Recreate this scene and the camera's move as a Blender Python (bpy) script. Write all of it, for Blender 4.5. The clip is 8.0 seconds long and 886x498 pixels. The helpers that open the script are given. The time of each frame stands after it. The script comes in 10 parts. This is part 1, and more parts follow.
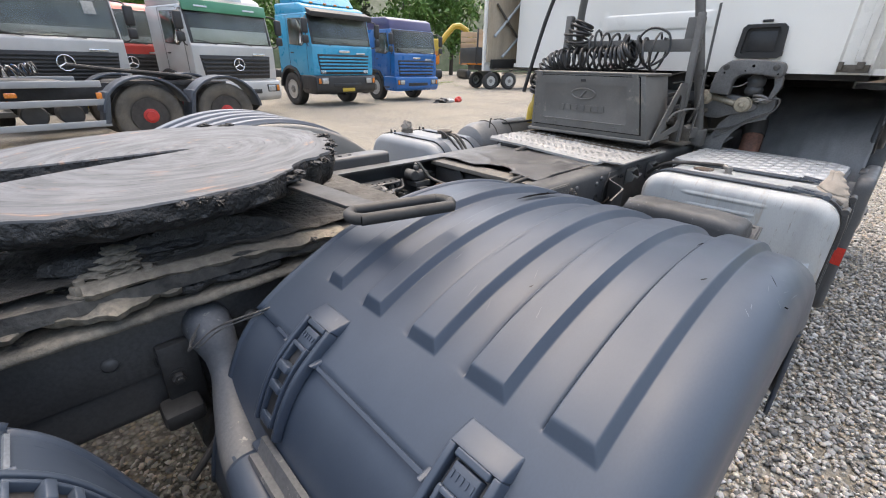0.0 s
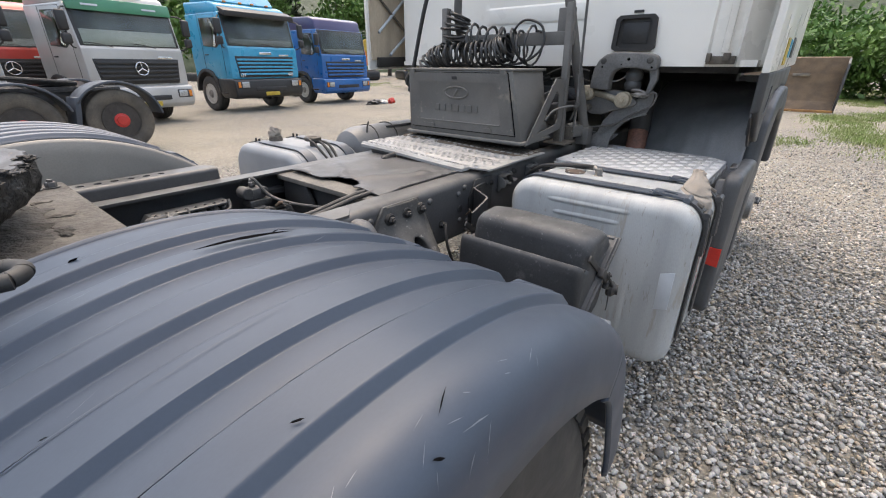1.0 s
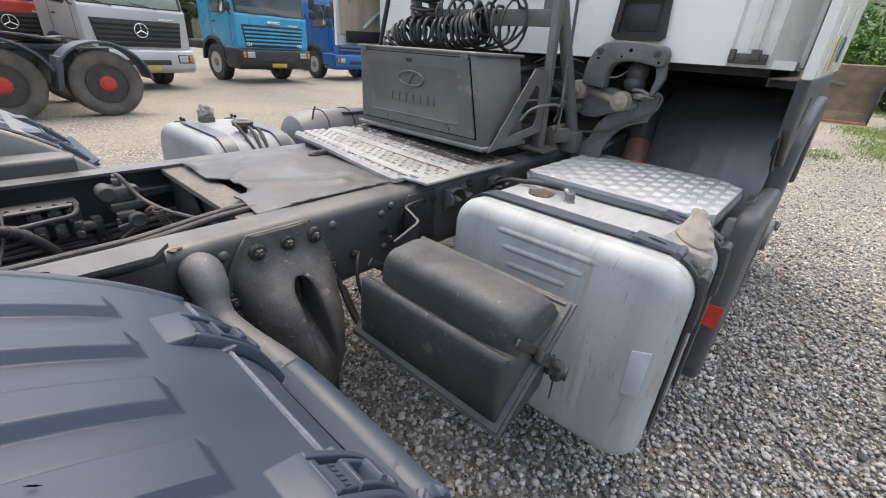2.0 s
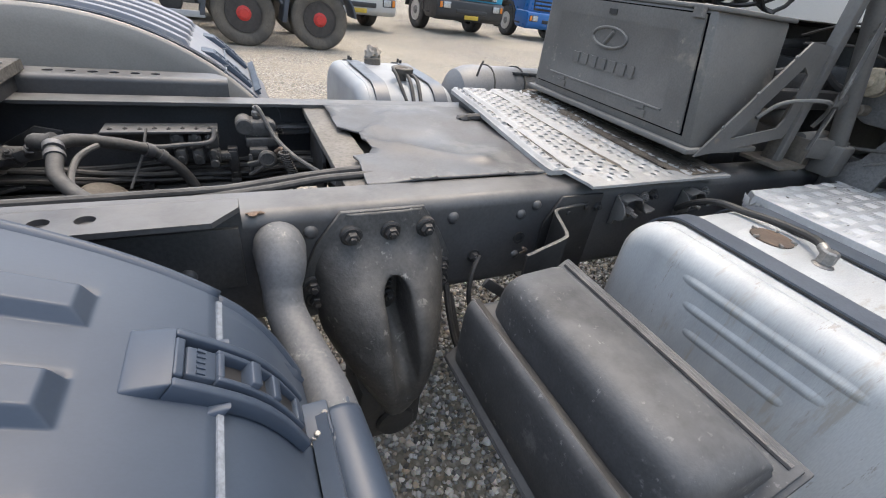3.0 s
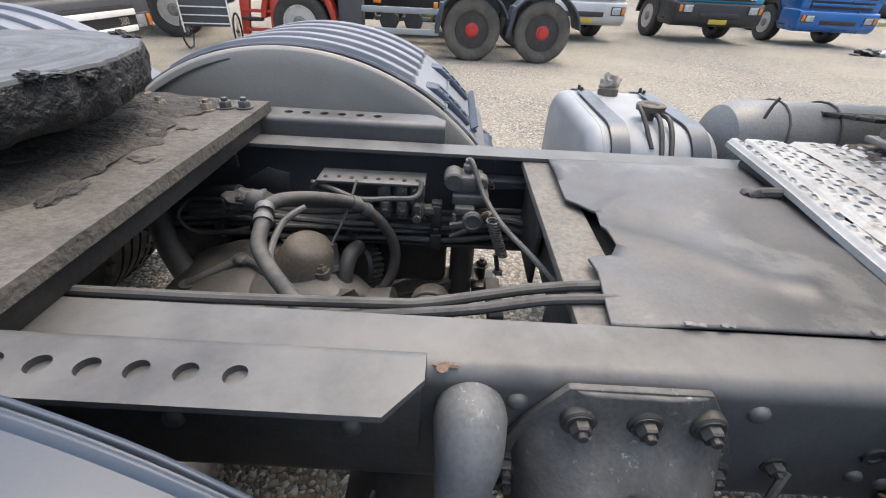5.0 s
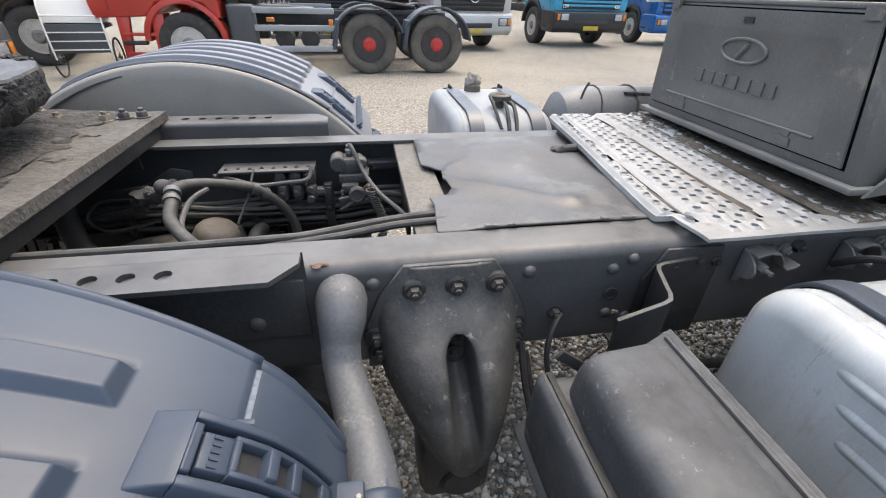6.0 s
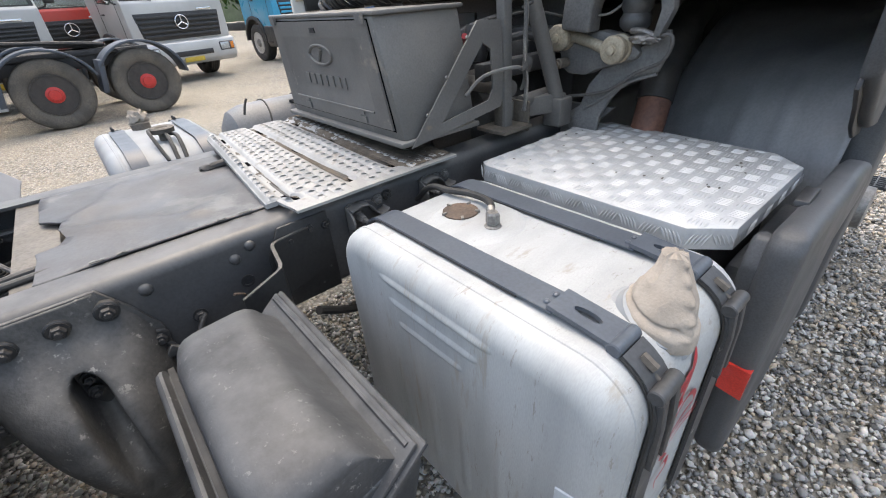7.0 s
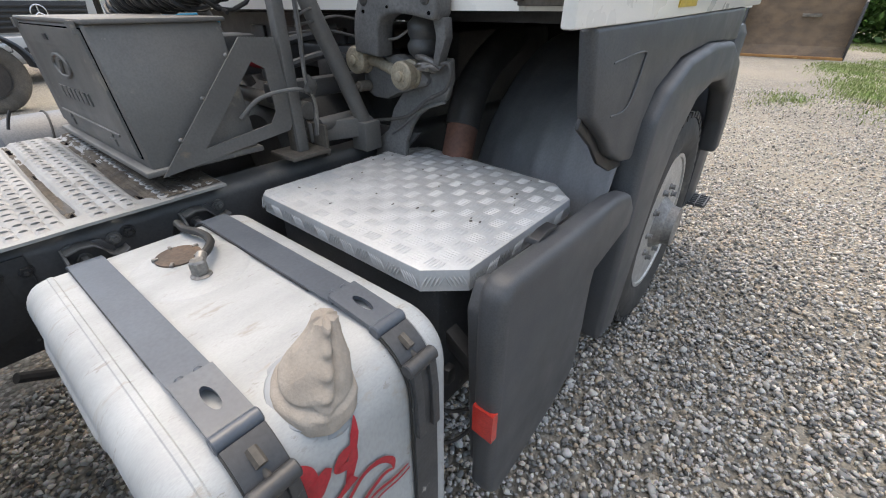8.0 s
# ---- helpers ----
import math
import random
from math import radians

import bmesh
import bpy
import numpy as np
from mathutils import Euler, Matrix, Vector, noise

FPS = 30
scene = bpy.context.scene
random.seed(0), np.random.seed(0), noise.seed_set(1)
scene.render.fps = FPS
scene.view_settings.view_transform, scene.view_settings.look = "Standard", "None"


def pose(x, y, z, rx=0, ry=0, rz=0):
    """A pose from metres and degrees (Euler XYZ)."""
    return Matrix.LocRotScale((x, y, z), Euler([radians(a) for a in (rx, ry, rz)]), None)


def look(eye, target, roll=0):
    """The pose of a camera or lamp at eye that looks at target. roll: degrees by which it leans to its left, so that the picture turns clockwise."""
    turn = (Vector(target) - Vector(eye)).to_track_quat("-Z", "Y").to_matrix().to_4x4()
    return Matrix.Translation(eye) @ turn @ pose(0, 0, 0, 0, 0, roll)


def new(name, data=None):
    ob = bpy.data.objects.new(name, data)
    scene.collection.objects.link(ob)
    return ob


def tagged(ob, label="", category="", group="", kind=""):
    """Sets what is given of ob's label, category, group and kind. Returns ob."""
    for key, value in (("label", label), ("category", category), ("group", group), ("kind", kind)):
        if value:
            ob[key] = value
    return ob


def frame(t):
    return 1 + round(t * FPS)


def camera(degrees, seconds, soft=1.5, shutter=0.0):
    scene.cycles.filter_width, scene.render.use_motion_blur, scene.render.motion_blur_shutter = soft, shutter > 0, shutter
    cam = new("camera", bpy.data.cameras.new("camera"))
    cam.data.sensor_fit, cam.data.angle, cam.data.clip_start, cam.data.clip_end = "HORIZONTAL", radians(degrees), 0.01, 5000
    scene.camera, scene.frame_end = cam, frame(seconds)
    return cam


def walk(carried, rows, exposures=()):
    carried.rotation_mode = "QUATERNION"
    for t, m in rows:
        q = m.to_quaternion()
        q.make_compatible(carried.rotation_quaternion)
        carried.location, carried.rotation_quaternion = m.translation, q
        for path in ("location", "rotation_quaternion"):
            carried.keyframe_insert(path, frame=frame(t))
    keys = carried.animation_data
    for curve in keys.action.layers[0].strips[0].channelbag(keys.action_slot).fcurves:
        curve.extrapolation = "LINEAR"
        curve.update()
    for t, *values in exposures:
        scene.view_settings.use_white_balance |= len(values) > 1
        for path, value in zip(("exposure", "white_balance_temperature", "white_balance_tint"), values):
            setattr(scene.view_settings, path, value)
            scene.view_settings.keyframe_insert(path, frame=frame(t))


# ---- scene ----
cam = camera(93.3, 8.0, 1.1)
PATH = [
    (0, (0.038, -1.308, 1.481), (1.3, 0.015, 0.671), 1.1),
    (0.5, (0.293, -1.433, 1.503), (1.586, -0.134, 0.702), -0.5),
    (1, (0.539, -1.427, 1.468), (1.953, -0.265, 0.663), 0.2),
    (1.2, (0.654, -1.401, 1.483), (2.12, -0.31, 0.67), 1.1),
    (2.3, (1.166, -1.334, 1.438), (2.406, -0.072, 0.506), 6.2),
    (2.5, (1.207, -1.283, 1.416), (2.328, 0.045, 0.427), 7.8),
    (3, (1.293, -1.12, 1.415), (2.103, 0.367, 0.35), 8.5),
    (3.5, (1.293, -0.901, 1.426), (1.609, 0.732, 0.315), 6.0),
    (4, (1.297, -0.743, 1.422), (1.465, 0.908, 0.306), 6.4),
    (4.2, (1.284, -0.724, 1.431), (1.415, 0.93, 0.313), 5.6),
    (5.3, (1.293, -0.781, 1.43), (1.279, 0.891, 0.333), 2.9),
    (5.5, (1.319, -0.834, 1.447), (1.351, 0.845, 0.361), 3.2),
    (6, (1.394, -1.042, 1.45), (1.723, 0.628, 0.4), 1.8),
    (6.5, (1.521, -1.194, 1.463), (2.248, 0.36, 0.435), -2.0),
    (7, (1.719, -1.375, 1.472), (2.795, -0.042, 0.44), -4.4),
    (7.2, (1.803, -1.479, 1.463), (2.981, -0.235, 0.43), -2.7),
    (7.5, (1.911, -1.592, 1.461), (3.172, -0.436, 0.424), -0.2),
    (8, (2.088, -1.591, 1.477), (3.423, -0.494, 0.471), -0.1),
]
walk(cam, [(t, look(eye, target, roll)) for t, eye, target, roll in PATH], [(0.0, 1.65, 7200, 10), (0.5, 1.50, 7250, 10), (1.0, 1.47, 7300, 10), (2.5, 1.62, 7050, 9), (3.0, 1.68, 7000, 8), (4.0, 1.64, 6900, 8), (5.5, 1.65, 6900, 8), (6.0, 1.71, 6950, 8), (6.5, 1.73, 7000, 8), (7.0, 1.73, 7050, 8), (7.5, 1.63, 7300, 9), (8.0, 1.44, 7150, 8)])


# ---- world, sun and light ----
world = bpy.data.worlds.new("sky")
scene.world = world
world.use_nodes = True
wn, wl = world.node_tree.nodes, world.node_tree.links
sky = wn.new("ShaderNodeTexSky")
sky.sky_type = "NISHITA"
sky.sun_disc = False
sky.sun_elevation = radians(68)
sky.sun_rotation = radians(40)
sky.air_density, sky.dust_density, sky.ozone_density = 1.0, 4.0, 0.6
wl.new(sky.outputs["Color"], wn["Background"].inputs["Color"])
wn["Background"].inputs["Strength"].default_value = 0.15

sun = new("sun", bpy.data.lights.new("sun", "SUN"))
sun.data.energy, sun.data.angle, sun.data.color = 0.6, radians(110), (1.0, 0.97, 0.92)
sun.matrix_world = look((0, 0, 0), (-0.06, -0.12, -0.98))


# ---- mesh helpers ----
Y0 = -0.0125                     # centre line of the truck's ladder chassis


class Shape:
    """A bmesh with a few forms to join into one part."""

    def __init__(self):
        self.bm = bmesh.new()

    def raw(self, verts, faces, m=None):
        made = [self.bm.verts.new(m @ Vector(v) if m else v) for v in verts]
        for f in faces:
            try:
                self.bm.faces.new([made[i] for i in f])
            except ValueError:
                pass
        return self

    def box(self, c, s, bev=0.0, m=None, seg=2):
        tmp = bmesh.new()
        bmesh.ops.create_cube(tmp, size=1.0)
        bmesh.ops.scale(tmp, vec=s, verts=tmp.verts)
        if bev:
            bmesh.ops.bevel(tmp, geom=tmp.edges[:], offset=bev, segments=seg, profile=0.5, affect="EDGES")
        t = Matrix.Translation(c)
        self.join(tmp, t @ m if m else t)
        return self

    def join(self, tmp, m=None):
        tmp.verts.index_update()
        self.raw([v.co.copy() for v in tmp.verts], [[v.index for v in f.verts] for f in tmp.faces], m)
        tmp.free()

    def prism(self, poly, plane, a, b, bev=0.0, seg=2):
        """A polygon in the plane 'xy', 'xz' or 'yz', drawn out from a to b along the third axis."""
        def put(p, q, d):
            return {"xy": (p, q, d), "xz": (p, d, q), "yz": (d, p, q)}[plane]
        tmp = bmesh.new()
        lo = [tmp.verts.new(put(p, q, a)) for p, q in poly]
        hi = [tmp.verts.new(put(p, q, b)) for p, q in poly]
        n = len(poly)
        tmp.faces.new(lo)
        tmp.faces.new(hi[::-1])
        for i in range(n):
            tmp.faces.new((lo[i], hi[i], hi[(i + 1) % n], lo[(i + 1) % n]))
        bmesh.ops.recalc_face_normals(tmp, faces=tmp.faces)
        if bev:
            sharp = [e for e in tmp.edges if len(e.link_faces) == 2 and e.calc_face_angle(0) > 0.3]
            bmesh.ops.bevel(tmp, geom=sharp, offset=bev, segments=seg, profile=0.5, affect="EDGES", clamp_overlap=True)
        self.join(tmp)
        return self

    def lathe(self, profile, origin, axis, seg=24, cap=True):
        """profile: (radius, height) along the axis."""
        m = Matrix.Translation(origin) @ Vector(axis).to_track_quat("Z", "Y").to_matrix().to_4x4()
        verts, faces = [], []
        for r, h in profile:
            for k in range(seg):
                a = 2 * math.pi * k / seg
                verts.append((r * math.cos(a), r * math.sin(a), h))
        for i in range(len(profile) - 1):
            for k in range(seg):
                j = (k + 1) % seg
                faces.append((i * seg + k, i * seg + j, (i + 1) * seg + j, (i + 1) * seg + k))
        if cap:
            faces.append(tuple(range(seg))[::-1])
            faces.append(tuple(range((len(profile) - 1) * seg, len(profile) * seg)))
        return self.raw(verts, faces, m)

    def cyl(self, p0, p1, r, seg=16, r1=None, bev=0.0):
        p0, p1 = Vector(p0), Vector(p1)
        h, r1 = (p1 - p0).length, r if r1 is None else r1
        prof = [(r - bev, 0), (r, bev), (r1, h - bev), (r1 - bev, h)] if bev else [(r, 0), (r1, h)]
        return self.lathe(prof, p0, p1 - p0, seg)

    def bolt(self, p, n, r=0.012, h=0.012, washer=True):
        """A hexagon head with washer and stud end, seated at p along n."""
        p, n = Vector(p), Vector(n).normalized()
        if washer:
            self.cyl(p, p + n * 0.003, r * 1.35, 14)
        self.lathe([(r, 0.002), (r, h * 0.8), (r * 0.85, h)], p, n, 6)
        return self.cyl(p + n * h * 0.9, p + n * (h * 1.5), r * 0.5, 8, bev=0.001)

    def rivet(self, p, n, r=0.014):
        return self.lathe([(r, 0), (r * 0.92, r * 0.3), (r * 0.65, r * 0.55), (r * 0.25, r * 0.68)], p, n, 14)

    def tube(self, pts, r, seg=10, smooth=6, closed=False, radii=None, cap=True):
        """A round bar or hose along points, smoothed."""
        line, rad = curve(pts, smooth, closed, radii if radii else [r] * len(pts))
        n = len(line)
        verts, faces = [], []
        up = Vector((0, 0, 1))
        side = None
        for i in range(n):
            a, b = line[(i - 1) % n if closed else max(i - 1, 0)], line[(i + 1) % n if closed else min(i + 1, n - 1)]
            t = (b - a).normalized()
            if side is None:
                side = t.cross(up)
                if side.length < 0.1:
                    side = t.cross(Vector((1, 0, 0)))
            side = (side - t * side.dot(t)).normalized()
            w = t.cross(side)
            for k in range(seg):
                ang = 2 * math.pi * k / seg
                verts.append(line[i] + (side * math.cos(ang) + w * math.sin(ang)) * rad[i])
        for i in range(n if closed else n - 1):
            for k in range(seg):
                j, q = (k + 1) % seg, (i + 1) % n
                faces.append((i * seg + k, i * seg + j, q * seg + j, q * seg + k))
        if cap and not closed:
            faces.append(tuple(range(seg))[::-1])
            faces.append(tuple(range((n - 1) * seg, n * seg)))
        return self.raw(verts, faces)

    def sheet(self, fn, us, vs, wrap=False):
        """A surface fn(u, v) over the two lists."""
        nu, nv = len(us), len(vs)
        verts = [fn(u, v) for u in us for v in vs]
        faces = [(i * nv + j, i * nv + j + 1, (i + 1) * nv + j + 1, (i + 1) * nv + j) for i in range(nu - 1) for j in range(nv - 1)]
        if wrap:
            faces += [(i * nv + nv - 1, i * nv, (i + 1) * nv, (i + 1) * nv + nv - 1) for i in range(nu - 1)]
        return self.raw(verts, faces)

    def lump(self, c, s, rough=0.35, sub=3, seed=0.0, freq=9.0):
        """An uneven clod."""
        tmp = bmesh.new()
        bmesh.ops.create_icosphere(tmp, subdivisions=sub, radius=1.0)
        for v in tmp.verts:
            k = 1 + rough * noise.noise(v.co * freq * 0.2 + Vector((seed, seed * 1.7, 0))) + rough * 0.5 * noise.noise(v.co * freq * 0.7 + Vector((seed, 3, seed)))
            v.co = Vector((v.co.x * s[0], v.co.y * s[1], v.co.z * s[2])) * k
        self.join(tmp, Matrix.Translation(c))
        return self


def curve(pts, smooth, closed, rad):
    """Catmull-Rom through the points, with the radii carried along."""
    pts = [Vector(p) for p in pts]
    n = len(pts)
    line, out = [], []
    if smooth <= 1:
        return pts, list(rad)
    for i in range(n if closed else n - 1):
        p0, p1 = pts[(i - 1) % n if closed else max(i - 1, 0)], pts[i]
        p2, p3 = pts[(i + 1) % n], pts[(i + 2) % n if closed else min(i + 2, n - 1)]
        for k in range(smooth):
            t = k / smooth
            line.append(0.5 * (2 * p1 + (p2 - p0) * t + (2 * p0 - 5 * p1 + 4 * p2 - p3) * t * t + (3 * p1 - p0 - 3 * p2 + p3) * t ** 3))
            out.append(rad[i] * (1 - t) + rad[(i + 1) % n] * t)
    if not closed:
        line.append(pts[-1])
        out.append(rad[-1])
    return line, out


def finish(me, angle=32):
    me.polygons.foreach_set("use_smooth", [True] * len(me.polygons))
    me.set_sharp_from_angle(angle=radians(angle))
    me.update()


def mesh_of(name, shape, mat, angle=32, fix=True):
    bm = shape.bm
    if fix:
        bmesh.ops.recalc_face_normals(bm, faces=bm.faces)
    me = bpy.data.meshes.new(name)
    bm.to_mesh(me)
    bm.free()
    if isinstance(mat, (list, tuple)):
        for one in mat:
            me.materials.append(one)
    else:
        me.materials.append(mat)
    finish(me, angle)
    return me


def part(name, shape, mat, parent, label="", angle=32, thick=0.0, fix=True):
    """Links a shape as one mesh under a thing or under a part."""
    me = shape if isinstance(shape, bpy.types.Mesh) else mesh_of(name, shape, mat, angle, fix)
    ob = new(name, me)
    if parent:
        ob.parent = parent
        if parent.parent is None:
            ob.matrix_parent_inverse = parent.matrix_basis.inverted()
    if thick:
        mod = ob.modifiers.new("thickness", "SOLIDIFY")
        mod.thickness, mod.offset = thick, -1.0
    if label:
        tagged(ob, label)
    return ob


def thing(name, label, category, at=(0, 0, 0), group="", kind=""):
    ob = new(name)
    ob.location = at
    ob.empty_display_size = 0.1
    ob.matrix_basis = Matrix.Translation(at)
    return tagged(ob, label, category, group, kind)


def single(name, shape, mat, label, category, kind="", angle=32, group="", fix=True):
    return tagged(part(name, shape, mat, None, "", angle, 0.0, fix), label, category, group, kind)


def far(y):
    return 2 * Y0 - y


def smooth01(a, b, x):
    t = min(max((x - a) / (b - a), 0.0), 1.0)
    return t * t * (3 - 2 * t)


def steps(a, b, n):
    return [a + (b - a) * i / n for i in range(n + 1)]


def holed(shape, x0, x1, y0, y1, hx, hy, rx, ry, zf, thick, seg=12, lip=0.0):
    """A rectangular cell of sheet with an oval hole right through it. zf(x, y) is its top."""
    ring = []
    for k in range(seg):
        a = 2 * math.pi * (k + 0.5) / seg
        c, s = math.cos(a), math.sin(a)
        d = min((x1 - hx) / c if c > 1e-6 else (x0 - hx) / c if c < -1e-6 else 9, (y1 - hy) / s if s > 1e-6 else (y0 - hy) / s if s < -1e-6 else 9)
        ring.append(((hx + c * d, hy + s * d), (hx + c * rx, hy + s * ry)))
    verts, faces = [], []
    for (ox, oy), (ix, iy) in ring:
        verts += [(ox, oy, zf(ox, oy)), (ix, iy, zf(ix, iy) + lip), (ix, iy, zf(ix, iy) - thick)]
    for k in range(seg):
        j = (k + 1) % seg
        faces += [(3 * k, 3 * j, 3 * j + 1, 3 * k + 1), (3 * k + 1, 3 * j + 1, 3 * j + 2, 3 * k + 2)]
    for cx, cy in ((x0, y0), (x1, y0), (x1, y1), (x0, y1)):
        ang = math.atan2(cy - hy, cx - hx) % (2 * math.pi)
        k = int((ang / (2 * math.pi)) * seg - 0.5) % seg
        j = (k + 1) % seg
        verts.append((cx, cy, zf(cx, cy)))
        faces.append((3 * k, len(verts) - 1, 3 * j))
    shape.raw(verts, faces)


# ---- materials ----
def mat(name, col, col2=None, rough=0.5, metal=0.0, big=6.0, fine=90.0, bump=0.15, depth=0.002, spec=0.5, wear=None, wear_at=0.62, wear_scale=5.0,
        dust=None, dust_at=0.5, coat=0.0, rough2=None, island=0.0, stretch=None, grainy=0.55, specks=None):
    """A painted, moulded or bare surface: two tones in large clouds, fine grain, wear in patches and dust on what faces up."""
    m = bpy.data.materials.new(name)
    m.use_nodes = True
    n, l = m.node_tree.nodes, m.node_tree.links
    bsdf = n["Principled BSDF"]
    tex = n.new("ShaderNodeTexCoord")
    src = tex.outputs["Object"]
    if stretch:
        mp = n.new("ShaderNodeMapping")
        mp.inputs["Scale"].default_value = stretch
        l.new(src, mp.inputs["Vector"])
        src = mp.outputs["Vector"]

    def cloud(scale, detail=4.0, rgh=0.55):
        t = n.new("ShaderNodeTexNoise")
        t.inputs["Scale"].default_value, t.inputs["Detail"].default_value, t.inputs["Roughness"].default_value = scale, detail, rgh
        l.new(src, t.inputs["Vector"])
        return t.outputs["Fac"]

    def ramp(fac, a, b):
        r = n.new("ShaderNodeMapRange")
        r.interpolation_type = "SMOOTHSTEP"
        r.inputs["From Min"].default_value, r.inputs["From Max"].default_value = a, b
        l.new(fac, r.inputs["Value"])
        return r.outputs["Result"]

    def blend(fac, a, b, kind="MIX"):
        x = n.new("ShaderNodeMix")
        x.data_type, x.blend_type = "RGBA", kind
        for s, v in ((x.inputs["Factor"], fac), (x.inputs["A"], a), (x.inputs["B"], b)):
            if isinstance(v, bpy.types.NodeSocket):
                l.new(v, s)
            else:
                s.default_value = v if isinstance(v, (int, float)) else (*v[:3], 1.0)
        return x.outputs["Result"]

    col2 = col2 or tuple(c * 0.72 for c in col)
    grain = cloud(fine, 3.0)
    large = cloud(big, 5.0)
    c = blend(ramp(large, 0.35, 0.65), col, col2)
    c = blend(ramp(grain, 0.3, 0.75), c, blend(grainy, c, tuple(x * 0.5 for x in col2)))
    if island:
        g = n.new("ShaderNodeObjectInfo")
        c = blend(ramp(g.outputs["Random"], 0.0, 1.0), c, blend(island, c, tuple(x * 0.35 for x in col)))
    if wear:
        c = blend(ramp(cloud(wear_scale, 8.0, 0.68), wear_at, wear_at + 0.09), c, wear)
    if dust:
        geo = n.new("ShaderNodeNewGeometry")
        sep = n.new("ShaderNodeSeparateXYZ")
        l.new(geo.outputs["Normal"], sep.inputs["Vector"])
        up = ramp(sep.outputs["Z"], 0.0, 0.95)
        mul = n.new("ShaderNodeMath")
        mul.operation = "MULTIPLY"
        l.new(up, mul.inputs[0])
        l.new(ramp(cloud(big * 1.7, 6.0, 0.65), dust_at - 0.25, dust_at + 0.2), mul.inputs[1])
        c = blend(mul.outputs[0], c, dust)
    if specks:
        tint, size, start, much = specks
        patch, dots = ramp(cloud(size * 0.16, 3.0), 0.44, 0.62), ramp(cloud(size, 5.0, 0.7), start, start + 0.05)
        both = n.new("ShaderNodeMath")
        both.operation = "MULTIPLY"
        l.new(patch, both.inputs[0])
        l.new(dots, both.inputs[1])
        share = n.new("ShaderNodeMath")
        share.operation = "MULTIPLY"
        share.inputs[1].default_value = much
        l.new(both.outputs[0], share.inputs[0])
        c = blend(share.outputs[0], c, tint)
    l.new(c, bsdf.inputs["Base Color"])
    rr = n.new("ShaderNodeMapRange")
    l.new(cloud(big * 2.3, 5.0), rr.inputs["Value"])
    rr.inputs["From Min"].default_value, rr.inputs["From Max"].default_value = 0.3, 0.7
    rr.inputs["To Min"].default_value = max(rough * 0.82, 0.02)
    rr.inputs["To Max"].default_value = rough2 if rough2 else min(rough * 1.2, 1.0)
    l.new(rr.outputs["Result"], bsdf.inputs["Roughness"])
    bsdf.inputs["Metallic"].default_value = metal
    bsdf.inputs["Specular IOR Level"].default_value = spec
    bsdf.inputs["Coat Weight"].default_value = coat
    bsdf.inputs["Coat Roughness"].default_value = 0.12
    if bump:
        add = n.new("ShaderNodeMath")
        add.operation = "ADD"
        l.new(grain, add.inputs[0])
        l.new(large, add.inputs[1])
        bp = n.new("ShaderNodeBump")
        bp.inputs["Strength"].default_value, bp.inputs["Distance"].default_value = bump, depth
        l.new(add.outputs[0], bp.inputs["Height"])
        l.new(bp.outputs["Normal"], bsdf.inputs["Normal"])
    return m


def glow_free_glass(name, tint):
    m = bpy.data.materials.new(name)
    m.use_nodes = True
    b = m.node_tree.nodes["Principled BSDF"]
    b.inputs["Base Color"].default_value = (*tint, 1)
    b.inputs["Transmission Weight"].default_value = 1.0
    b.inputs["Roughness"].default_value = 0.03
    b.inputs["IOR"].default_value = 1.45
    return m


chassis_m = mat("dusty_grey_chassis_paint", (0.073, 0.073, 0.074), (0.051, 0.051, 0.053), 0.46, big=3.5, fine=160, bump=0.12, wear=(0.13, 0.105, 0.082), wear_at=0.74, dust=(0.122, 0.121, 0.118), dust_at=0.5, grainy=0.35)
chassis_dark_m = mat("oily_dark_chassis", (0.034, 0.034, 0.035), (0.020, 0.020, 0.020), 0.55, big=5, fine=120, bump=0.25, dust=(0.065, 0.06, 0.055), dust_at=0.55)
cast_m = mat("dusty_cast_iron", specks=((0.30, 0.285, 0.26), 60, 0.60, 0.7), col=(0.072, 0.070, 0.067), col2=(0.046, 0.0455, 0.044), rough=0.62, big=7, fine=140, bump=0.35, depth=0.003, wear=(0.21, 0.205, 0.19), wear_at=0.635, wear_scale=42, dust=(0.12, 0.115, 0.107), dust_at=0.55)
tube_m = mat("blue_grey_overpainted_tube", (0.116, 0.119, 0.122), (0.088, 0.096, 0.110), 0.56, specks=((0.34, 0.33, 0.31), 70, 0.60, 0.7), big=4.5, fine=150, bump=0.15, wear=(0.17, 0.172, 0.172), wear_at=0.62, wear_scale=14, grainy=0.45)
fender_m = mat("slate_blue_moulded_plastic", (0.047, 0.063, 0.089), (0.034, 0.047, 0.070), 0.38, big=2.0, fine=220, bump=0.03, depth=0.001, wear=(0.105, 0.123, 0.15), wear_at=0.68, wear_scale=3.0, rough2=0.5, stretch=(1, 1.6, 1), grainy=0.10, spec=0.36)
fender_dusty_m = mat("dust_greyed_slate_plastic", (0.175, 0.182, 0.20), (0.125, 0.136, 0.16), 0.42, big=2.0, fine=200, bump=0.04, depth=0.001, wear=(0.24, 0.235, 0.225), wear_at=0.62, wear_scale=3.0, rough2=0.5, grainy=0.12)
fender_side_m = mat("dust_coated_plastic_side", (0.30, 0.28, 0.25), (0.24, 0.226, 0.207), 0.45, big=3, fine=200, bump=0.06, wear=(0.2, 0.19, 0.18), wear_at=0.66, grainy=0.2)
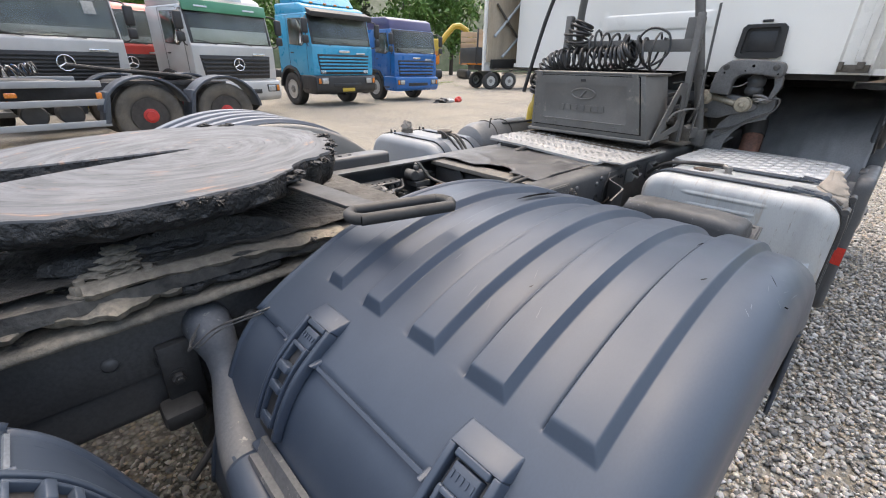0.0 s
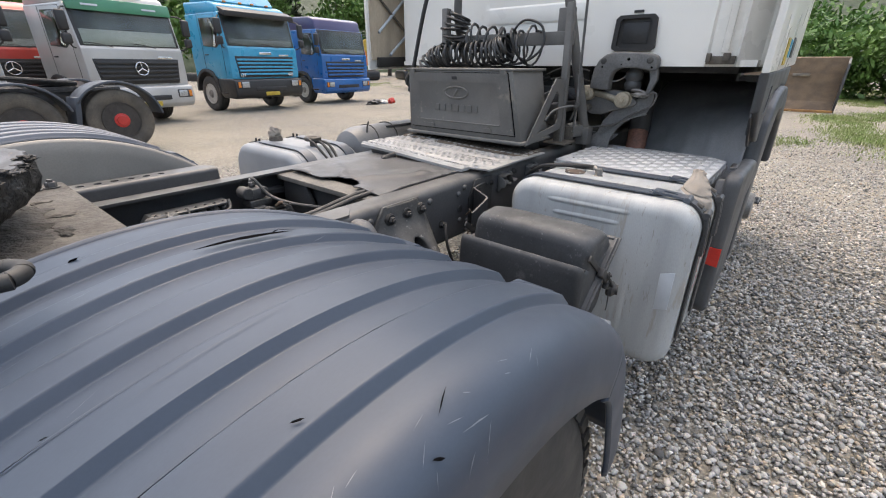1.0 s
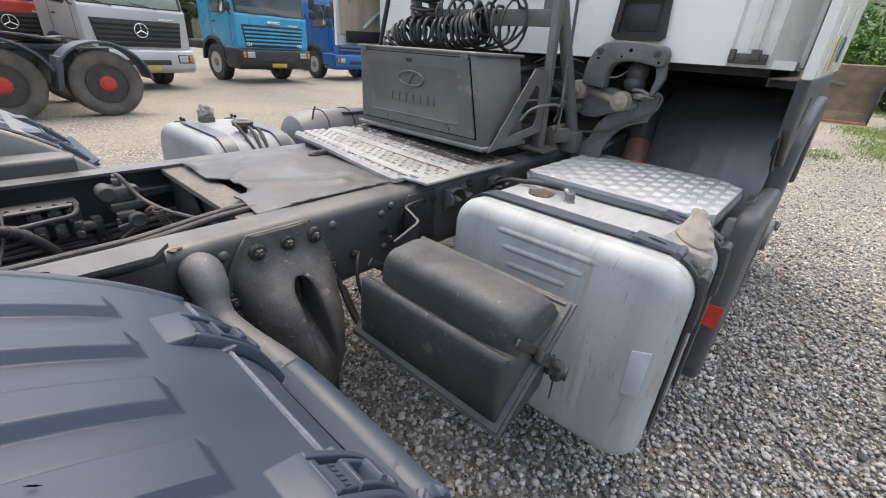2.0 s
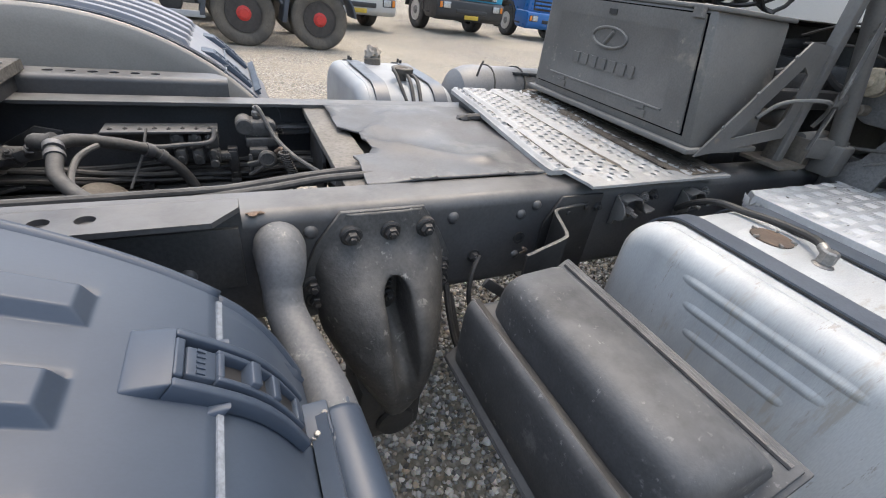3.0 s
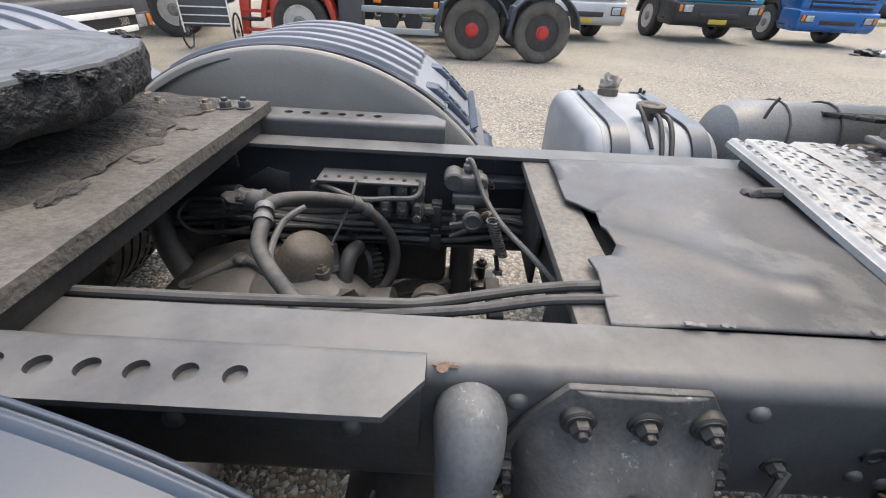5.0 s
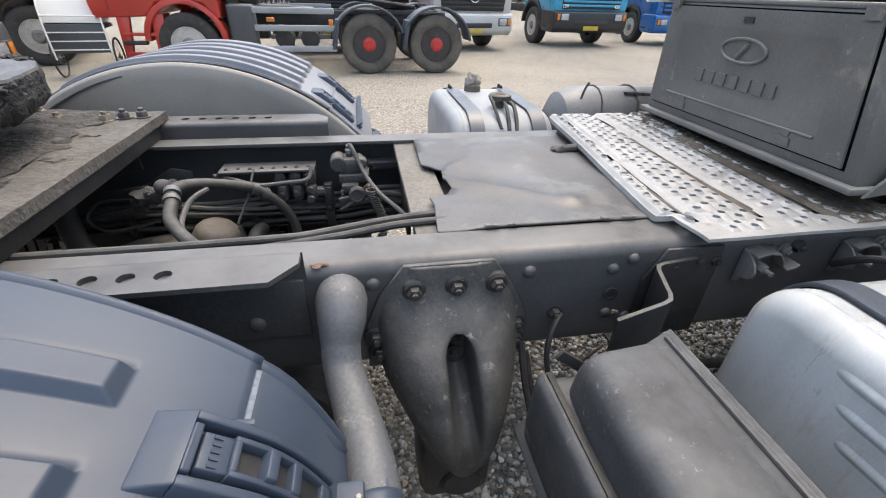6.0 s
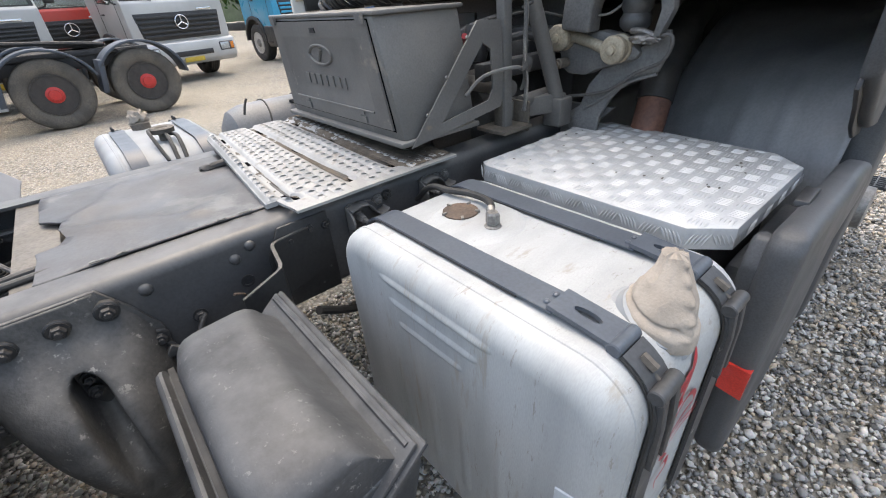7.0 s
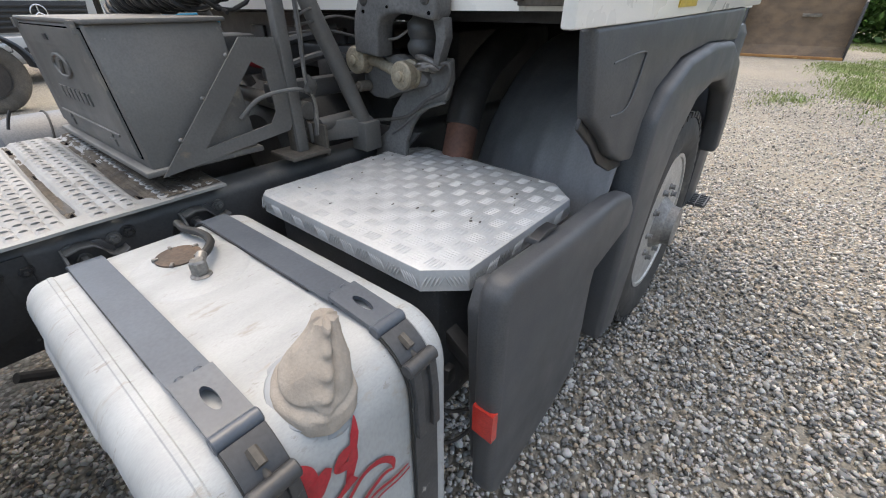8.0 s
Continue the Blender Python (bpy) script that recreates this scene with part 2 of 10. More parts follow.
plastic_m = mat("weathered_black_plastic", (0.050, 0.052, 0.055), (0.034, 0.036, 0.038), 0.56, big=5, fine=180, bump=0.16, specks=((0.20, 0.20, 0.195), 75, 0.60, 0.55), wear=(0.10, 0.101, 0.102), wear_at=0.60, wear_scale=11, dust=(0.090, 0.092, 0.095), dust_at=0.48, spec=0.36, grainy=0.35)
panel_m = mat("dark_grey_textured_plastic", (0.074, 0.078, 0.084), (0.060, 0.063, 0.068), 0.5, big=3, fine=260, bump=0.15, depth=0.001, dust=(0.09, 0.09, 0.09), dust_at=0.65)
liner_m = mat("dusty_black_wheel_liner", (0.27, 0.274, 0.282), (0.20, 0.203, 0.21), 0.6, big=4, fine=120, bump=0.2, wear=(0.31, 0.308, 0.302), wear_at=0.58, wear_scale=3.0, grainy=0.25)
rubber_m = mat("dusty_black_rubber", (0.022, 0.022, 0.022), (0.03, 0.029, 0.028), 0.6, big=6, fine=110, bump=0.2, dust=(0.06, 0.057, 0.052), dust_at=0.6)
mat_m = mat("grey_rubber_mat", (0.090, 0.090, 0.092), (0.058, 0.058, 0.060), 0.42, big=3.0, fine=130, bump=0.14, depth=0.002, wear=(0.118, 0.116, 0.111), wear_at=0.53, wear_scale=4.5, rough2=0.6, grainy=0.3)
tyre_m = mat("tyre_rubber", (0.035, 0.034, 0.033), (0.05, 0.047, 0.043), 0.75, big=5, fine=60, bump=0.3, wear=(0.11, 0.1, 0.085), wear_at=0.6, wear_scale=4)
tyre_old_m = mat("grey_dusty_tyre_rubber", (0.135, 0.118, 0.096), (0.085, 0.077, 0.067), 0.85, big=4, fine=60, bump=0.3)
alu_m = mat("bright_tread_aluminium", (0.55, 0.555, 0.55), (0.48, 0.485, 0.48), 0.52, 0.14, big=5, fine=150, bump=0.05, depth=0.001, wear=(0.42, 0.415, 0.40), wear_at=0.70, wear_scale=7, rough2=0.62, grainy=0.18)
alu_perf_m = mat("weathered_perforated_aluminium", (0.36, 0.36, 0.352), (0.27, 0.27, 0.262), 0.52, 0.15, big=6, fine=150, bump=0.1, wear=(0.2, 0.185, 0.165), wear_at=0.61, wear_scale=8, rough2=0.65, grainy=0.2)
tank_m = mat("satin_aluminium_tank", specks=((0.19, 0.165, 0.13), 34, 0.60, 0.55), col=(0.400, 0.416, 0.420), col2=(0.330, 0.345, 0.350), rough=0.55, metal=0.05, big=3.4, fine=180, bump=0.03, depth=0.0006, wear=(0.30, 0.29, 0.262), wear_at=0.57, wear_scale=6.5, rough2=0.68, grainy=0.22, stretch=(1, 3.2, 0.5))
tank_top_m = mat("white_painted_tank", (0.280, 0.296, 0.308), (0.238, 0.252, 0.263), 0.5, 0.0, big=3, fine=160, bump=0.02, depth=0.0006, wear=(0.28, 0.275, 0.255), wear_at=0.64, wear_scale=6, grainy=0.10)
strap_m = mat("grey_painted_steel_strap", (0.086, 0.101, 0.122), (0.068, 0.080, 0.099), 0.36, big=6, fine=150, bump=0.08, wear=(0.11, 0.112, 0.115), wear_at=0.72, wear_scale=16, grainy=0.3)
strap_chip_m = mat("chipped_dark_strap", (0.058, 0.06, 0.064), (0.042, 0.044, 0.047), 0.45, big=6, fine=150, bump=0.1, wear=(0.6, 0.58, 0.52), wear_at=0.63, wear_scale=11)
rust_m = mat("rusty_steel", (0.155, 0.098, 0.064), (0.085, 0.064, 0.050), 0.75, big=9, fine=130, bump=0.4, wear=(0.20, 0.135, 0.085), wear_at=0.6)
rust_pipe_m = mat("red_brown_exhaust_pipe", (0.2, 0.09, 0.06), (0.12, 0.06, 0.045), 0.7, big=6, fine=90, bump=0.25)
earth_m = mat("rusty_earth_crust", (0.120, 0.098, 0.072), (0.058, 0.047, 0.037), 0.85, big=14, fine=120, bump=0.7, depth=0.003, wear=(0.20, 0.18, 0.15), wear_at=0.64, wear_scale=30)
brown_m = mat("brown_dusty_steel", (0.125, 0.108, 0.088), (0.088, 0.078, 0.066), 0.7, big=6, fine=110, bump=0.25, wear=(0.055, 0.05, 0.045), wear_at=0.62)
bucket_m = mat("rust_brown_bucket_steel", (0.24, 0.165, 0.105), (0.16, 0.115, 0.08), 0.75, big=2.5, fine=60, bump=0.2, wear=(0.34, 0.25, 0.13), wear_at=0.68, wear_scale=2.0)
tan_m = mat("sand_caked_steel", (0.29, 0.25, 0.195), (0.145, 0.128, 0.105), 0.88, big=6, fine=80, bump=0.8, depth=0.006, wear=(0.04, 0.038, 0.036), wear_at=0.56, wear_scale=7)
# caked grease, its tone also darkened for the shade beneath the coupling
grease_shade_m = mat("sandy_grease_and_shade", (0.06, 0.054, 0.047), (0.035, 0.033, 0.03), 0.8, big=7, fine=60, bump=1.0, depth=0.012, wear=(0.11, 0.097, 0.08), wear_at=0.60, wear_scale=9)
bed_m = mat("dirt_crusted_plate", (0.115, 0.106, 0.094), (0.066, 0.062, 0.057), 0.82, big=6, fine=80, bump=0.8, depth=0.006, wear=(0.030, 0.029, 0.028), wear_at=0.54, wear_scale=6)
edge_m = mat("ochre_rusted_edge", (0.52, 0.27, 0.085), (0.36, 0.17, 0.06), 0.7, big=4, fine=60, bump=0.2, wear=(0.6, 0.4, 0.16), wear_at=0.6)
grease_m = mat("dried_black_grease", (0.026, 0.026, 0.027), (0.014, 0.014, 0.014), 0.6, big=16, fine=60, bump=1.0, depth=0.014, wear=(0.05, 0.048, 0.046), wear_at=0.66, wear_scale=12)
toolbox_m = mat("dusty_grey_toolbox_plastic", (0.142, 0.138, 0.130), (0.104, 0.101, 0.096), 0.52, big=3, fine=200, bump=0.06, depth=0.001, wear=(0.215, 0.195, 0.165), wear_at=0.60, wear_scale=5, dust=(0.23, 0.215, 0.19), dust_at=0.45, grainy=0.3, specks=((0.27, 0.24, 0.20), 40, 0.60, 0.5))
stand_m = mat("dusty_brown_grey_steel", (0.145, 0.140, 0.132), (0.110, 0.107, 0.102), 0.55, big=5, fine=150, bump=0.15, wear=(0.20, 0.155, 0.115), wear_at=0.63, wear_scale=7, dust=(0.19, 0.18, 0.165), dust_at=0.5, grainy=0.25)
mount_m = mat("dusty_grey_cast_mount", (0.165, 0.165, 0.164), (0.12, 0.12, 0.119), 0.6, big=8, fine=140, bump=0.3, depth=0.003, wear=(0.2, 0.185, 0.165), wear_at=0.66, wear_scale=14, dust=(0.17, 0.16, 0.145), dust_at=0.5)
dusty_hose_m = mat("dust_grey_rubber_hose", (0.044, 0.043, 0.041), (0.029, 0.028, 0.027), 0.68, big=8, fine=120, bump=0.35, dust=(0.085, 0.082, 0.077), dust_at=0.5)
strip_m = mat("pale_dusty_brown_steel", (0.17, 0.155, 0.132), (0.12, 0.112, 0.10), 0.7, big=5, fine=110, bump=0.2, wear=(0.08, 0.07, 0.06), wear_at=0.64)
streak_m = mat("brown_streaked_sheet", (0.52, 0.43, 0.32), (0.38, 0.315, 0.235), 0.7, big=3.0, fine=60, bump=0.1, wear=(0.15, 0.128, 0.10), wear_at=0.58, wear_scale=2.2, stretch=(3.0, 3.0, 0.6), grainy=0.2)
board_m = mat("tan_wooden_boards", (0.55, 0.38, 0.24), (0.46, 0.31, 0.19), 0.7, big=1.5, fine=30, bump=0.1, grainy=0.2)
web_m = mat("dusty_black_rail_web", (0.066, 0.066, 0.067), (0.045, 0.045, 0.046), 0.5, big=5, fine=130, bump=0.25, wear=(0.10, 0.09, 0.075), wear_at=0.7, wear_scale=9, dust=(0.09, 0.085, 0.078), dust_at=0.5)
cut_m = mat("black_cut", (0.007, 0.007, 0.008), (0.004, 0.004, 0.005), 0.9, big=8, fine=100, bump=0.1, spec=0.0)
scuff_lit_m = mat("pale_scuff_and_lit_seam_plastic", (0.19, 0.215, 0.25), (0.12, 0.14, 0.168), 0.5, big=9, fine=200, bump=0.05)
zinc_m = mat("dull_zinc", (0.3, 0.29, 0.27), (0.2, 0.19, 0.18), 0.45, 0.6, big=20, fine=150, bump=0.15)
cream_m = mat("cream_zinc_casting", (0.42, 0.37, 0.28), (0.3, 0.26, 0.2), 0.5, 0.25, big=14, fine=120, bump=0.2)
white_m = mat("white_cab_paint", (0.80, 0.785, 0.74), (0.76, 0.745, 0.70), 0.3, big=1.6, fine=200, bump=0.02, depth=0.001, wear=(0.62, 0.59, 0.52), wear_at=0.74, wear_scale=2.5, coat=0.3, grainy=0.08)
cloth_m = mat("beige_cotton_rag", (0.34, 0.302, 0.258), (0.27, 0.236, 0.198), 0.92, big=12, fine=260, bump=0.45, depth=0.002, wear=(0.24, 0.2, 0.165), wear_at=0.62, wear_scale=14, grainy=0.18)
red_m = mat("red_vinyl", (0.42, 0.022, 0.035), (0.36, 0.018, 0.03), 0.4, big=8, fine=200, bump=0.03)
reflector_m = mat("orange_red_reflector", (0.62, 0.045, 0.03), (0.55, 0.035, 0.025), 0.22, big=20, fine=300, bump=0.15, coat=0.5)
yellow_m = mat("yellow_plastic", (0.55, 0.4, 0.05), (0.45, 0.31, 0.04), 0.45, big=12, fine=150, bump=0.1)
label_m = mat("pale_grey_metal_label", (0.5, 0.54, 0.58), (0.44, 0.48, 0.52), 0.4, 0.2, big=12, fine=200, bump=0.03, grainy=0.1)
wire_m = mat("grey_cable", (0.10, 0.096, 0.092), (0.07, 0.068, 0.065), 0.6, big=12, fine=100, bump=0.1)
hose_m = mat("black_coiled_hose", (0.016, 0.016, 0.017), (0.022, 0.022, 0.022), 0.38, big=10, fine=100, bump=0.08, spec=0.6)
cab_red_m = mat("faded_red_cab_paint", (0.5, 0.045, 0.03), (0.42, 0.036, 0.026), 0.35, big=1.5, fine=100, bump=0.02, coat=0.3)
cab_cyan_m = mat("bright_blue_cab_paint", (0.03, 0.34, 0.56), (0.028, 0.3, 0.5), 0.3, big=1.5, fine=100, bump=0.02, coat=0.3)
cab_blue_m = mat("deep_blue_cab_paint", (0.012, 0.13, 0.40), (0.010, 0.11, 0.34), 0.3, big=1.5, fine=100, bump=0.02, coat=0.3)
cab_silver_m = mat("silver_grey_cab_paint", (0.46, 0.46, 0.455), (0.40, 0.40, 0.395), 0.35, 0.2, big=1.5, fine=100, bump=0.02, coat=0.3, grainy=0.1)
cab_violet_m = mat("violet_blue_roof_paint", (0.07, 0.06, 0.15), (0.06, 0.052, 0.13), 0.35, big=1.5, fine=100, bump=0.02, coat=0.3)
vessel_m = mat("grey_painted_air_vessel", (0.17, 0.175, 0.18), (0.135, 0.14, 0.145), 0.45, big=4, fine=160, bump=0.06, wear=(0.24, 0.24, 0.235), wear_at=0.7)
cab_green_m = mat("green_cab_paint", (0.05, 0.24, 0.13), (0.045, 0.2, 0.11), 0.35, big=1.5, fine=100, bump=0.02, coat=0.3)
cab_slate_m = mat("slate_blue_fender_paint", (0.06, 0.075, 0.095), (0.05, 0.06, 0.078), 0.45, big=3, fine=100, bump=0.08)
trim_m = mat("dark_trim_plastic", (0.028, 0.029, 0.031), (0.022, 0.022, 0.024), 0.45, big=4, fine=100, bump=0.06)
lamp_m = mat("clear_lamp_lens", (0.55, 0.56, 0.56), (0.4, 0.41, 0.42), 0.12, 0.4, big=20, fine=60, bump=0.1, coat=0.6)
amber_m = mat("amber_lamp_lens", (0.7, 0.22, 0.03), (0.6, 0.18, 0.02), 0.25, big=20, fine=60, bump=0.1, coat=0.4)
chrome_m = mat("chromed_plastic", (0.75, 0.76, 0.77), (0.68, 0.69, 0.7), 0.2, 0.9, big=10, fine=100, bump=0.02, grainy=0.1)
hub_m = mat("red_hub_paint", (0.55, 0.04, 0.035), (0.46, 0.035, 0.03), 0.4, big=10, fine=80, bump=0.05)
rim_dark_m = mat("dark_rusty_rim", (0.050, 0.044, 0.040), (0.032, 0.029, 0.027), 0.6, big=10, fine=90, bump=0.15)
rim_m = mat("dull_steel_rim", (0.3, 0.29, 0.275), (0.2, 0.19, 0.18), 0.5, 0.4, big=10, fine=90, bump=0.1)
rim_light_m = mat("silver_wheel_rim", (0.56, 0.55, 0.53), (0.44, 0.43, 0.41), 0.42, 0.45, big=10, fine=90, bump=0.1, wear=(0.25, 0.22, 0.19), wear_at=0.64)
glass_m = glow_free_glass("windscreen_glass", (0.78, 0.85, 0.83))
inside_m = mat("painted_cab_shade", (0.07, 0.08, 0.078), (0.03, 0.035, 0.034), 0.7, big=1.6, fine=30, bump=0.1)
fleck_m = mat("grey_chalky_paint", (0.22, 0.215, 0.205), (0.12, 0.118, 0.113), 0.8, big=60, fine=160, bump=0.2)
paper_m = mat("pale_dashboard_paper", (0.36, 0.37, 0.36), (0.27, 0.28, 0.27), 0.8, big=30, fine=60, bump=0.02, grainy=0.1)
leaf_m = mat("green_leaves", (0.115, 0.235, 0.045), (0.07, 0.155, 0.03), 0.55, big=1.2, fine=14, bump=0.0)
wood_far_m = mat("dark_woodland", (0.03, 0.055, 0.022), (0.018, 0.036, 0.015), 0.8, big=0.5, fine=6, bump=0.0)
bark_m = mat("bark", (0.07, 0.055, 0.04), (0.05, 0.04, 0.03), 0.85, big=6, fine=40, bump=0.5, depth=0.01)
grass_m = mat("yard_grass", (0.17, 0.25, 0.06), (0.2, 0.24, 0.085), 0.7, big=0.9, fine=20, bump=0.0)


def coupling_plate(name, cx, cy):
    """Worn grey steel: streaks and scores that run in rings round the slot's end, orange marks, dirt in patches."""
    m = bpy.data.materials.new(name)
    m.use_nodes = True
    n, l = m.node_tree.nodes, m.node_tree.links
    bsdf = n["Principled BSDF"]
    tex = n.new("ShaderNodeTexCoord")
    mv = n.new("ShaderNodeVectorMath")
    mv.operation = "SUBTRACT"
    mv.inputs[1].default_value = (cx, cy, 0)
    l.new(tex.outputs["Object"], mv.inputs[0])
    flat = n.new("ShaderNodeVectorMath")
    flat.operation = "MULTIPLY"
    flat.inputs[1].default_value = (1, 1, 0)
    l.new(mv.outputs[0], flat.inputs[0])
    mv = flat
    sep = n.new("ShaderNodeSeparateXYZ")
    l.new(mv.outputs[0], sep.inputs[0])
    ang = n.new("ShaderNodeMath")
    ang.operation = "ARCTAN2"
    l.new(sep.outputs["Y"], ang.inputs[0])
    l.new(sep.outputs["X"], ang.inputs[1])
    ln = n.new("ShaderNodeVectorMath")
    ln.operation = "LENGTH"
    l.new(mv.outputs[0], ln.inputs[0])

    def rings(ka, kr, detail):
        a = n.new("ShaderNodeMath")
        a.operation = "MULTIPLY"
        a.inputs[1].default_value = ka
        l.new(ang.outputs[0], a.inputs[0])
        r = n.new("ShaderNodeMath")
        r.operation = "MULTIPLY"
        r.inputs[1].default_value = kr
        l.new(ln.outputs["Value"], r.inputs[0])
        comb = n.new("ShaderNodeCombineXYZ")
        l.new(a.outputs[0], comb.inputs["X"])
        l.new(r.outputs[0], comb.inputs["Y"])
        t = n.new("ShaderNodeTexNoise")
        t.inputs["Scale"].default_value, t.inputs["Detail"].default_value, t.inputs["Roughness"].default_value = 1.0, detail, 0.65
        l.new(comb.outputs[0], t.inputs["Vector"])
        return t.outputs["Fac"]

    def cloud(scale, detail=6.0):
        t = n.new("ShaderNodeTexNoise")
        t.inputs["Scale"].default_value, t.inputs["Detail"].default_value, t.inputs["Roughness"].default_value = scale, detail, 0.65
        l.new(tex.outputs["Object"], t.inputs["Vector"])
        return t.outputs["Fac"]

    def ramp(fac, a, b):
        r = n.new("ShaderNodeMapRange")
        r.interpolation_type = "SMOOTHSTEP"
        r.inputs["From Min"].default_value, r.inputs["From Max"].default_value = a, b
        l.new(fac, r.inputs["Value"])
        return r.outputs["Result"]

    def blend(fac, a, b):
        x = n.new("ShaderNodeMix")
        x.data_type = "RGBA"
        for s, v in ((x.inputs["Factor"], fac), (x.inputs["A"], a), (x.inputs["B"], b)):
            if isinstance(v, bpy.types.NodeSocket):
                l.new(v, s)
            else:
                s.default_value = (*v, 1.0)
        return x.outputs["Result"]

    broad, scores, patch = rings(1.6, 26, 4), rings(2.2, 150, 3), cloud(5.5)
    col = blend(ramp(broad, 0.35, 0.68), (0.110, 0.113, 0.118), (0.062, 0.064, 0.068))
    col = blend(ramp(patch, 0.55, 0.72), col, (0.145, 0.147, 0.15))
    col = blend(ramp(scores, 0.585, 0.66), col, (0.03, 0.03, 0.031))
    col = blend(ramp(rings(2.6, 34, 3), 0.66, 0.72), col, (0.03, 0.03, 0.031))
    mul = n.new("ShaderNodeMath")
    mul.operation = "MULTIPLY"
    l.new(ramp(rings(3.2, 30, 4), 0.56, 0.70), mul.inputs[0])
    l.new(ramp(cloud(3.1, 3), 0.46, 0.55), mul.inputs[1])
    col = blend(mul.outputs[0], col, (0.29, 0.155, 0.09))
    l.new(col, bsdf.inputs["Base Color"])
    rr = n.new("ShaderNodeMapRange")
    rr.inputs["To Min"].default_value, rr.inputs["To Max"].default_value = 0.38, 0.68
    l.new(broad, rr.inputs["Value"])
    l.new(rr.outputs["Result"], bsdf.inputs["Roughness"])
    bsdf.inputs["Metallic"].default_value = 0.25
    bp = n.new("ShaderNodeBump")
    bp.inputs["Strength"].default_value, bp.inputs["Distance"].default_value = 0.35, 0.003
    bp.invert = True
    add = n.new("ShaderNodeMath")
    add.operation = "ADD"
    l.new(scores, add.inputs[0])
    l.new(broad, add.inputs[1])
    l.new(add.outputs[0], bp.inputs["Height"])
    l.new(bp.outputs["Normal"], bsdf.inputs["Normal"])
    return m


plate_m = coupling_plate("greasy_scored_coupling_plate", 0.30, -0.0125)


# ---- ground ----
def gravel_material(name, pieces):
    m = bpy.data.materials.new(name)
    m.use_nodes = True
    n, l = m.node_tree.nodes, m.node_tree.links
    bsdf = n["Principled BSDF"]
    tex = n.new("ShaderNodeTexCoord")
    ramp = n.new("ShaderNodeValToRGB")
    tones = ((0.0, (0.10, 0.099, 0.097)), (0.25, (0.22, 0.221, 0.218)), (0.5, (0.36, 0.352, 0.335)), (0.70, (0.47, 0.468, 0.46)), (0.84, (0.38, 0.315, 0.24)), (1.0, (0.62, 0.60, 0.565)))
    while len(ramp.color_ramp.elements) < len(tones):
        ramp.color_ramp.elements.new(0.5)
    for e, (p, c) in zip(ramp.color_ramp.elements, tones):
        e.position, e.color = p, (*c, 1)
    fine = n.new("ShaderNodeTexNoise")
    fine.inputs["Scale"].default_value, fine.inputs["Detail"].default_value = 160, 4
    l.new(tex.outputs["Object"], fine.inputs["Vector"])
    if pieces:
        geo = n.new("ShaderNodeNewGeometry")
        l.new(geo.outputs["Random Per Island"], ramp.inputs["Fac"])
        height = fine.outputs["Fac"]
    else:
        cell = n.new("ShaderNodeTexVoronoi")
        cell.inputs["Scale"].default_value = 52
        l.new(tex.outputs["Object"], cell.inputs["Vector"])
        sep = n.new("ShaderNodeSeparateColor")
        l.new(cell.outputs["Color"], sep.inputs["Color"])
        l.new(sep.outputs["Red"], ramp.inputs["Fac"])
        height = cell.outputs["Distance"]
        # shade between the stones, put into the colour towards each cell's rim
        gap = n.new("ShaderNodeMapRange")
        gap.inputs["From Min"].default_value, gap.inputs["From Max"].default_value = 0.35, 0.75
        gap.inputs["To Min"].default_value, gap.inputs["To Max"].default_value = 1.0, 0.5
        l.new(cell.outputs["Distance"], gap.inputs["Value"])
    mix = n.new("ShaderNodeMix")
    mix.data_type, mix.blend_type = "RGBA", "MULTIPLY"
    mix.inputs["Factor"].default_value = 0.35
    l.new(ramp.outputs["Color"], mix.inputs["A"])
    l.new(fine.outputs["Color"], mix.inputs["B"])
    col = mix.outputs["Result"]
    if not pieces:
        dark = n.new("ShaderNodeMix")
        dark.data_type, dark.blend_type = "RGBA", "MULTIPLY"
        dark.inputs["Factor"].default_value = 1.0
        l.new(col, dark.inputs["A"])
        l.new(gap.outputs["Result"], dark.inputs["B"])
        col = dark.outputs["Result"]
    if not pieces:
        # finer, sandy and trodden patches, and thin grass further out
        for scale, lo, hi, tone, amount in ((0.35, 0.36, 0.60, (0.30, 0.283, 0.245), 0.62), (1.7, 0.45, 0.7, (0.235, 0.218, 0.185), 0.5)):
            t = n.new("ShaderNodeTexNoise")
            t.inputs["Scale"].default_value, t.inputs["Detail"].default_value = scale, 6
            l.new(tex.outputs["Object"], t.inputs["Vector"])
            r = n.new("ShaderNodeMapRange")
            r.inputs["From Min"].default_value, r.inputs["From Max"].default_value, r.inputs["To Max"].default_value = lo, hi, amount
            l.new(t.outputs["Fac"], r.inputs["Value"])
            x = n.new("ShaderNodeMix")
            x.data_type = "RGBA"
            l.new(r.outputs["Result"], x.inputs["Factor"])
            l.new(col, x.inputs["A"])
            x.inputs["B"].default_value = (*tone, 1)
            col = x.outputs["Result"]
    tune = n.new("ShaderNodeMix")
    tune.data_type, tune.blend_type = "RGBA", "MULTIPLY"
    tune.inputs["Factor"].default_value = 1.0
    tune.inputs["B"].default_value = (1.29, 1.275, 1.25, 1) if pieces else (0.93, 0.91, 0.87, 1)
    l.new(col, tune.inputs["A"])
    col = tune.outputs["Result"]
    bsdf.inputs["Specular IOR Level"].default_value = 0.12
    l.new(col, bsdf.inputs["Base Color"])
    bsdf.inputs["Roughness"].default_value = 0.95
    bp = n.new("ShaderNodeBump")
    bp.invert = not pieces
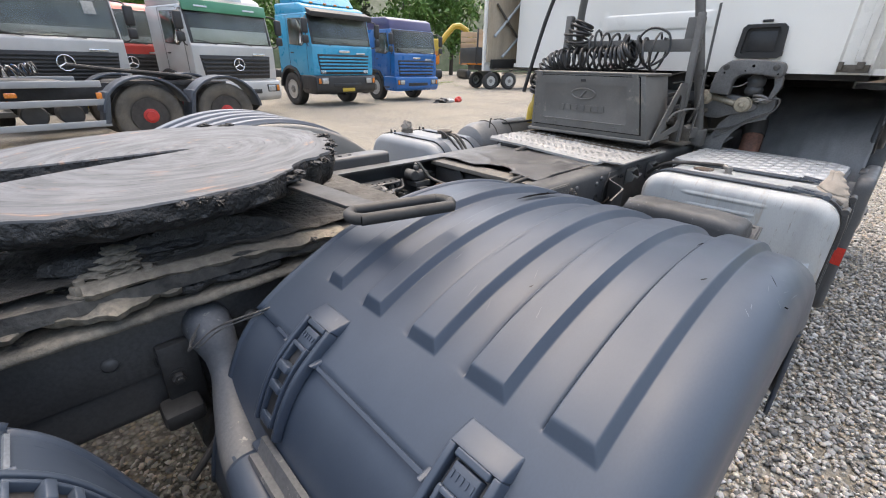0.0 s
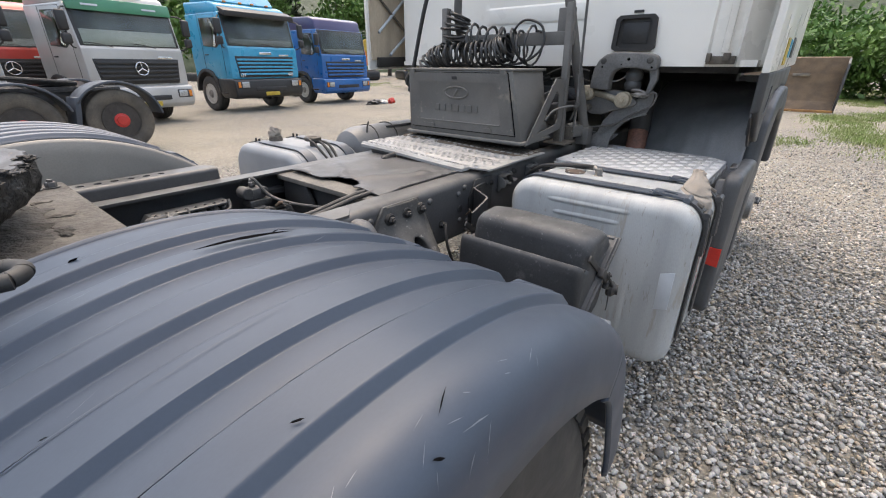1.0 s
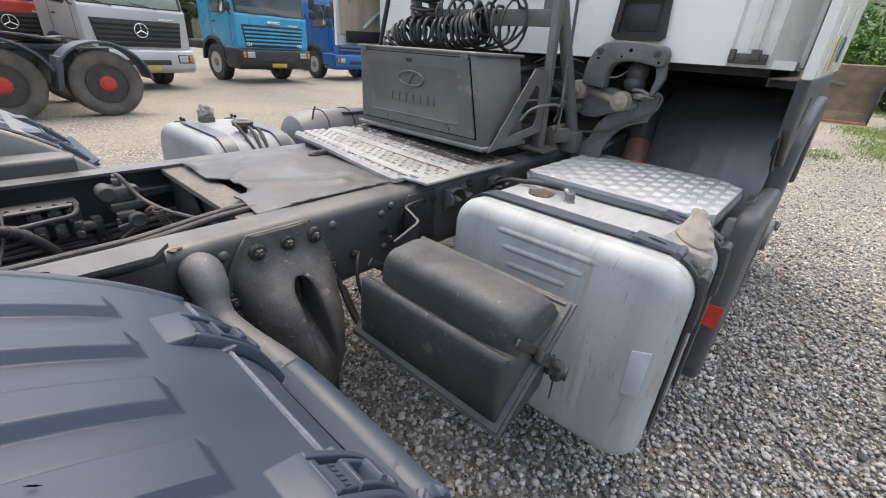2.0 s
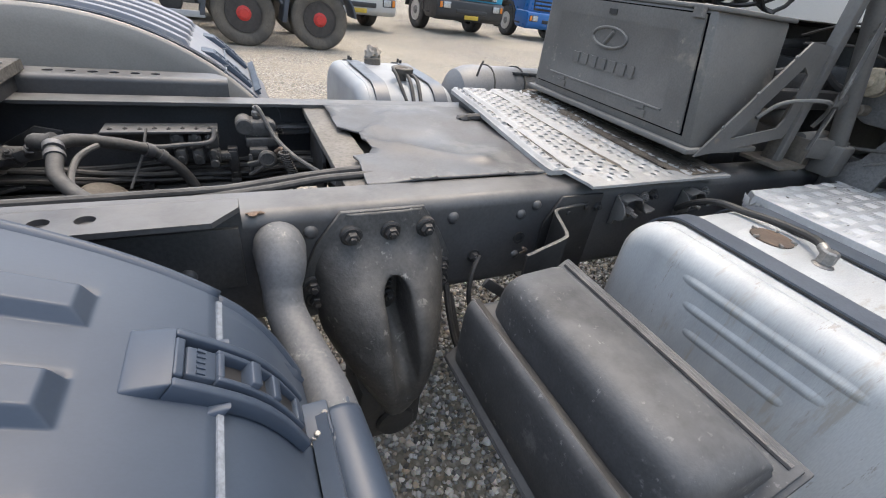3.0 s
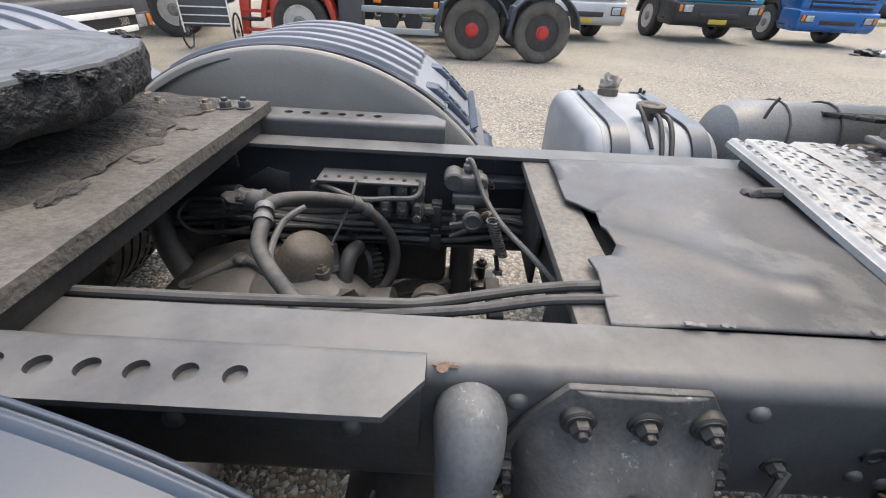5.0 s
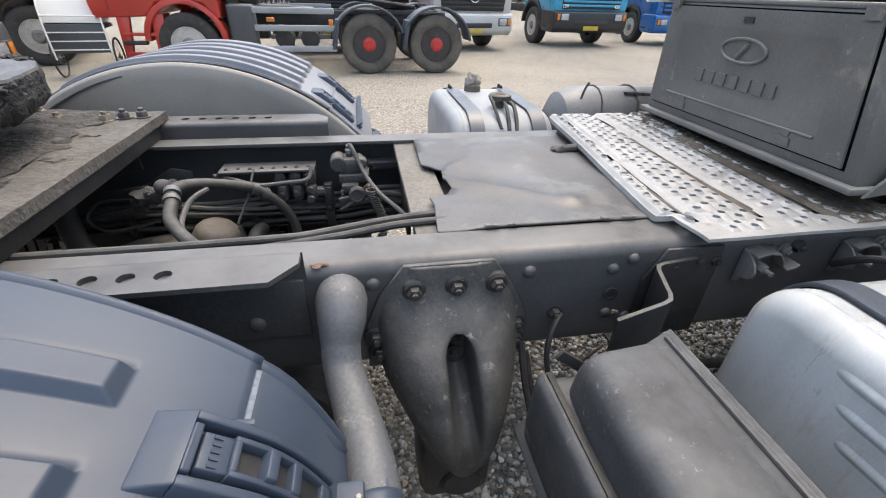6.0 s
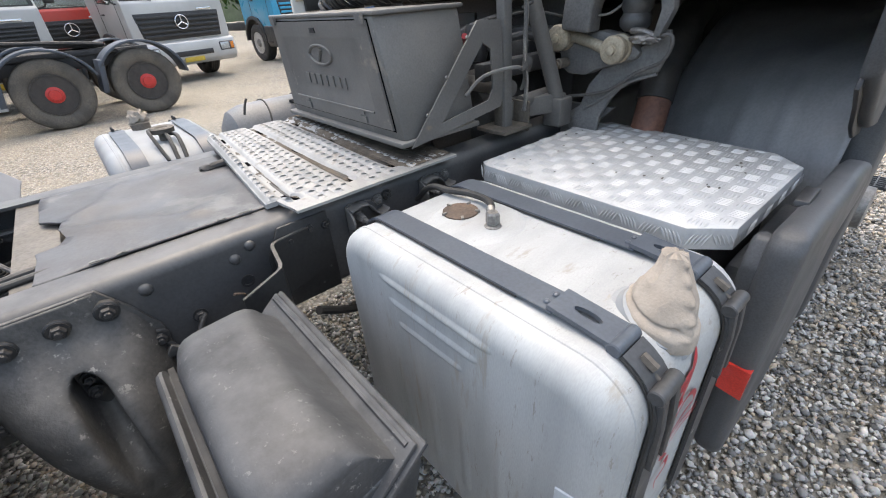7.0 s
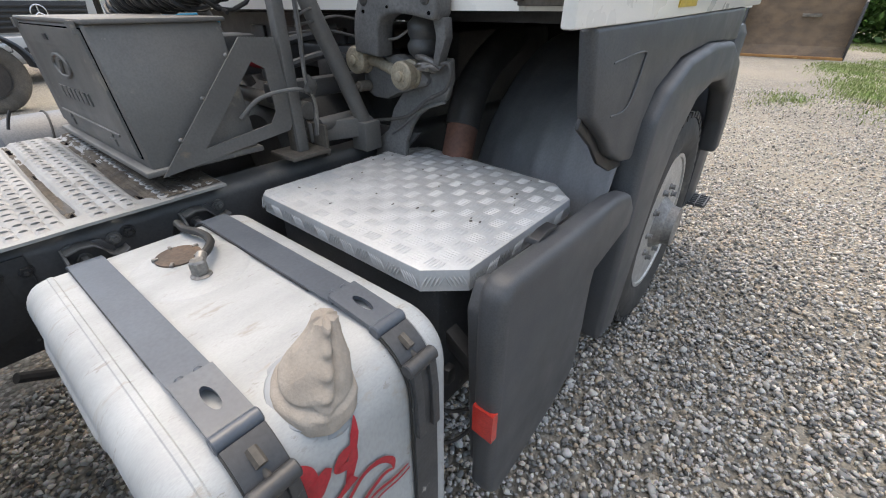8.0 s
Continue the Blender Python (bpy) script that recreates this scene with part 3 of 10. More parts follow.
    bp.inputs["Strength"].default_value, bp.inputs["Distance"].default_value = (0.3, 0.002) if pieces else (0.8, 0.012)
    l.new(height, bp.inputs["Height"])
    l.new(bp.outputs["Normal"], bsdf.inputs["Normal"])
    return m


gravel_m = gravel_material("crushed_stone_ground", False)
stone_m = gravel_material("crushed_stone_pieces", True)

s = Shape()
s.sheet(lambda u, v: (u, v, 0.012 * noise.noise((u * 0.4, v * 0.4, 0)) * (1 if abs(u) < 60 and abs(v) < 60 else 0)),
        [-700, -200, -80] + steps(-30, 60, 90) + [120, 300, 700], [-700, -200, -80] + steps(-30, 60, 90) + [120, 300, 700])
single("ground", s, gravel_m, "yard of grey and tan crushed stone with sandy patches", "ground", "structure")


def loose_stones():
    """Crushed stone lying over the ground where the camera passes close by."""
    rng = np.random.default_rng(5)
    t = (1 + 5 ** 0.5) / 2
    ico = np.array([(-1, t, 0), (1, t, 0), (-1, -t, 0), (1, -t, 0), (0, -1, t), (0, 1, t), (0, -1, -t), (0, 1, -t), (t, 0, -1), (t, 0, 1), (-t, 0, -1), (-t, 0, 1)]) / 1.9
    tri = np.array([(0, 11, 5), (0, 5, 1), (0, 1, 7), (0, 7, 10), (0, 10, 11), (1, 5, 9), (5, 11, 4), (11, 10, 2), (10, 7, 6), (7, 1, 8),
                    (3, 9, 4), (3, 4, 2), (3, 2, 6), (3, 6, 8), (3, 8, 9), (4, 9, 5), (2, 4, 11), (6, 2, 10), (8, 6, 7), (9, 8, 1)])
    spots = []
    for x0, x1, y0, y1, per in ((0.2, 4.4, -2.9, 0.6, 3700), (-1.2, 0.2, -1.4, 0.4, 2000), (4.4, 6.8, -3.8, -0.7, 2300), (2.6, 5.2, -4.4, -2.9, 2000), (6.8, 9.5, -5.0, -0.5, 1000), (9.5, 13.0, -5.5, -0.5, 350)):
        k = int((x1 - x0) * (y1 - y0) * per)
        spots.append(np.stack([rng.uniform(x0, x1, k), rng.uniform(y0, y1, k)], 1))
    xy = np.concatenate(spots)
    k = len(xy)
    size = rng.uniform(0.0052, 0.0118, k) * (1 + 0.5 * (rng.random(k) < 0.12))
    v = ico[None] * rng.uniform(0.50, 1.40, (k, 12, 1)) * (rng.uniform(0.75, 1.3, (k, 1, 3)) * np.array([1, 1, 0.75]))
    a, b = rng.uniform(0, 2 * np.pi, k), rng.uniform(-0.6, 0.6, k)
    ca, sa, cb, sb = np.cos(a)[:, None], np.sin(a)[:, None], np.cos(b)[:, None], np.sin(b)[:, None]
    x, y, z = v[..., 0], v[..., 1] * cb - v[..., 2] * sb, v[..., 1] * sb + v[..., 2] * cb
    p = np.stack([x * ca - y * sa, x * sa + y * ca, z], 2) * size[:, None, None]
    p[..., 0] += xy[:, :1]
    p[..., 1] += xy[:, 1:]
    p[..., 2] += (rng.uniform(0.001, 0.011, k) + 0.25 * size)[:, None]
    f = (tri[None] + 12 * np.arange(k)[:, None, None]).reshape(-1, 3)
    me = bpy.data.meshes.new("gravel")
    me.vertices.add(k * 12)
    me.vertices.foreach_set("co", p.reshape(-1))
    me.loops.add(len(f) * 3)
    me.loops.foreach_set("vertex_index", f.reshape(-1).astype(np.int32))
    me.polygons.add(len(f))
    me.polygons.foreach_set("loop_start", np.arange(0, len(f) * 3, 3, dtype=np.int32))
    me.update(calc_edges=True)
    me.materials.append(stone_m)
    tagged(new("gravel", me), "loose grey, white and tan crushed stone on the yard", "gravel", "", "stuff")


loose_stones()


# ---- the tractor truck in front of the camera ----
truck = thing("tractor_truck", "white-cabbed tractor truck, slate-blue rear mudguards, dusty dark chassis", "truck", (1.5, Y0, 0))


def rail(outer, inward, x0, x1, name, label):
    """A channel of the ladder chassis: web, two flanges, rounded outer corners."""
    r, th, w, top, bot = 0.028, 0.009, 0.095, 1.035, 0.785
    prof = []
    prof += [(outer + inward * w, top)]
    for a in steps(90, 180, 6):
        prof.append((outer + inward * (r + r * math.cos(radians(a))), top - r + r * math.sin(radians(a))))
    for a in steps(180, 270, 6):
        prof.append((outer + inward * (r + r * math.cos(radians(a))), bot + r + r * math.sin(radians(a))))
    prof += [(outer + inward * w, bot), (outer + inward * w, bot + th)]
    for a in steps(270, 180, 5):
        prof.append((outer + inward * (r + (r - th) * math.cos(radians(a))), bot + r + (r - th) * math.sin(radians(a))))
    for a in steps(180, 90, 5):
        prof.append((outer + inward * (r + (r - th) * math.cos(radians(a))), top - r + (r - th) * math.sin(radians(a))))
    prof += [(outer + inward * w, top - th)]
    s = Shape()
    s.prism(prof, "yz", x0, x1)
    return part(name, s, chassis_m, truck, label)


NEAR, FAR = -0.415, 0.39
rail_near = rail(NEAR, 1, -1.5, 5.0, "frame_rail", "dusty dark grey steel chassis rail with bolts")
rail(FAR, -1, -1.5, 5.0, "frame_rail", "dusty dark grey steel chassis rail")

# reinforcement plates, rivets, bolts and wiring clips on the outer web
s = Shape()
s.box((-0.11, NEAR - 0.004, 0.955), (2.76, 0.010, 0.125), 0.002)
part("reinforcing_plate", s, web_m, rail_near)
for x, z, r in ((1.39, 0.99, 0.014), (1.69, 0.99, 0.014), (1.87, 0.98, 0.013), (1.91, 1.0, 0.013), (1.88, 0.865, 0.012), (1.93, 0.85, 0.012), (1.18, 0.93, 0.015), (0.95, 0.93, 0.015), (0.02, 0.95, 0.015), (0.28, 0.95, 0.015), (2.09, 0.86, 0.012), (2.06, 0.82, 0.012)):
    s = Shape()
    s.rivet((x, NEAR - (0.009 if x < 1.27 else 0), z), (0, -1, 0), r)
    part("rivet", s, chassis_m, rail_near)
for x, z in ((1.76, 0.88), (2.0, 0.98), (2.055, 0.99), (2.1, 0.985), (2.3, 1.0), (0.10, 0.92), (0.11, 0.86)):
    s = Shape()
    s.bolt((x, NEAR - (0.009 if x < 1.27 else 0), z), (0, -1, 0), 0.0125, 0.014)
    part("bolt", s, chassis_dark_m, rail_near)
s = Shape()
s.lathe([(0.016, 0), (0.016, 0.004), (0.010, 0.004), (0.010, 0.001)], (1.88, NEAR, 0.915), (0, -1, 0), 16)
part("web_eyelet", s, chassis_dark_m, rail_near)
# side plate behind the stepped bracket
s = Shape()
s.prism([(1.94, 0.79), (2.11, 0.79), (2.11, 1.02), (1.98, 1.02), (1.94, 0.95)], "xz", NEAR - 0.008, NEAR, 0.002)
part("side_plate", s, chassis_dark_m, rail_near)


def step_angle(flip):
    """Perforated mounting angle along a rail: flat top with a row of holes, upright leg, clipped end."""
    s = Shape()
    yy = (lambda y: far(y)) if flip else (lambda y: y)
    top, t = 1.078, 0.009
    start = -1.3 if flip else 0.52
    edges = [start] + [0.806 + 0.0505 * i for i in range(7)] + [1.118]
    lo, hi = sorted((yy(-0.432), yy(-0.508)))
    for i in range(len(edges) - 1):
        if 0 < i <= 6:
            holed(s, edges[i], edges[i + 1], lo, hi, edges[i] + 0.0245, yy(-0.468), 0.0125, 0.0125, lambda x, y: top, t, 16)
        else:
            s.raw([(edges[i], lo, top), (edges[i + 1], lo, top), (edges[i + 1], hi, top), (edges[i], hi, top)], [(0, 1, 2, 3)])
    a, b = yy(-0.432), yy(-0.508)
    s.raw([(1.118, a, top), (1.276, a, top), (1.276, yy(-0.462), top), (1.238, b, top), (1.118, b, top)], [(0, 1, 2, 3, 4)])
    rim = [(start, b), (1.238, b), (1.276, yy(-0.462)), (1.276, a)]
    s.raw([(x, y, top) for x, y in rim] + [(x, y, top - t) for x, y in rim], [(i, i + 1, i + 5, i + 4) for i in range(3)])
    s.raw([(start, a, top - t), (1.276, a, top - t), (1.276, yy(-0.462), top - t), (1.238, b, top - t), (start, b, top - t)], [(0, 1, 2, 3, 4)])
    for i in range(6):
        a0, a1 = radians(90 * i / 6), radians(90 * (i + 1) / 6)
        p = [(yy(-0.432 + 0.016 * math.sin(q)), top - 0.016 + 0.016 * math.cos(q)) for q in (a0, a1)]
        s.raw([(start, *p[0]), (1.276, *p[0]), (1.276, *p[1]), (start, *p[1])], [(0, 1, 2, 3)])
    y = yy(-0.416)
    s.raw([(start, y, top - 0.016), (1.276, y, top - 0.016), (1.276, y, 1.0), (start, y, 1.0)], [(0, 1, 2, 3)])
    bmesh.ops.remove_doubles(s.bm, verts=s.bm.verts, dist=0.0004)
    return part("mounting_angle", s, chassis_m, truck, "grey steel mounting angle with a row of holes")


step_angle(False)
step_angle(True)
s = Shape()
r = random.Random(52)
for k in range(6):
    s.lump((1.292 + r.gauss(0, 0.016), -0.402 + r.gauss(0, 0.006), 1.0335), (r.uniform(0.003, 0.009), r.uniform(0.002, 0.006), 0.0018), 0.8, 2, k * 1.3, 20)
part("rust_scab", s, rust_m, rail_near, "brown rust scab on the rail's edge")


# ---- mudguards ----
FR, FZ = 0.65, 0.58
RIBS = ((-0.633, -0.681), (-0.746, -0.797), (-0.864, -0.924), (-0.981, -1.048), (-1.103, -1.170))
SHIFT = -0.035                   # the guards stand a little further out than the ribs' datum


def crest(a, r):
    """Height of a guard at angle a: a flat arch on top that falls more steeply below the seams."""
    c, w = math.sin(radians(a)), FR * math.cos(radians(a))
    k = smooth01(24, 40, 90 - abs(a - 90))
    return FZ + FR * c + (0.42 + math.sqrt(0.613 - w * w) - FZ - FR * c) * k + (r - FR) * c


def splay(y):
    """How far the inner ribs stand off the line of travel."""
    return 0.0155 - 0.0125 * smooth01(-0.66, -1.05, y)


def soften(s, by):
    """Round off the sharp edges of moulded blocks."""
    bmesh.ops.recalc_face_normals(s.bm, faces=s.bm.faces)
    sharp = [e for e in s.bm.edges if len(e.link_faces) == 2 and e.calc_face_angle(0) > 0.6]
    bmesh.ops.bevel(s.bm, geom=sharp, offset=by, segments=2, profile=0.5, affect="EDGES", clamp_overlap=True)


def mudguard(cx, flip, group_label, tubes=(1, -1)):
    yy = (lambda y: far(y + SHIFT)) if flip else (lambda y: y + SHIFT)
    tt = (lambda y: far(y)) if flip else (lambda y: y)

    def across():
        """(y, drop) over the guard's width, from inner skirt to outer skirt."""
        rr = 0.020 if flip else 0.012
        e = -0.573 if flip else -0.516
        out = [(e, rr + 0.010), (e, rr + 0.005)]
        for a in steps(180, 90, 7):
            out.append((e - rr + rr * math.cos(radians(a)), rr - rr * math.sin(radians(a))))
        ys = set()
        for a, b in RIBS:
            ys.update([a + 0.004 - 0.0015 * k for k in range(8)] + [b - 0.003 + 0.0015 * k for k in range(12)])
        ys.update(steps(-0.54, -1.19, 34))
        out += [(y, 0.0) for y in sorted(ys, reverse=True) if -1.19 <= y < e - 0.001 - rr]
        for a in steps(90, 0, 7):
            out.append((-1.195 - 0.06 * math.cos(radians(a)), 0.06 - 0.06 * math.sin(radians(a))))
        return out + [(-1.257, 0.085), (-1.258, 0.125), (-1.25, 0.132)]

    cross = across()

    def put(a, r, y):
        """A point of the guard at angle a; the far guards are flatter on top."""
        q, w = radians(a), FR * math.cos(radians(a))
        z = 0.44 + math.sqrt(0.62 - w * w) + (r - FR) * math.sin(q) if flip else crest(a, r)
        return (cx + r * math.cos(q), y, z)

    def skin(a0, a1, n, lift, ribs):
        s = Shape()

        def at(a, yd):
            y, drop = yd
            r = FR - drop + lift
            if ribs:
                for p, q in RIBS:
                    # a crisp step inside, a broad bevel outside and at both ends
                    side = smooth01(p + 0.002, p - 0.0035, y) * min(1.0, max(0.0, (y - q) / 0.011))
                    ends = min(1.0, max(0.0, (a - 53.4) / 1.8)) * min(1.0, max(0.0, (126.6 - a) / 1.8))
                    r += 0.0140 * min(side, ends, 0.3 + 0.7 * side)
                    r -= 0.0034 * math.exp(-((y - p - 0.002) / 0.0018) ** 2) * smooth01(53.2, 54.0, a) * smooth01(126.8, 126.0, a)
            # worn, slightly uneven moulding
            r += 0.0018 * noise.noise((a * 0.06, y * 5, cx))
            c = math.cos(radians(a))
            side = splay(y) * c / 0.616
            if c > 0 and not flip:
                # the inner edge swings out towards the front seam
                side += (0.090 * c * c - side) * smooth01(-0.60, -0.550, y)
            return put(a, r, yy(y - side))
        angs = steps(a0, a1, n)
        if ribs:
            angs = sorted(set(angs + [53.0 + 0.25 * k for k in range(11)] + [124.4 + 0.25 * k for k in range(11)]))
        s.sheet(at, angs, cross)
        return s

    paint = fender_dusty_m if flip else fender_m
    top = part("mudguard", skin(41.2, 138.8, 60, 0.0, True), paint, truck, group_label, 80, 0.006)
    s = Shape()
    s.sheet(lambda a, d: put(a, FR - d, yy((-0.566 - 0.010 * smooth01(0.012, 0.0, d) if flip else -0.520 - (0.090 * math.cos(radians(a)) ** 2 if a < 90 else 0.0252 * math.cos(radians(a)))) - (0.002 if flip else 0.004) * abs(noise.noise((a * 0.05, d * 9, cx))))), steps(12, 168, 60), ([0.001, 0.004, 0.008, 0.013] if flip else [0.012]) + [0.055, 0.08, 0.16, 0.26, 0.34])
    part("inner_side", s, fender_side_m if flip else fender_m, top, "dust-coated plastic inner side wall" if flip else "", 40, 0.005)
    part("front_section", skin(6, 42, 18, -0.006, False), paint, top, "smooth slate-blue lower section below a seam painted pale", 40, 0.006)
    part("rear_section", skin(138, 172, 18, -0.006, False), paint, top, "smooth slate-blue lower section", 40, 0.006)

    def bar(s, a0, a1, y0, y1, r0, r1, n=6):
        """A block bent round the guard."""
        verts, faces = [], []
        for a in steps(a0, a1, n):
            c, w = math.cos(radians(a)), math.sin(radians(a))
            for r, y in ((r0, y0), (r1, y0 - 0.004), (r1, y1 + 0.004), (r0, y1)):
                verts.append(put(a, FR + r, yy(y)))
        for i in range(n):
            for k in range(4):
                j = (k + 1) % 4
                faces.append((4 * i + k, 4 * i + j, 4 * i + 4 + j, 4 * i + 4 + k))
        faces += [(0, 1, 2, 3), tuple(4 * n + k for k in (3, 2, 1, 0))]
        s.raw(verts, faces)

    def ramped(s, a0, a1, y0, y1, r0, ra, rb, n=4, in0=0.004, in1=0.004):
        """A block bent round the guard whose top climbs from ra to rb."""
        verts, faces = [], []
        for k in range(n + 1):
            a, r1 = a0 + (a1 - a0) * k / n, ra + (rb - ra) * k / n
            for r, y in ((r0, y0), (r1, y0 - in0), (r1, y1 + in1), (r0, y1)):
                verts.append(put(a, FR + r, yy(y)))
        for i in range(n):
            for k in range(4):
                j = (k + 1) % 4
                faces.append((4 * i + k, 4 * i + j, 4 * i + 4 + j, 4 * i + 4 + k))
        faces += [(0, 1, 2, 3), tuple(4 * n + k for k in (3, 2, 1, 0))]
        s.raw(verts, faces)

    for sign in (1, -1):
        for y in ((-0.700, -1.06) if sign < 0 else (-0.7285, -1.075)):
            def turn(a):
                return a if sign > 0 else 180 - a
            # moulded housing: sloping head, two tapering cheeks, floor
            s = Shape()
            ramped(s, turn(50.2), turn(46.9), y + 0.043, y - 0.043, -0.004, 0.0005, 0.018)
            ramped(s, turn(46.9), turn(29.5), y + 0.043, y + 0.028, -0.004, 0.018, 0.009, 8, 0.004, 0.001)
            ramped(s, turn(46.9), turn(29.5), y - 0.028, y - 0.043, -0.004, 0.018, 0.009, 8, 0.001, 0.004)
            ramped(s, turn(46.9), turn(45.9), y + 0.029, y - 0.029, -0.004, 0.018, 0.017)
            soften(s, 0.0022)
            frame_part = part("latch_frame", s, fender_m, top, "", 50)
            s = Shape()
            ramped(s, turn(46.2), turn(29.2), y + 0.029, y - 0.029, -0.004, 0.004, 0.003, 8)
            part("latch_floor", s, trim_m, frame_part)
            # pale tabs standing out beside the cheeks at the seam
            for sg in (1, -1):
                s = Shape()
                ramped(s, turn(42.6), turn(41.0), y + sg * 0.046 + 0.008, y + sg * 0.046 - 0.008, -0.004, 0.001, 0.013, 3)
                soften(s, 0.0015)
                part("latch_tab", s, fender_m, frame_part)
            # the rubber pull: name plate, then a ladder with oblong holes
            s = Shape()
            ramped(s, turn(45.6), turn(42.6), y + 0.023, y - 0.023, 0.0, 0.014, 0.013, 3)
            for sg in (1, -1):
                ramped(s, turn(42.6), turn(30.4), y + sg * 0.0185 + 0.005, y + sg * 0.0185 - 0.005, 0.0, 0.017, 0.009, 7, 0.002, 0.002)
            for a0, a1, up in ((42.6, 41.9, 0.017), (38.9, 37.7, 0.020), (35.6, 34.6, 0.015), (31.4, 30.2, 0.010)):
                ramped(s, turn(a0), turn(a1), y + 0.020, y - 0.020, 0.0, up, up, 2)
            soften(s, 0.0015)
            pull = part("latch", s, fender_m, top, "slate-blue ladder-shaped rubber pull", 50)
            for k in range(5):
                s = Shape()
                yk = y + 0.015 - 0.0075 * k
                ramped(s, turn(44.7), turn(43.8), yk + 0.0022, yk - 0.0022, 0.011, 0.0155, 0.0150, 1, 0.0004, 0.0004)
                part("raised_bar", s, fender_m, pull)
    # seam lip, painted pale in front for the light along its ridge
    s = Shape()
    bar(s, 41.7, 41.1, -0.60, -1.22, -0.004, 0.0035, 2)
    part("seam_lip", s, scuff_lit_m, top, "plastic seam, painted pale as its lit ridge")
    s = Shape()
    bar(s, 138.3, 138.9, -0.60, -1.22, -0.004, 0.0035, 2)
    part("seam_lip", s, fender_m, top)
    # support tubes in front and behind, with flat bracket and strap
    for sign in tubes:
        def px(x):
            return cx + sign * x + (0.035 if sign < 0 else (0.0 if flip else -0.017))
        s = Shape()
        s.tube([(px(0.597), tt(-0.405), 0.974), (px(0.597), tt(-0.435), 0.974), (px(0.596), tt(-0.465), 0.952), (px(0.592), tt(-0.487), 0.922), (px(0.594), tt(-0.515), 0.888), (px(0.612), tt(-0.58), 0.858), (px(0.634), tt(-0.68), 0.842), (px(0.642), tt(-0.80), 0.833), (px(0.648), tt(-0.94), 0.818), (px(0.650), tt(-1.10), 0.805)],
               0.042, 22, 6, radii=[0.041, 0.046, 0.042, 0.034, 0.0335, 0.036, 0.0375, 0.0385, 0.040, 0.041], cap=False)
        tb = part("support_tube", s, tube_m, truck, "grey-blue bent steel support tube of a mudguard", 40, 0.004)
        s = Shape()
        s.tube([(px(0.637), tt(-0.72), 0.840), (px(0.642), tt(-0.80), 0.833), (px(0.648), tt(-0.94), 0.818), (px(0.650), tt(-1.105), 0.805)], 0.04, 22, 6, radii=[0.0392, 0.0402, 0.0417, 0.0427], cap=False)
        part("blue_sleeve", s, fender_m, tb, "slate-blue plastic sleeve", 40, 0.002)
        s = Shape()
        for k in range(5):
            a = radians(18 * k + 4)
            s.lump((px(0.64) + 0.044 * math.sin(a), tt(-1.10), 0.805 + 0.044 * math.cos(a)), (0.012, 0.016, 0.008), 0.6, 2, k * 1.3)
        part("torn_end", s, fender_m, tb)
        for y0 in (-0.74, -1.0):
            s = Shape()
            s.box((px(0.622), tt(y0), 0.862 if y0 > -0.9 else 0.842), (0.075, 0.075, 0.022), 0.006)
            s.box((px(0.60), tt(y0), 0.875 if y0 > -0.9 else 0.855), (0.05, 0.06, 0.018), 0.005)
            part("clamp", s, fender_m, tb)
        for y0, dx in ((-0.735, 0.615), (-0.765, 0.6), (-1.0, 0.61)):
            s = Shape()
            s.bolt((px(dx), tt(y0), 0.872 if y0 > -0.9 else 0.852), (0.2 * sign, 0, 1), 0.009, 0.010)
            part("bolt", s, zinc_m, tb)
        # strip that holds the guard's lower edge
        s = Shape()
        a0 = 26.5 if sign > 0 else 153.5
        bar(s, a0 - 2.2, a0 + 0.2, -0.70, -1.24, -0.002, 0.010, 3)
        bar(s, a0 - 0.2, a0 + 0.4, -0.70, -1.24, -0.002, 0.024, 2)
        part("holding_strip", s, fender_m if sign > 0 else tube_m, tb, "narrow steel strip with small holes")
    return top


g_near = mudguard(0.752, False, "ribbed slate-blue plastic mudguard with scratches over the front drive wheel")
mudguard(-0.585, False, "ribbed slate-blue plastic mudguard over the rear drive wheel", (-1,))
mudguard(0.785, True, "ribbed slate-blue plastic mudguard with a greyed inner side")
mudguard(-0.585, True, "ribbed slate-blue plastic mudguard with a greyed inner side")

# dark cuts, fine scratches and pale scuffs in the near guard, each a thin sliver bent over it
def guard_top(q, y):
    """Radius of the near guard's skin at angle q and y."""
    r = FR
    u = y - SHIFT + splay(y - SHIFT) * math.cos(radians(q)) / 0.616
    for p, o in RIBS:
        r = max(r, FR + 0.0140 * smooth01(p + 0.002, p - 0.0035, u) * min(1.0, max(0.0, (u - o) / 0.011)) * (1 if 55 < q < 125 else 0))
    over = max(0.0, -1.195 - u)
    return r - (0.06 - math.sqrt(max(0.0036 - over * over, 0.0)))


def sliver(a, y, da, dy, w, material, name, label, lift=0.0028):
    s = Shape()
    pts = []
    n = 10
    for i in range(n + 1):
        t = i / n
        q = a + da * (t - 0.5)
        for sg in (-1, -0.5, 0, 0.5, 1):
            yv = y + dy * (t - 0.5) + sg * w * math.sin(math.pi * min(max(t, 0.02), 0.98)) * (0.7 + 0.5 * noise.noise((t * 4, a, round(sg))))
            r = guard_top(q, yv) + lift
            pts.append((0.752 + r * math.cos(radians(q)), yv, crest(q, r)))
    s.raw(pts, [(5 * i + j, 5 * i + j + 1, 5 * i + j + 6, 5 * i + j + 5) for i in range(n) for j in range(4)])
    part(name, s, material, g_near, label)


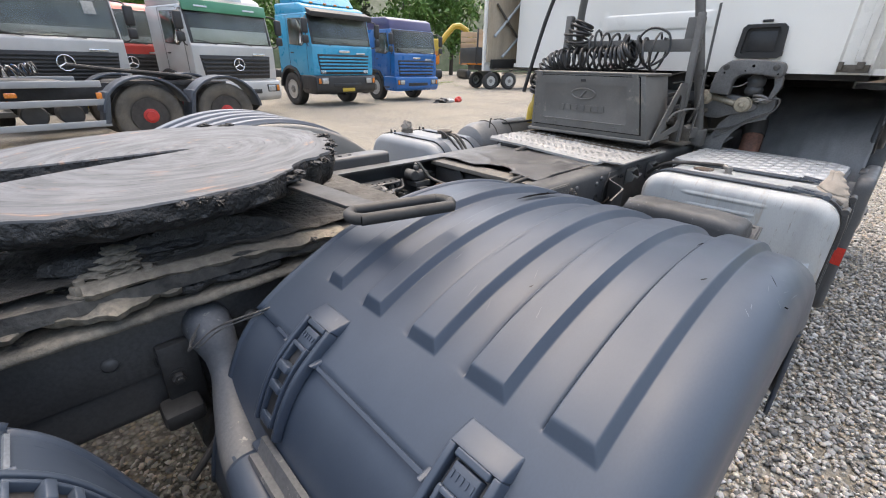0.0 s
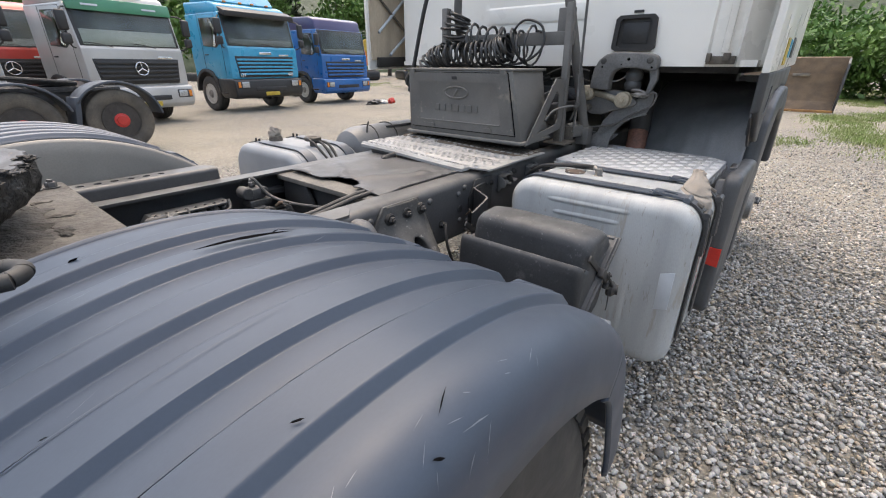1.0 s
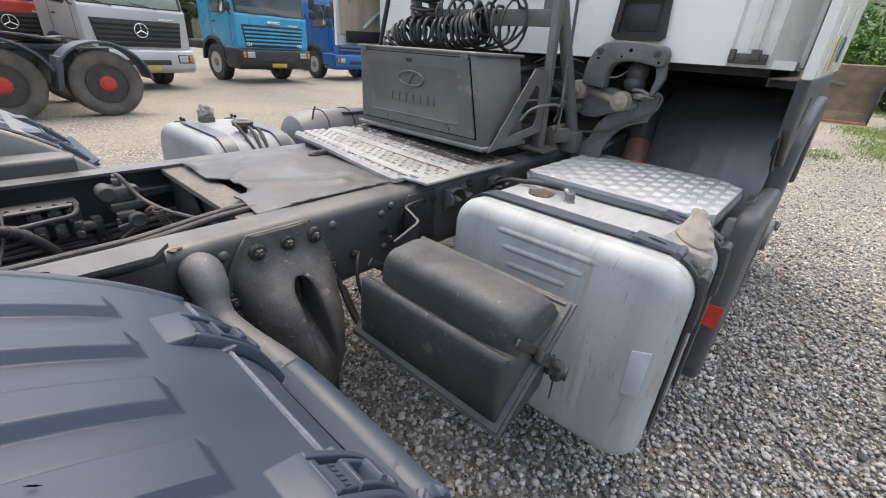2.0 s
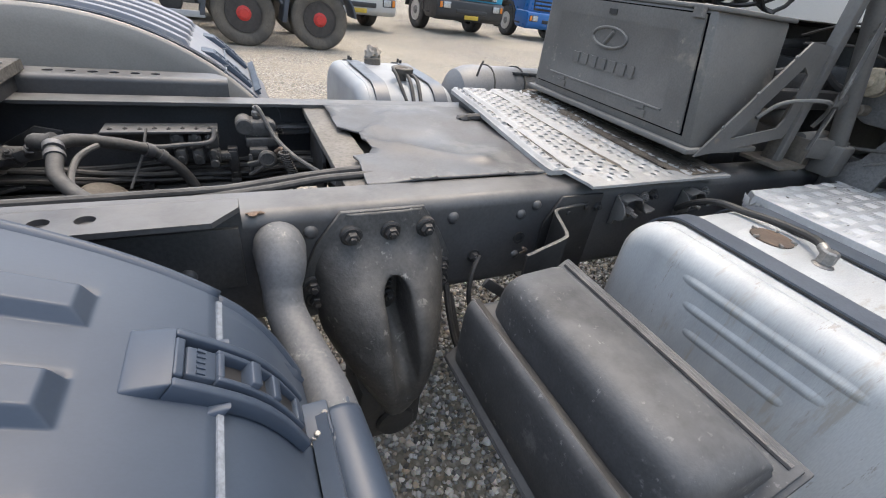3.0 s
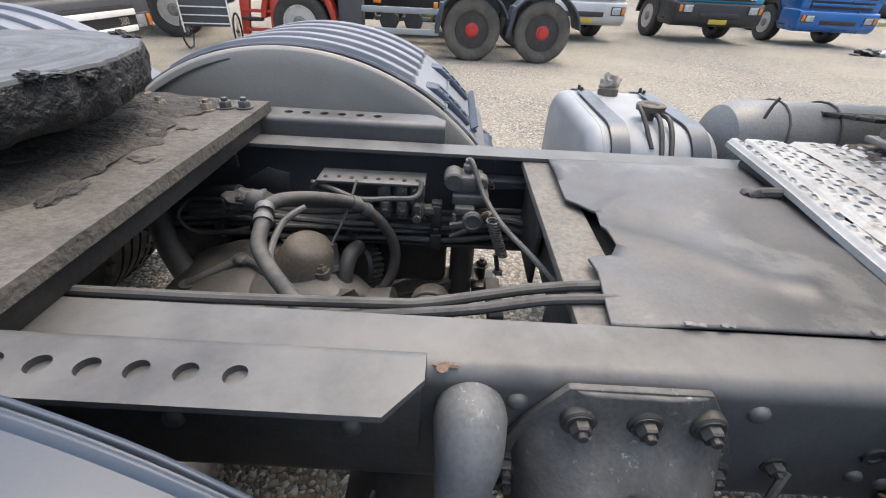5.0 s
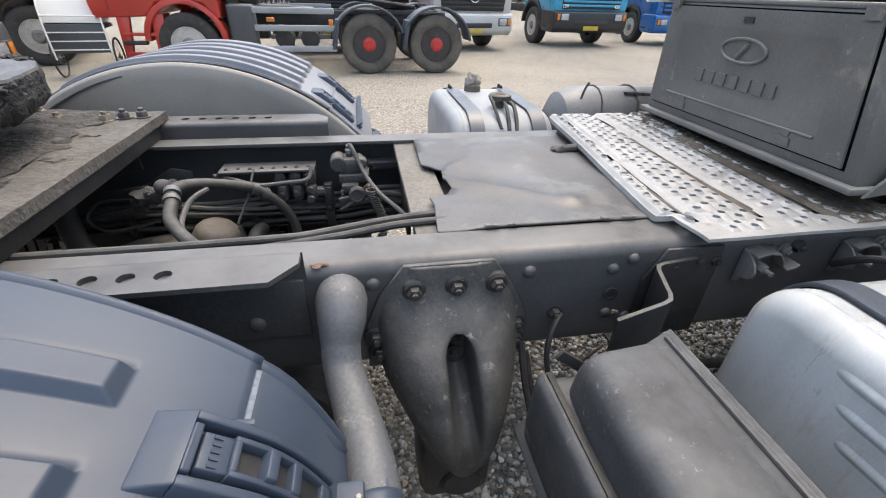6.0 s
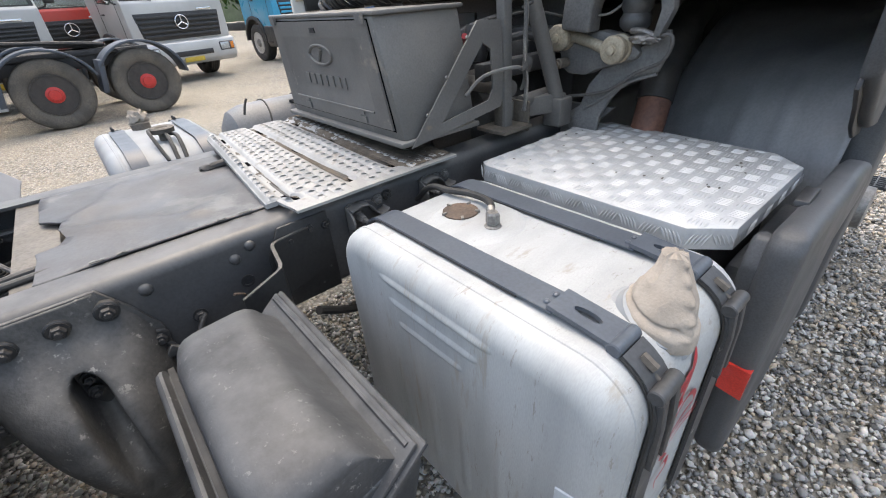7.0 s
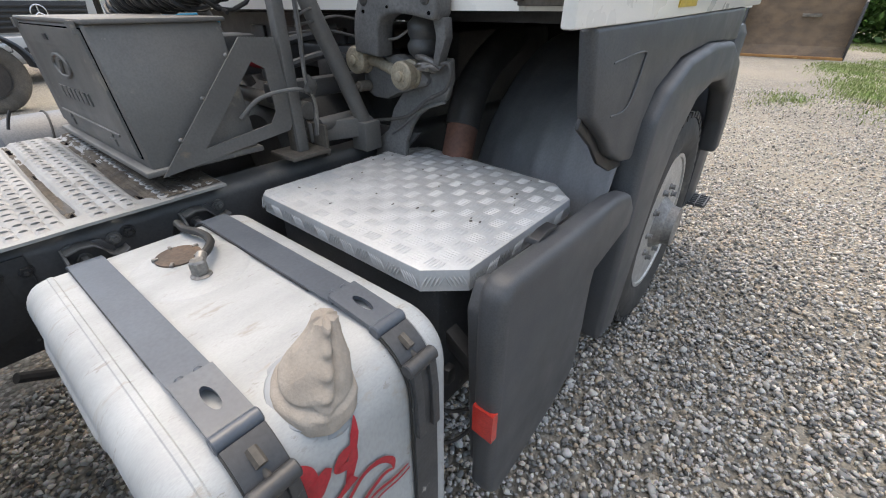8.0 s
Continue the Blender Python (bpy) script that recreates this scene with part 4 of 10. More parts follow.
for a, y, da, dy, w in ((85.0, -0.806, 13, 0.014, 0.0105), (78.5, -0.793, 4, 0.016, 0.0025), (102, -0.662, 3, 0.012, 0.003), (83.5, -1.133, 3.2, 0.006, 0.0028), (98.3, -1.185, 0.9, 0.006, 0.0024), (110.4, -0.995, 0.7, 0.003, 0.0018),
                        (65.4, -1.037, 0.9, 0.005, 0.002), (73, -1.005, 0.8, 0.004, 0.0015), (93, -1.276, 1.0, 0.004, 0.0016), (89.8, -1.25, 2.4, -0.014, 0.0011)):
    sliver(a, y, da, dy, w, cut_m, "scratch", "dark cut in the plastic", 0.006 if da > 10 else 0.0035)
# long fine scores beside the ribs
for a, y, da, dy in ((104, -1.1385, 40, 0.004), (112, -1.0165, 22, 0.006), (98, -1.035, 16, -0.010), (104, -0.905, 18, 0.004)):
    sliver(a, y, da, dy, 0.0009, cab_slate_m, "score", "long fine score", 0.0016)
r = random.Random(21)
for k in range(26):
    if k < 15:
        a, y = r.gauss(87, 7.0), r.gauss(-1.268, 0.014)
        sliver(a, max(y, -1.288), r.uniform(0.6, 2.0), r.uniform(-0.012, 0.004), r.uniform(0.0003, 0.0006), scuff_lit_m, "scuff", "pale hairline scuff", 0.0024)
    else:
        sliver(r.uniform(72, 118), r.uniform(-1.20, -0.75), r.uniform(1.0, 3.0), r.uniform(-0.012, 0.006), r.uniform(0.0003, 0.0005), scuff_lit_m, "scuff", "pale hairline scuff", 0.0024)


# ---- wheels ----
def tyre_shape(R, w, hole, tread=True):
    s = Shape()
    prof = [(hole, -w * 0.42), (hole + 0.03, -w * 0.47), (R * 0.80, -w * 0.53), (R * 0.93, -w * 0.50), (R * 0.985, -w * 0.44), (R, -w * 0.40)]
    for g in (-0.2, 0.0, 0.2):
        prof += [(R, (g - 0.03) * w), (R - 0.012, (g - 0.022) * w), (R - 0.012, (g + 0.022) * w), (R, (g + 0.03) * w)]
    prof += [(R, w * 0.40), (R * 0.985, w * 0.44), (R * 0.93, w * 0.50), (R * 0.80, w * 0.53), (hole + 0.03, w * 0.47), (hole, w * 0.42)]
    s.lathe(prof, (0, 0, 0), (0, 1, 0), 56, False)
    if tread:
        for k in range(46):
            a = 2 * math.pi * k / 46
            for sg in (-1, 1):
                m = Matrix.Rotation(-a, 4, "Y") @ Matrix.Translation((R - 0.006, sg * w * 0.43, 0))
                s.raw([m @ Vector((x * 0.013, y * w * 0.055, z * R * 0.045)) for x in (-1, 1) for y in (-1, 1) for z in (-1, 1)],
                      [(0, 1, 3, 2), (4, 6, 7, 5), (0, 4, 5, 1), (2, 3, 7, 6), (0, 2, 6, 4), (1, 5, 7, 3)])
    return s


def rim_shape(hole, w, dish, windows=10):
    """Wheel disc seen from -y: flange, well, dished face."""
    s = Shape()
    o = -w * 0.44
    s.lathe([(hole + 0.012, o - 0.004), (hole + 0.014, o - 0.012), (hole - 0.004, o - 0.012), (hole - 0.016, o + 0.01), (hole - 0.02, o + 0.05), (hole - 0.045, o + 0.06 + dish * 0.5),
             (hole * 0.72, o + 0.055 + dish * 0.35), (hole * 0.62, o + 0.04 + dish * 0.2), (0.145, o + 0.04 + dish * 0.2), (0.13, o + 0.05)], (0, 0, 0), (0, 1, 0), 40)
    return s


def drive_wheel(mesh_cache, at, flip):
    """A twin-tyred drive wheel."""
    if not mesh_cache:
        mesh_cache["tyre"] = mesh_of("tyre", tyre_shape(0.535, 0.29, 0.30), tyre_m)
        mesh_cache["rim"] = mesh_of("wheel", rim_shape(0.30, 0.29, 0.12), rim_m)
        hubs = Shape()
        hubs.lathe([(0.14, 0.05), (0.14, -0.04), (0.125, -0.06), (0.11, -0.14), (0.09, -0.15)], (0, 0, 0), (0, 1, 0), 28)
        mesh_cache["hub"] = mesh_of("hub", hubs, rim_m)
    x, y, z = at
    sg = -1 if flip else 1
    w = part("wheel", mesh_cache["rim"], None, truck, "dual drive wheel with black tyres and dull steel rim")
    w.matrix_basis = Matrix.Translation((x, y, z)) @ Matrix.Rotation(math.pi if flip else 0, 4, "Z")
    for dy in (0.0, 0.33):
        t = part("tyre", mesh_cache["tyre"], None, w)
        t.matrix_basis = Matrix.Translation((0, dy, 0))
    part("hub", mesh_cache["hub"], None, w)
    return w


cache = {}
for wx in (0.752, -0.585):
    drive_wheel(cache, (wx, -1.11, 0.535), False)
    drive_wheel(cache, (wx, far(-1.11), 0.535), True)

# axles and springs
for ax in (0.752, -0.585):
    s = Shape()
    s.cyl((ax, -0.8, 0.535), (ax, 0.78, 0.535), 0.075, 20)
    s.lathe([(0.10, -0.2), (0.2, -0.14), (0.235, -0.04), (0.235, 0.06), (0.19, 0.16), (0.09, 0.22)], (ax, Y0 + 0.14, 0.56), (0, 1, 0), 28)
    s.lathe([(0.17, 0.1), (0.15, 0.26), (0.10, 0.33), (0.07, 0.36), (0.07, 0.42)], (ax, Y0 + 0.1, 0.6), (1, 0, 0.15), 24)
    part("drive_axle", s, web_m, truck, "grey cast drive axle with rounded differential housing")


# ---- mounting plate and fifth-wheel coupling ----
s = Shape()


def crust(u, v):
    z = 1.106 + 0.006 * noise.noise((u * 9, v * 9, 0)) + 0.004 * noise.noise((u * 34, v * 30, 4)) + 0.016 * max(0, noise.noise((u * 5, v * 6, 8))) * (1 if u < 0.70 else 0.15)
    edge = 1 - 0.85 * smooth01(0.66, 0.74, u)
    return (u, v, 1.106 + (z - 1.106) * edge)


us, vs = steps(-1.15, 0.786, 110), steps(-0.455, 0.432, 56)
s.sheet(crust, us, vs)
for edge in ([(u, vs[0]) for u in us], [(u, vs[-1]) for u in us], [(us[-1], v) for v in vs], [(us[0], v) for v in vs]):
    top = [crust(*e) for e in edge]
    s.raw(top + [(x, y, 1.08) for x, y, z in top], [(i, i + 1, len(top) + i + 1, len(top) + i) for i in range(len(top) - 1)])
s.raw([(us[0], vs[0], 1.08), (us[-1], vs[0], 1.08), (us[-1], vs[-1], 1.08), (us[0], vs[-1], 1.08)], [(0, 1, 2, 3)])
bmesh.ops.remove_doubles(s.bm, verts=s.bm.verts, dist=0.0003)
mplate = part("mounting_plate", s, bed_m, truck, "sand-caked steel mounting plate with crusted dirt", 50)
s = Shape()
s.prism([(-1.15, 0.98), (0.745, 0.98), (0.745, 1.08), (-1.15, 1.08)], "xz", -0.30, -0.29)
s.prism([(-1.15, 0.98), (0.745, 0.98), (0.745, 1.08), (-1.15, 1.08)], "xz", 0.26, 0.27)
s.box((0.765, Y0, 1.06), (0.012, 0.86, 0.05), 0.002)
part("plate_stiffener", s, chassis_dark_m, mplate)
for x, y in ((0.749, 0.357), (0.704, 0.347), (0.668, 0.322), (0.471, 0.39), (0.55, 0.32), (0.60, -0.40), (0.68, -0.41), (0.745, -0.42), (0.02, -0.43), (0.12, -0.43), (-0.1, -0.42)):
    s = Shape()
    s.bolt((x, y, 1.107), (0, 0, 1), 0.016, 0.018)
    part("bolt", s, chassis_m if x > 0.7 else tan_m, mplate)
for i in range(46):
    r = random.Random(i + 300)
    x, y = r.uniform(0.44, 0.73), r.uniform(-0.36, 0.30)
    if i % 3 == 0:
        x, y = r.uniform(0.50, 0.62), r.uniform(0.0, 0.34)
    s = Shape()
    s.lump((x, y, 1.106), (r.uniform(0.012, 0.040), r.uniform(0.010, 0.034), r.uniform(0.004, 0.008)), 0.45, 3, i * 0.37, 12)
    part("dirt_flake", s, grease_shade_m if i % 2 else bed_m, mplate, "", 70)
# layered, dirt-caked ledges under the coupling
def ledge(name, x0, x1, y_in, y_out, z0, z1, drop, seed, material, label="", rag_by=1.0):
    """A crusted shelf with a ragged, flaking lip."""
    s = Shape()
    us = steps(x0, x1, int((x1 - x0) / 0.012))
    sec = [(0.0, 0.0), (0.25, 0.0), (0.5, 0.0), (0.75, 0.0), (0.92, -0.1), (1.0, -0.5), (0.97, -1.0), (0.8, -1.15)]

    def at(u, k):
        v, w = sec[k]
        ragged = 1 + rag_by * (0.16 * noise.noise((u * 9, seed, 0)) + 0.10 * noise.noise((u * 31, seed, 2)))
        y = y_in + (y_out - y_in) * v * ragged
        z = z0 + (z1 - z0) * (u - x0) / (x1 - x0) + w * drop * (1 + 0.5 * noise.noise((u * 14, seed, 5)))
        z += rag_by * (0.009 * noise.noise((u * 13, v * 5, seed)) + 0.006 * noise.noise((u * 40, v * 11, seed)))
        return (u, y, z)
    s.sheet(at, us, list(range(len(sec))))
    return part(name, s, material, mplate, label, 70)


ledge("caked_ledge", -1.1, 0.54, -0.40, -0.468, 1.040, 1.055, 0.016, 1.0, tan_m, "rail edge caked in sandy dirt", 0.25)
ledge("caked_ledge", 0.02, 0.52, -0.28, -0.462, 1.128, 1.112, 0.020, 3.0, tan_m, "", 0.5)
ledge("caked_ledge", -1.1, 0.16, -0.26, -0.462, 1.084, 1.092, 0.022, 5.0, tan_m, "", 1.6)
ledge("caked_ledge", 0.10, 0.36, -0.36, -0.452, 1.082, 1.076, 0.018, 8.0, grease_m)
for i in range(26):
    r = random.Random(i)
    s = Shape()
    x = r.uniform(-0.3, 0.46)
    s.lump((x, r.uniform(-0.44, -0.36), 1.105 + r.uniform(-0.035, 0.012)), (r.uniform(0.012, 0.04), r.uniform(0.012, 0.026), r.uniform(0.006, 0.014)), 0.6, 3, i * 0.77, 14)
    part("dirt_clod", s, tan_m if i % 3 else grease_m, mplate, "", 70)
for k in range(5):
    s = Shape()
    s.lump((0.065 + 0.006 * k, -0.415 + 0.004 * k, 1.118 + 0.011 * k), (0.05 - 0.006 * k, 0.026, 0.007), 0.5, 3, k * 1.9, 15)
    part("dirt_clod", s, tan_m, mplate, "", 70)
s = Shape()


def bed(t, v):
    """Bed of caked grease over the plate, darkened for the coupling's shade, ending in a ragged edge."""
    end = 0.67 + 0.05 * noise.noise((v * 7, 1, 0)) + 0.025 * noise.noise((v * 23, 2, 0))
    u = -1.12 + (end + 1.12) * t
    h = 0.015 * (1 - t ** 14) + 0.008 * noise.noise((u * 16, v * 16, 2)) + 0.012 * max(0, noise.noise((u * 7, v * 8, 6)))
    return (u, v, 1.108 + max(h, -0.004) * (1 if 0.0 < t < 1 else 0.2))


s.sheet(bed, [1 - (1 - k / 130) ** 1.5 for k in range(131)], steps(-0.43, 0.41, 70))
part("grease_bed", s, grease_shade_m, mplate, "bed of caked sandy grease, darkened for the coupling's shade", 75)

# the coupling
FWX, FWZ = 0.215, 1.246
s = Shape()
outline = []
for i in range(193):
    a = radians(-128 + 256 * i / 192)
    r = 0.462 + 0.006 * noise.noise((math.cos(a) * 5, math.sin(a) * 5, 0)) + 0.016 * max(0, noise.noise((math.cos(a) * 11, math.sin(a) * 11, 3))) + 0.004 * noise.noise((math.cos(a) * 34, math.sin(a) * 34, 1)) - 0.035 * math.exp(-((math.degrees(a) + 55) / 9) ** 2)
    outline.append((FWX + r * math.cos(a), Y0 + r * math.sin(a)))
outline += [(-0.24, 0.34), (-0.42, 0.30), (-0.46, 0.2), (-0.40, 0.15), (-0.1, 0.075), (0.05, 0.045), (0.2, 0.020), (0.30, 0.004)]
outline += [(0.335, Y0), (0.30, -0.024), (0.2, -0.042), (0.05, -0.068), (-0.1, -0.105), (-0.40, -0.17), (-0.46, -0.22), (-0.42, -0.32), (-0.24, -0.37)]
n_out = len(outline)


def lean(x, y, z):
    return (x, y, z + 0.04 * x)


rings = []
for k, (dr, dz) in enumerate(((0.0, 0.0), (0.002, -0.004), (0.004, -0.012), (0.005, -0.022), (0.004, -0.032), (0.001, -0.042), (-0.006, -0.050), (-0.018, -0.057), (-0.035, -0.060))):
    ring = []
    for i, (x, y) in enumerate(outline):
        px, py = outline[i - 1]
        qx, qy = outline[(i + 1) % n_out]
        nx, ny = qy - py, px - qx
        d = math.hypot(nx, ny) or 1
        w = dr + (0.008 * noise.noise((x * 22, y * 22, k * 1.1)) + 0.005 * noise.noise((x * 60, y * 60, k * 2.3)) if k > 1 else 0.0)
        ring.append(lean(x + nx / d * w, y + ny / d * w, FWZ + dz * (1 + 0.55 * smooth01(0.35, 0.62, x)) + (0.007 * noise.noise((x * 13, y * 13, k * 0.6)) if k > 1 else 0)))
    rings.append(ring)
verts = [p for ring in rings for p in ring]
faces = [(k * n_out + i, k * n_out + (i + 1) % n_out, (k + 1) * n_out + (i + 1) % n_out, (k + 1) * n_out + i) for k in range(1, len(rings) - 1) for i in range(n_out)]
faces.append(tuple(range((len(rings) - 1) * n_out, len(rings) * n_out)))
s.raw(verts, faces)
fifth = part("fifth_wheel", s, grease_m, truck, "fifth-wheel coupling caked in dried black grease", 60)
s = Shape()
s.raw(rings[0] + rings[1], [tuple(range(n_out))] + [(i, (i + 1) % n_out, n_out + (i + 1) % n_out, n_out + i) for i in range(n_out)])
part("top_plate", s, plate_m, fifth, "grey worn coupling plate with orange rust marks and a slot")
# flakes of grease curling over the plate's rim
for i in range(24):
    r = random.Random(i + 40)
    a = radians(r.uniform(-100, 60) if i > 7 else r.uniform(-46, -22))
    s = Shape()
    x, y, z = lean(FWX + 0.462 * math.cos(a), Y0 + 0.462 * math.sin(a), FWZ - r.uniform(-0.002, 0.02))
    s.lump((x, y, z), (r.uniform(0.008, 0.022), r.uniform(0.008, 0.022), r.uniform(0.003, 0.009)), 0.7, 3, i * 0.31, 16)
    part("grease_flake", s, grease_m, fifth, "", 70)
for y in (-0.36, 0.34):
    s = Shape()
    s.prism([(-0.02, 1.11), (0.44, 1.11), (0.36, 1.165), (0.28, 1.185), (0.16, 1.185), (0.06, 1.16)], "xz", y - 0.045, y + 0.045, 0.008)
    s.lump((0.14, y, 1.14), (0.16, 0.055, 0.025), 0.4, 3, 2.0 + y)
    part("saddle", s, grease_m, fifth, "", 60)
s = Shape()
s.prism([(0.395, -0.34), (0.455, -0.33), (0.492, -0.712), (0.440, -0.722)], "xy", 1.222, 1.230, 0.002)
handle = part("release_handle", s, chassis_dark_m, fifth, "flat release lever with an oblong black grip")
s = Shape()
loop = []
for k in range(20):
    a = 2 * math.pi * k / 20
    u = 0.068 * (1 if math.cos(a) > 0 else -1) + 0.026 * math.cos(a)
    v = 0.026 * math.sin(a)
    loop.append((0.475 + 0.95 * u + 0.31 * v, -0.741 - 0.31 * u + 0.95 * v, 1.243 + 0.02 * u))
s.tube(loop, 0.0105, 14, 3, closed=True)
part("grip", s, rubber_m, handle)
s = Shape()
s.tube([(0.170, -0.467, 0.988), (0.138, -0.497, 0.968), (0.148, -0.512, 0.980), (0.190, -0.524, 1.010), (0.270, -0.572, 1.040), (0.360, -0.582, 1.048)], 0.002, 6, 5)
s.tube([(0.180, -0.462, 1.003), (0.142, -0.499, 0.980), (0.155, -0.514, 0.976), (0.195, -0.527, 1.004), (0.270, -0.572, 1.034), (0.360, -0.584, 1.040)], 0.0018, 6, 5)
part("loose_wire", s, wire_m, rail_near)


# ---- cast bracket on the web ----
def casting():
    s = Shape()
    # half width, centre, bulge and depth by height
    table = ((1.028, 0.082, 1.532, 0.0), (1.02, 0.086, 1.532, 0.003), (0.97, 0.118, 1.532, 0.010), (0.945, 0.132, 1.532, 0.024), (0.91, 0.142, 1.532, 0.062), (0.87, 0.146, 1.534, 0.100), (0.82, 0.146, 1.537, 0.134), (0.75, 0.140, 1.542, 0.160), (0.68, 0.120, 1.548, 0.166), (0.60, 0.086, 1.555, 0.150), (0.52, 0.064, 1.56, 0.13), (0.47, 0.05, 1.56, 0.115))

    def line(z):
        for (z0, *a), (z1, *b) in zip(table, table[1:]):
            if z1 <= z <= z0:
                t = (z0 - z) / (z0 - z1)
                return [p * (1 - t) + q * t for p, q in zip(a, b)]
        return table[0][1:] if z > 0.8 else table[-1][1:]

    def row(z):
        """The table, rounded off over a hand's width."""
        w = [(k, math.exp(-(k / 3.2) ** 2)) for k in range(-7, 8)]
        rows = [(line(z + k * 0.006 * min(1, (1.04 - z) / 0.05)), g) for k, g in w]
        return [sum(p[i] * g for p, g in rows) / sum(g for k, g in w) for i in range(3)]

    def at(z, u):
        half, mid, bulge = row(z)
        x = mid + half * u
        out = bulge * (1 - abs(u) ** 2.6) + 0.012 * (1 - abs(u) ** 8)
        # the groove between the two legs
        g = math.exp(-((u * half - 0.006) / 0.026) ** 2) * smooth01(0.925, 0.87, z) * smooth01(0.52, 0.76, z)
        out -= g * 0.050 * min(1, bulge / 0.10)
        # the arched pocket at its head
        q = math.hypot((u * half - 0.006) / 0.026, max(0, z - 0.862) / 0.046)
        out -= (1 - smooth01(0.72, 1.12, q)) * 0.80 * bulge * smooth01(0.66, 0.845, z)
        y = NEAR - 0.004 - out + 0.0015 * noise.noise((x * 40, z * 40, 0))
        if z < 0.62:
            y += (0.62 - z) * 0.3
        return (x, y, z)
    zs = [1.028 - (1.028 - 0.47) * i / 150 for i in range(151)]
    us = steps(-1, 1, 120)
    n = len(us)
    verts = [at(z, u) for z in zs for u in us]
    faces = []
    for i in range(150):
        for j in range(n - 1):
            faces.append((i * n + j, i * n + j + 1, (i + 1) * n + j + 1, (i + 1) * n + j))
    s.raw(verts, faces)
    return s


cast = part("spring_bracket", casting(), cast_m, truck, "dusty cast-iron spring bracket with a slot and three bolts", 60, 0.014)
s = Shape()
s.prism([(1.445, 1.030), (1.615, 1.030), (1.655, 0.97), (1.69, 0.90), (1.69, 0.79), (1.37, 0.79), (1.372, 0.90), (1.398, 0.965)], "xz", NEAR - 0.010, NEAR, 0.002)
part("bracket_flange", s, cast_m, cast)
for x, z in ((1.462, 0.985), (1.541, 0.987), (1.618, 0.987), (1.672, 0.875), (1.674, 0.835), (1.388, 0.872), (1.393, 0.835)):
    s = Shape()
    d = 0.022 if z > 0.95 else 0.010
    s.lathe([(0.022, -0.01), (0.022, 0.002), (0.019, 0.004)], (x, NEAR - d, z), (0, -1, 0), 18)
    s.bolt((x, NEAR - d - 0.003, z), (0, -1, 0), 0.0135, 0.014)
    part("bolt", s, chassis_dark_m, cast)
for z in (0.868, 0.838):
    s = Shape()
    s.bolt((1.539, NEAR - (0.030 if z > 0.85 else 0.038), z), (0, -1, 0), 0.011, 0.012)
    part("bolt", s, chassis_dark_m, cast)
s = Shape()
s.prism([(1.47, 0.55), (1.61, 0.55), (1.61, 0.93), (1.47, 0.93)], "xz", NEAR - 0.022, NEAR - 0.012)
part("web_plate", s, chassis_dark_m, cast)
s = Shape()
s.cyl((1.56, -0.52, 0.47), (1.56, -0.30, 0.47), 0.05, 20, bev=0.006)
s.box((1.55, -0.43, 0.50), (0.17, 0.16, 0.20), 0.03)
part("spring_eye", s, chassis_dark_m, cast)


# ---- black air-box in front of it ----
BX = pose(1.776, -0.815, 0.832, 0, -39, 0)       # plane of the parting flange
BIN = BX.inverted()
# section of the lid in x and z: front face, shoulder, strap groove, flat top, rear slope
LID = [(1.655, 0.738), (1.645, 0.752), (1.640, 0.80), (1.640, 0.885), (1.642, 0.906), (1.646, 0.917), (1.652, 0.922), (1.657, 0.920), (1.661, 0.910), (1.664, 0.905), (1.690, 0.903), (1.80, 0.905), (1.868, 0.915), (1.888, 0.918), (1.893, 0.922)]
CROWN = [(1.678, 0.880), (1.680, 0.905), (1.681, 0.960), (1.684, 0.978), (1.691, 0.991), (1.702, 0.999), (1.718, 1.003), (1.79, 1.003), (1.808, 0.999), (1.822, 0.988), (1.835, 0.970), (1.868, 0.934), (1.884, 0.916)]
LOW = [(1.655, 0.738), (1.70, 0.672), (1.715, 0.655), (1.735, 0.648), (1.86, 0.662), (1.885, 0.672), (1.898, 0.695), (1.925, 0.85), (1.922, 0.872), (1.893, 0.922)]


def shell(section, y_in, y_out, draw, sink=0.26):
    """A moulded half: the section drawn along y, with rounded, drawn-in ends."""
    s = Shape()
    L = y_in - y_out
    ts = [0.0, 0.006, 0.014, 0.026, 0.042, 0.062, 0.2, 0.5, 0.8, 0.938, 0.958, 0.974, 0.986, 0.994, 1.0]

    def at(t, k):
        x, z = section[k]
        d = min(t, 1 - t) * L
        round_ = 1 - (1 - min(d / draw, 1.0)) ** 2
        # towards the ends the section sinks to the flange plane
        p = BIN @ Vector((x, -0.815, z))
        keep = 1 - sink + sink * math.sqrt(max(round_, 0.0))
        p.z *= keep
        p.x *= 0.95 + 0.05 * keep
        w = BX @ p
        return (w.x, y_in - L * t, w.z)
    n = len(section)
    s.sheet(at, ts, list(range(n)))
    for t in (0.0, 1.0):
        s.raw([at(t, k) for k in range(n)], [tuple(range(n))])
    bmesh.ops.remove_doubles(s.bm, verts=s.bm.verts, dist=0.0002)
    return s


abox = part("air_box", shell(LID, -0.592, -1.048, 0.022), plastic_m, truck, "scuffed black plastic box with a strap along its lid", 34)
part("lid_crown", shell(CROWN, -0.618, -1.046, 0.075, 0.34), plastic_m, abox, "", 38)
part("lower_shell", shell(LOW, -0.600, -1.040, 0.05), plastic_m, abox, "", 34)
s = Shape()
s.box((0, 0, 0.0), (0.350, 0.508, 0.010), 0.003)
s.box((0, 0, 0.011), (0.336, 0.494, 0.009), 0.003)
s.box((0, 0, -0.012), (0.336, 0.494, 0.010), 0.003)
bmesh.ops.transform(s.bm, matrix=BX, verts=s.bm.verts)
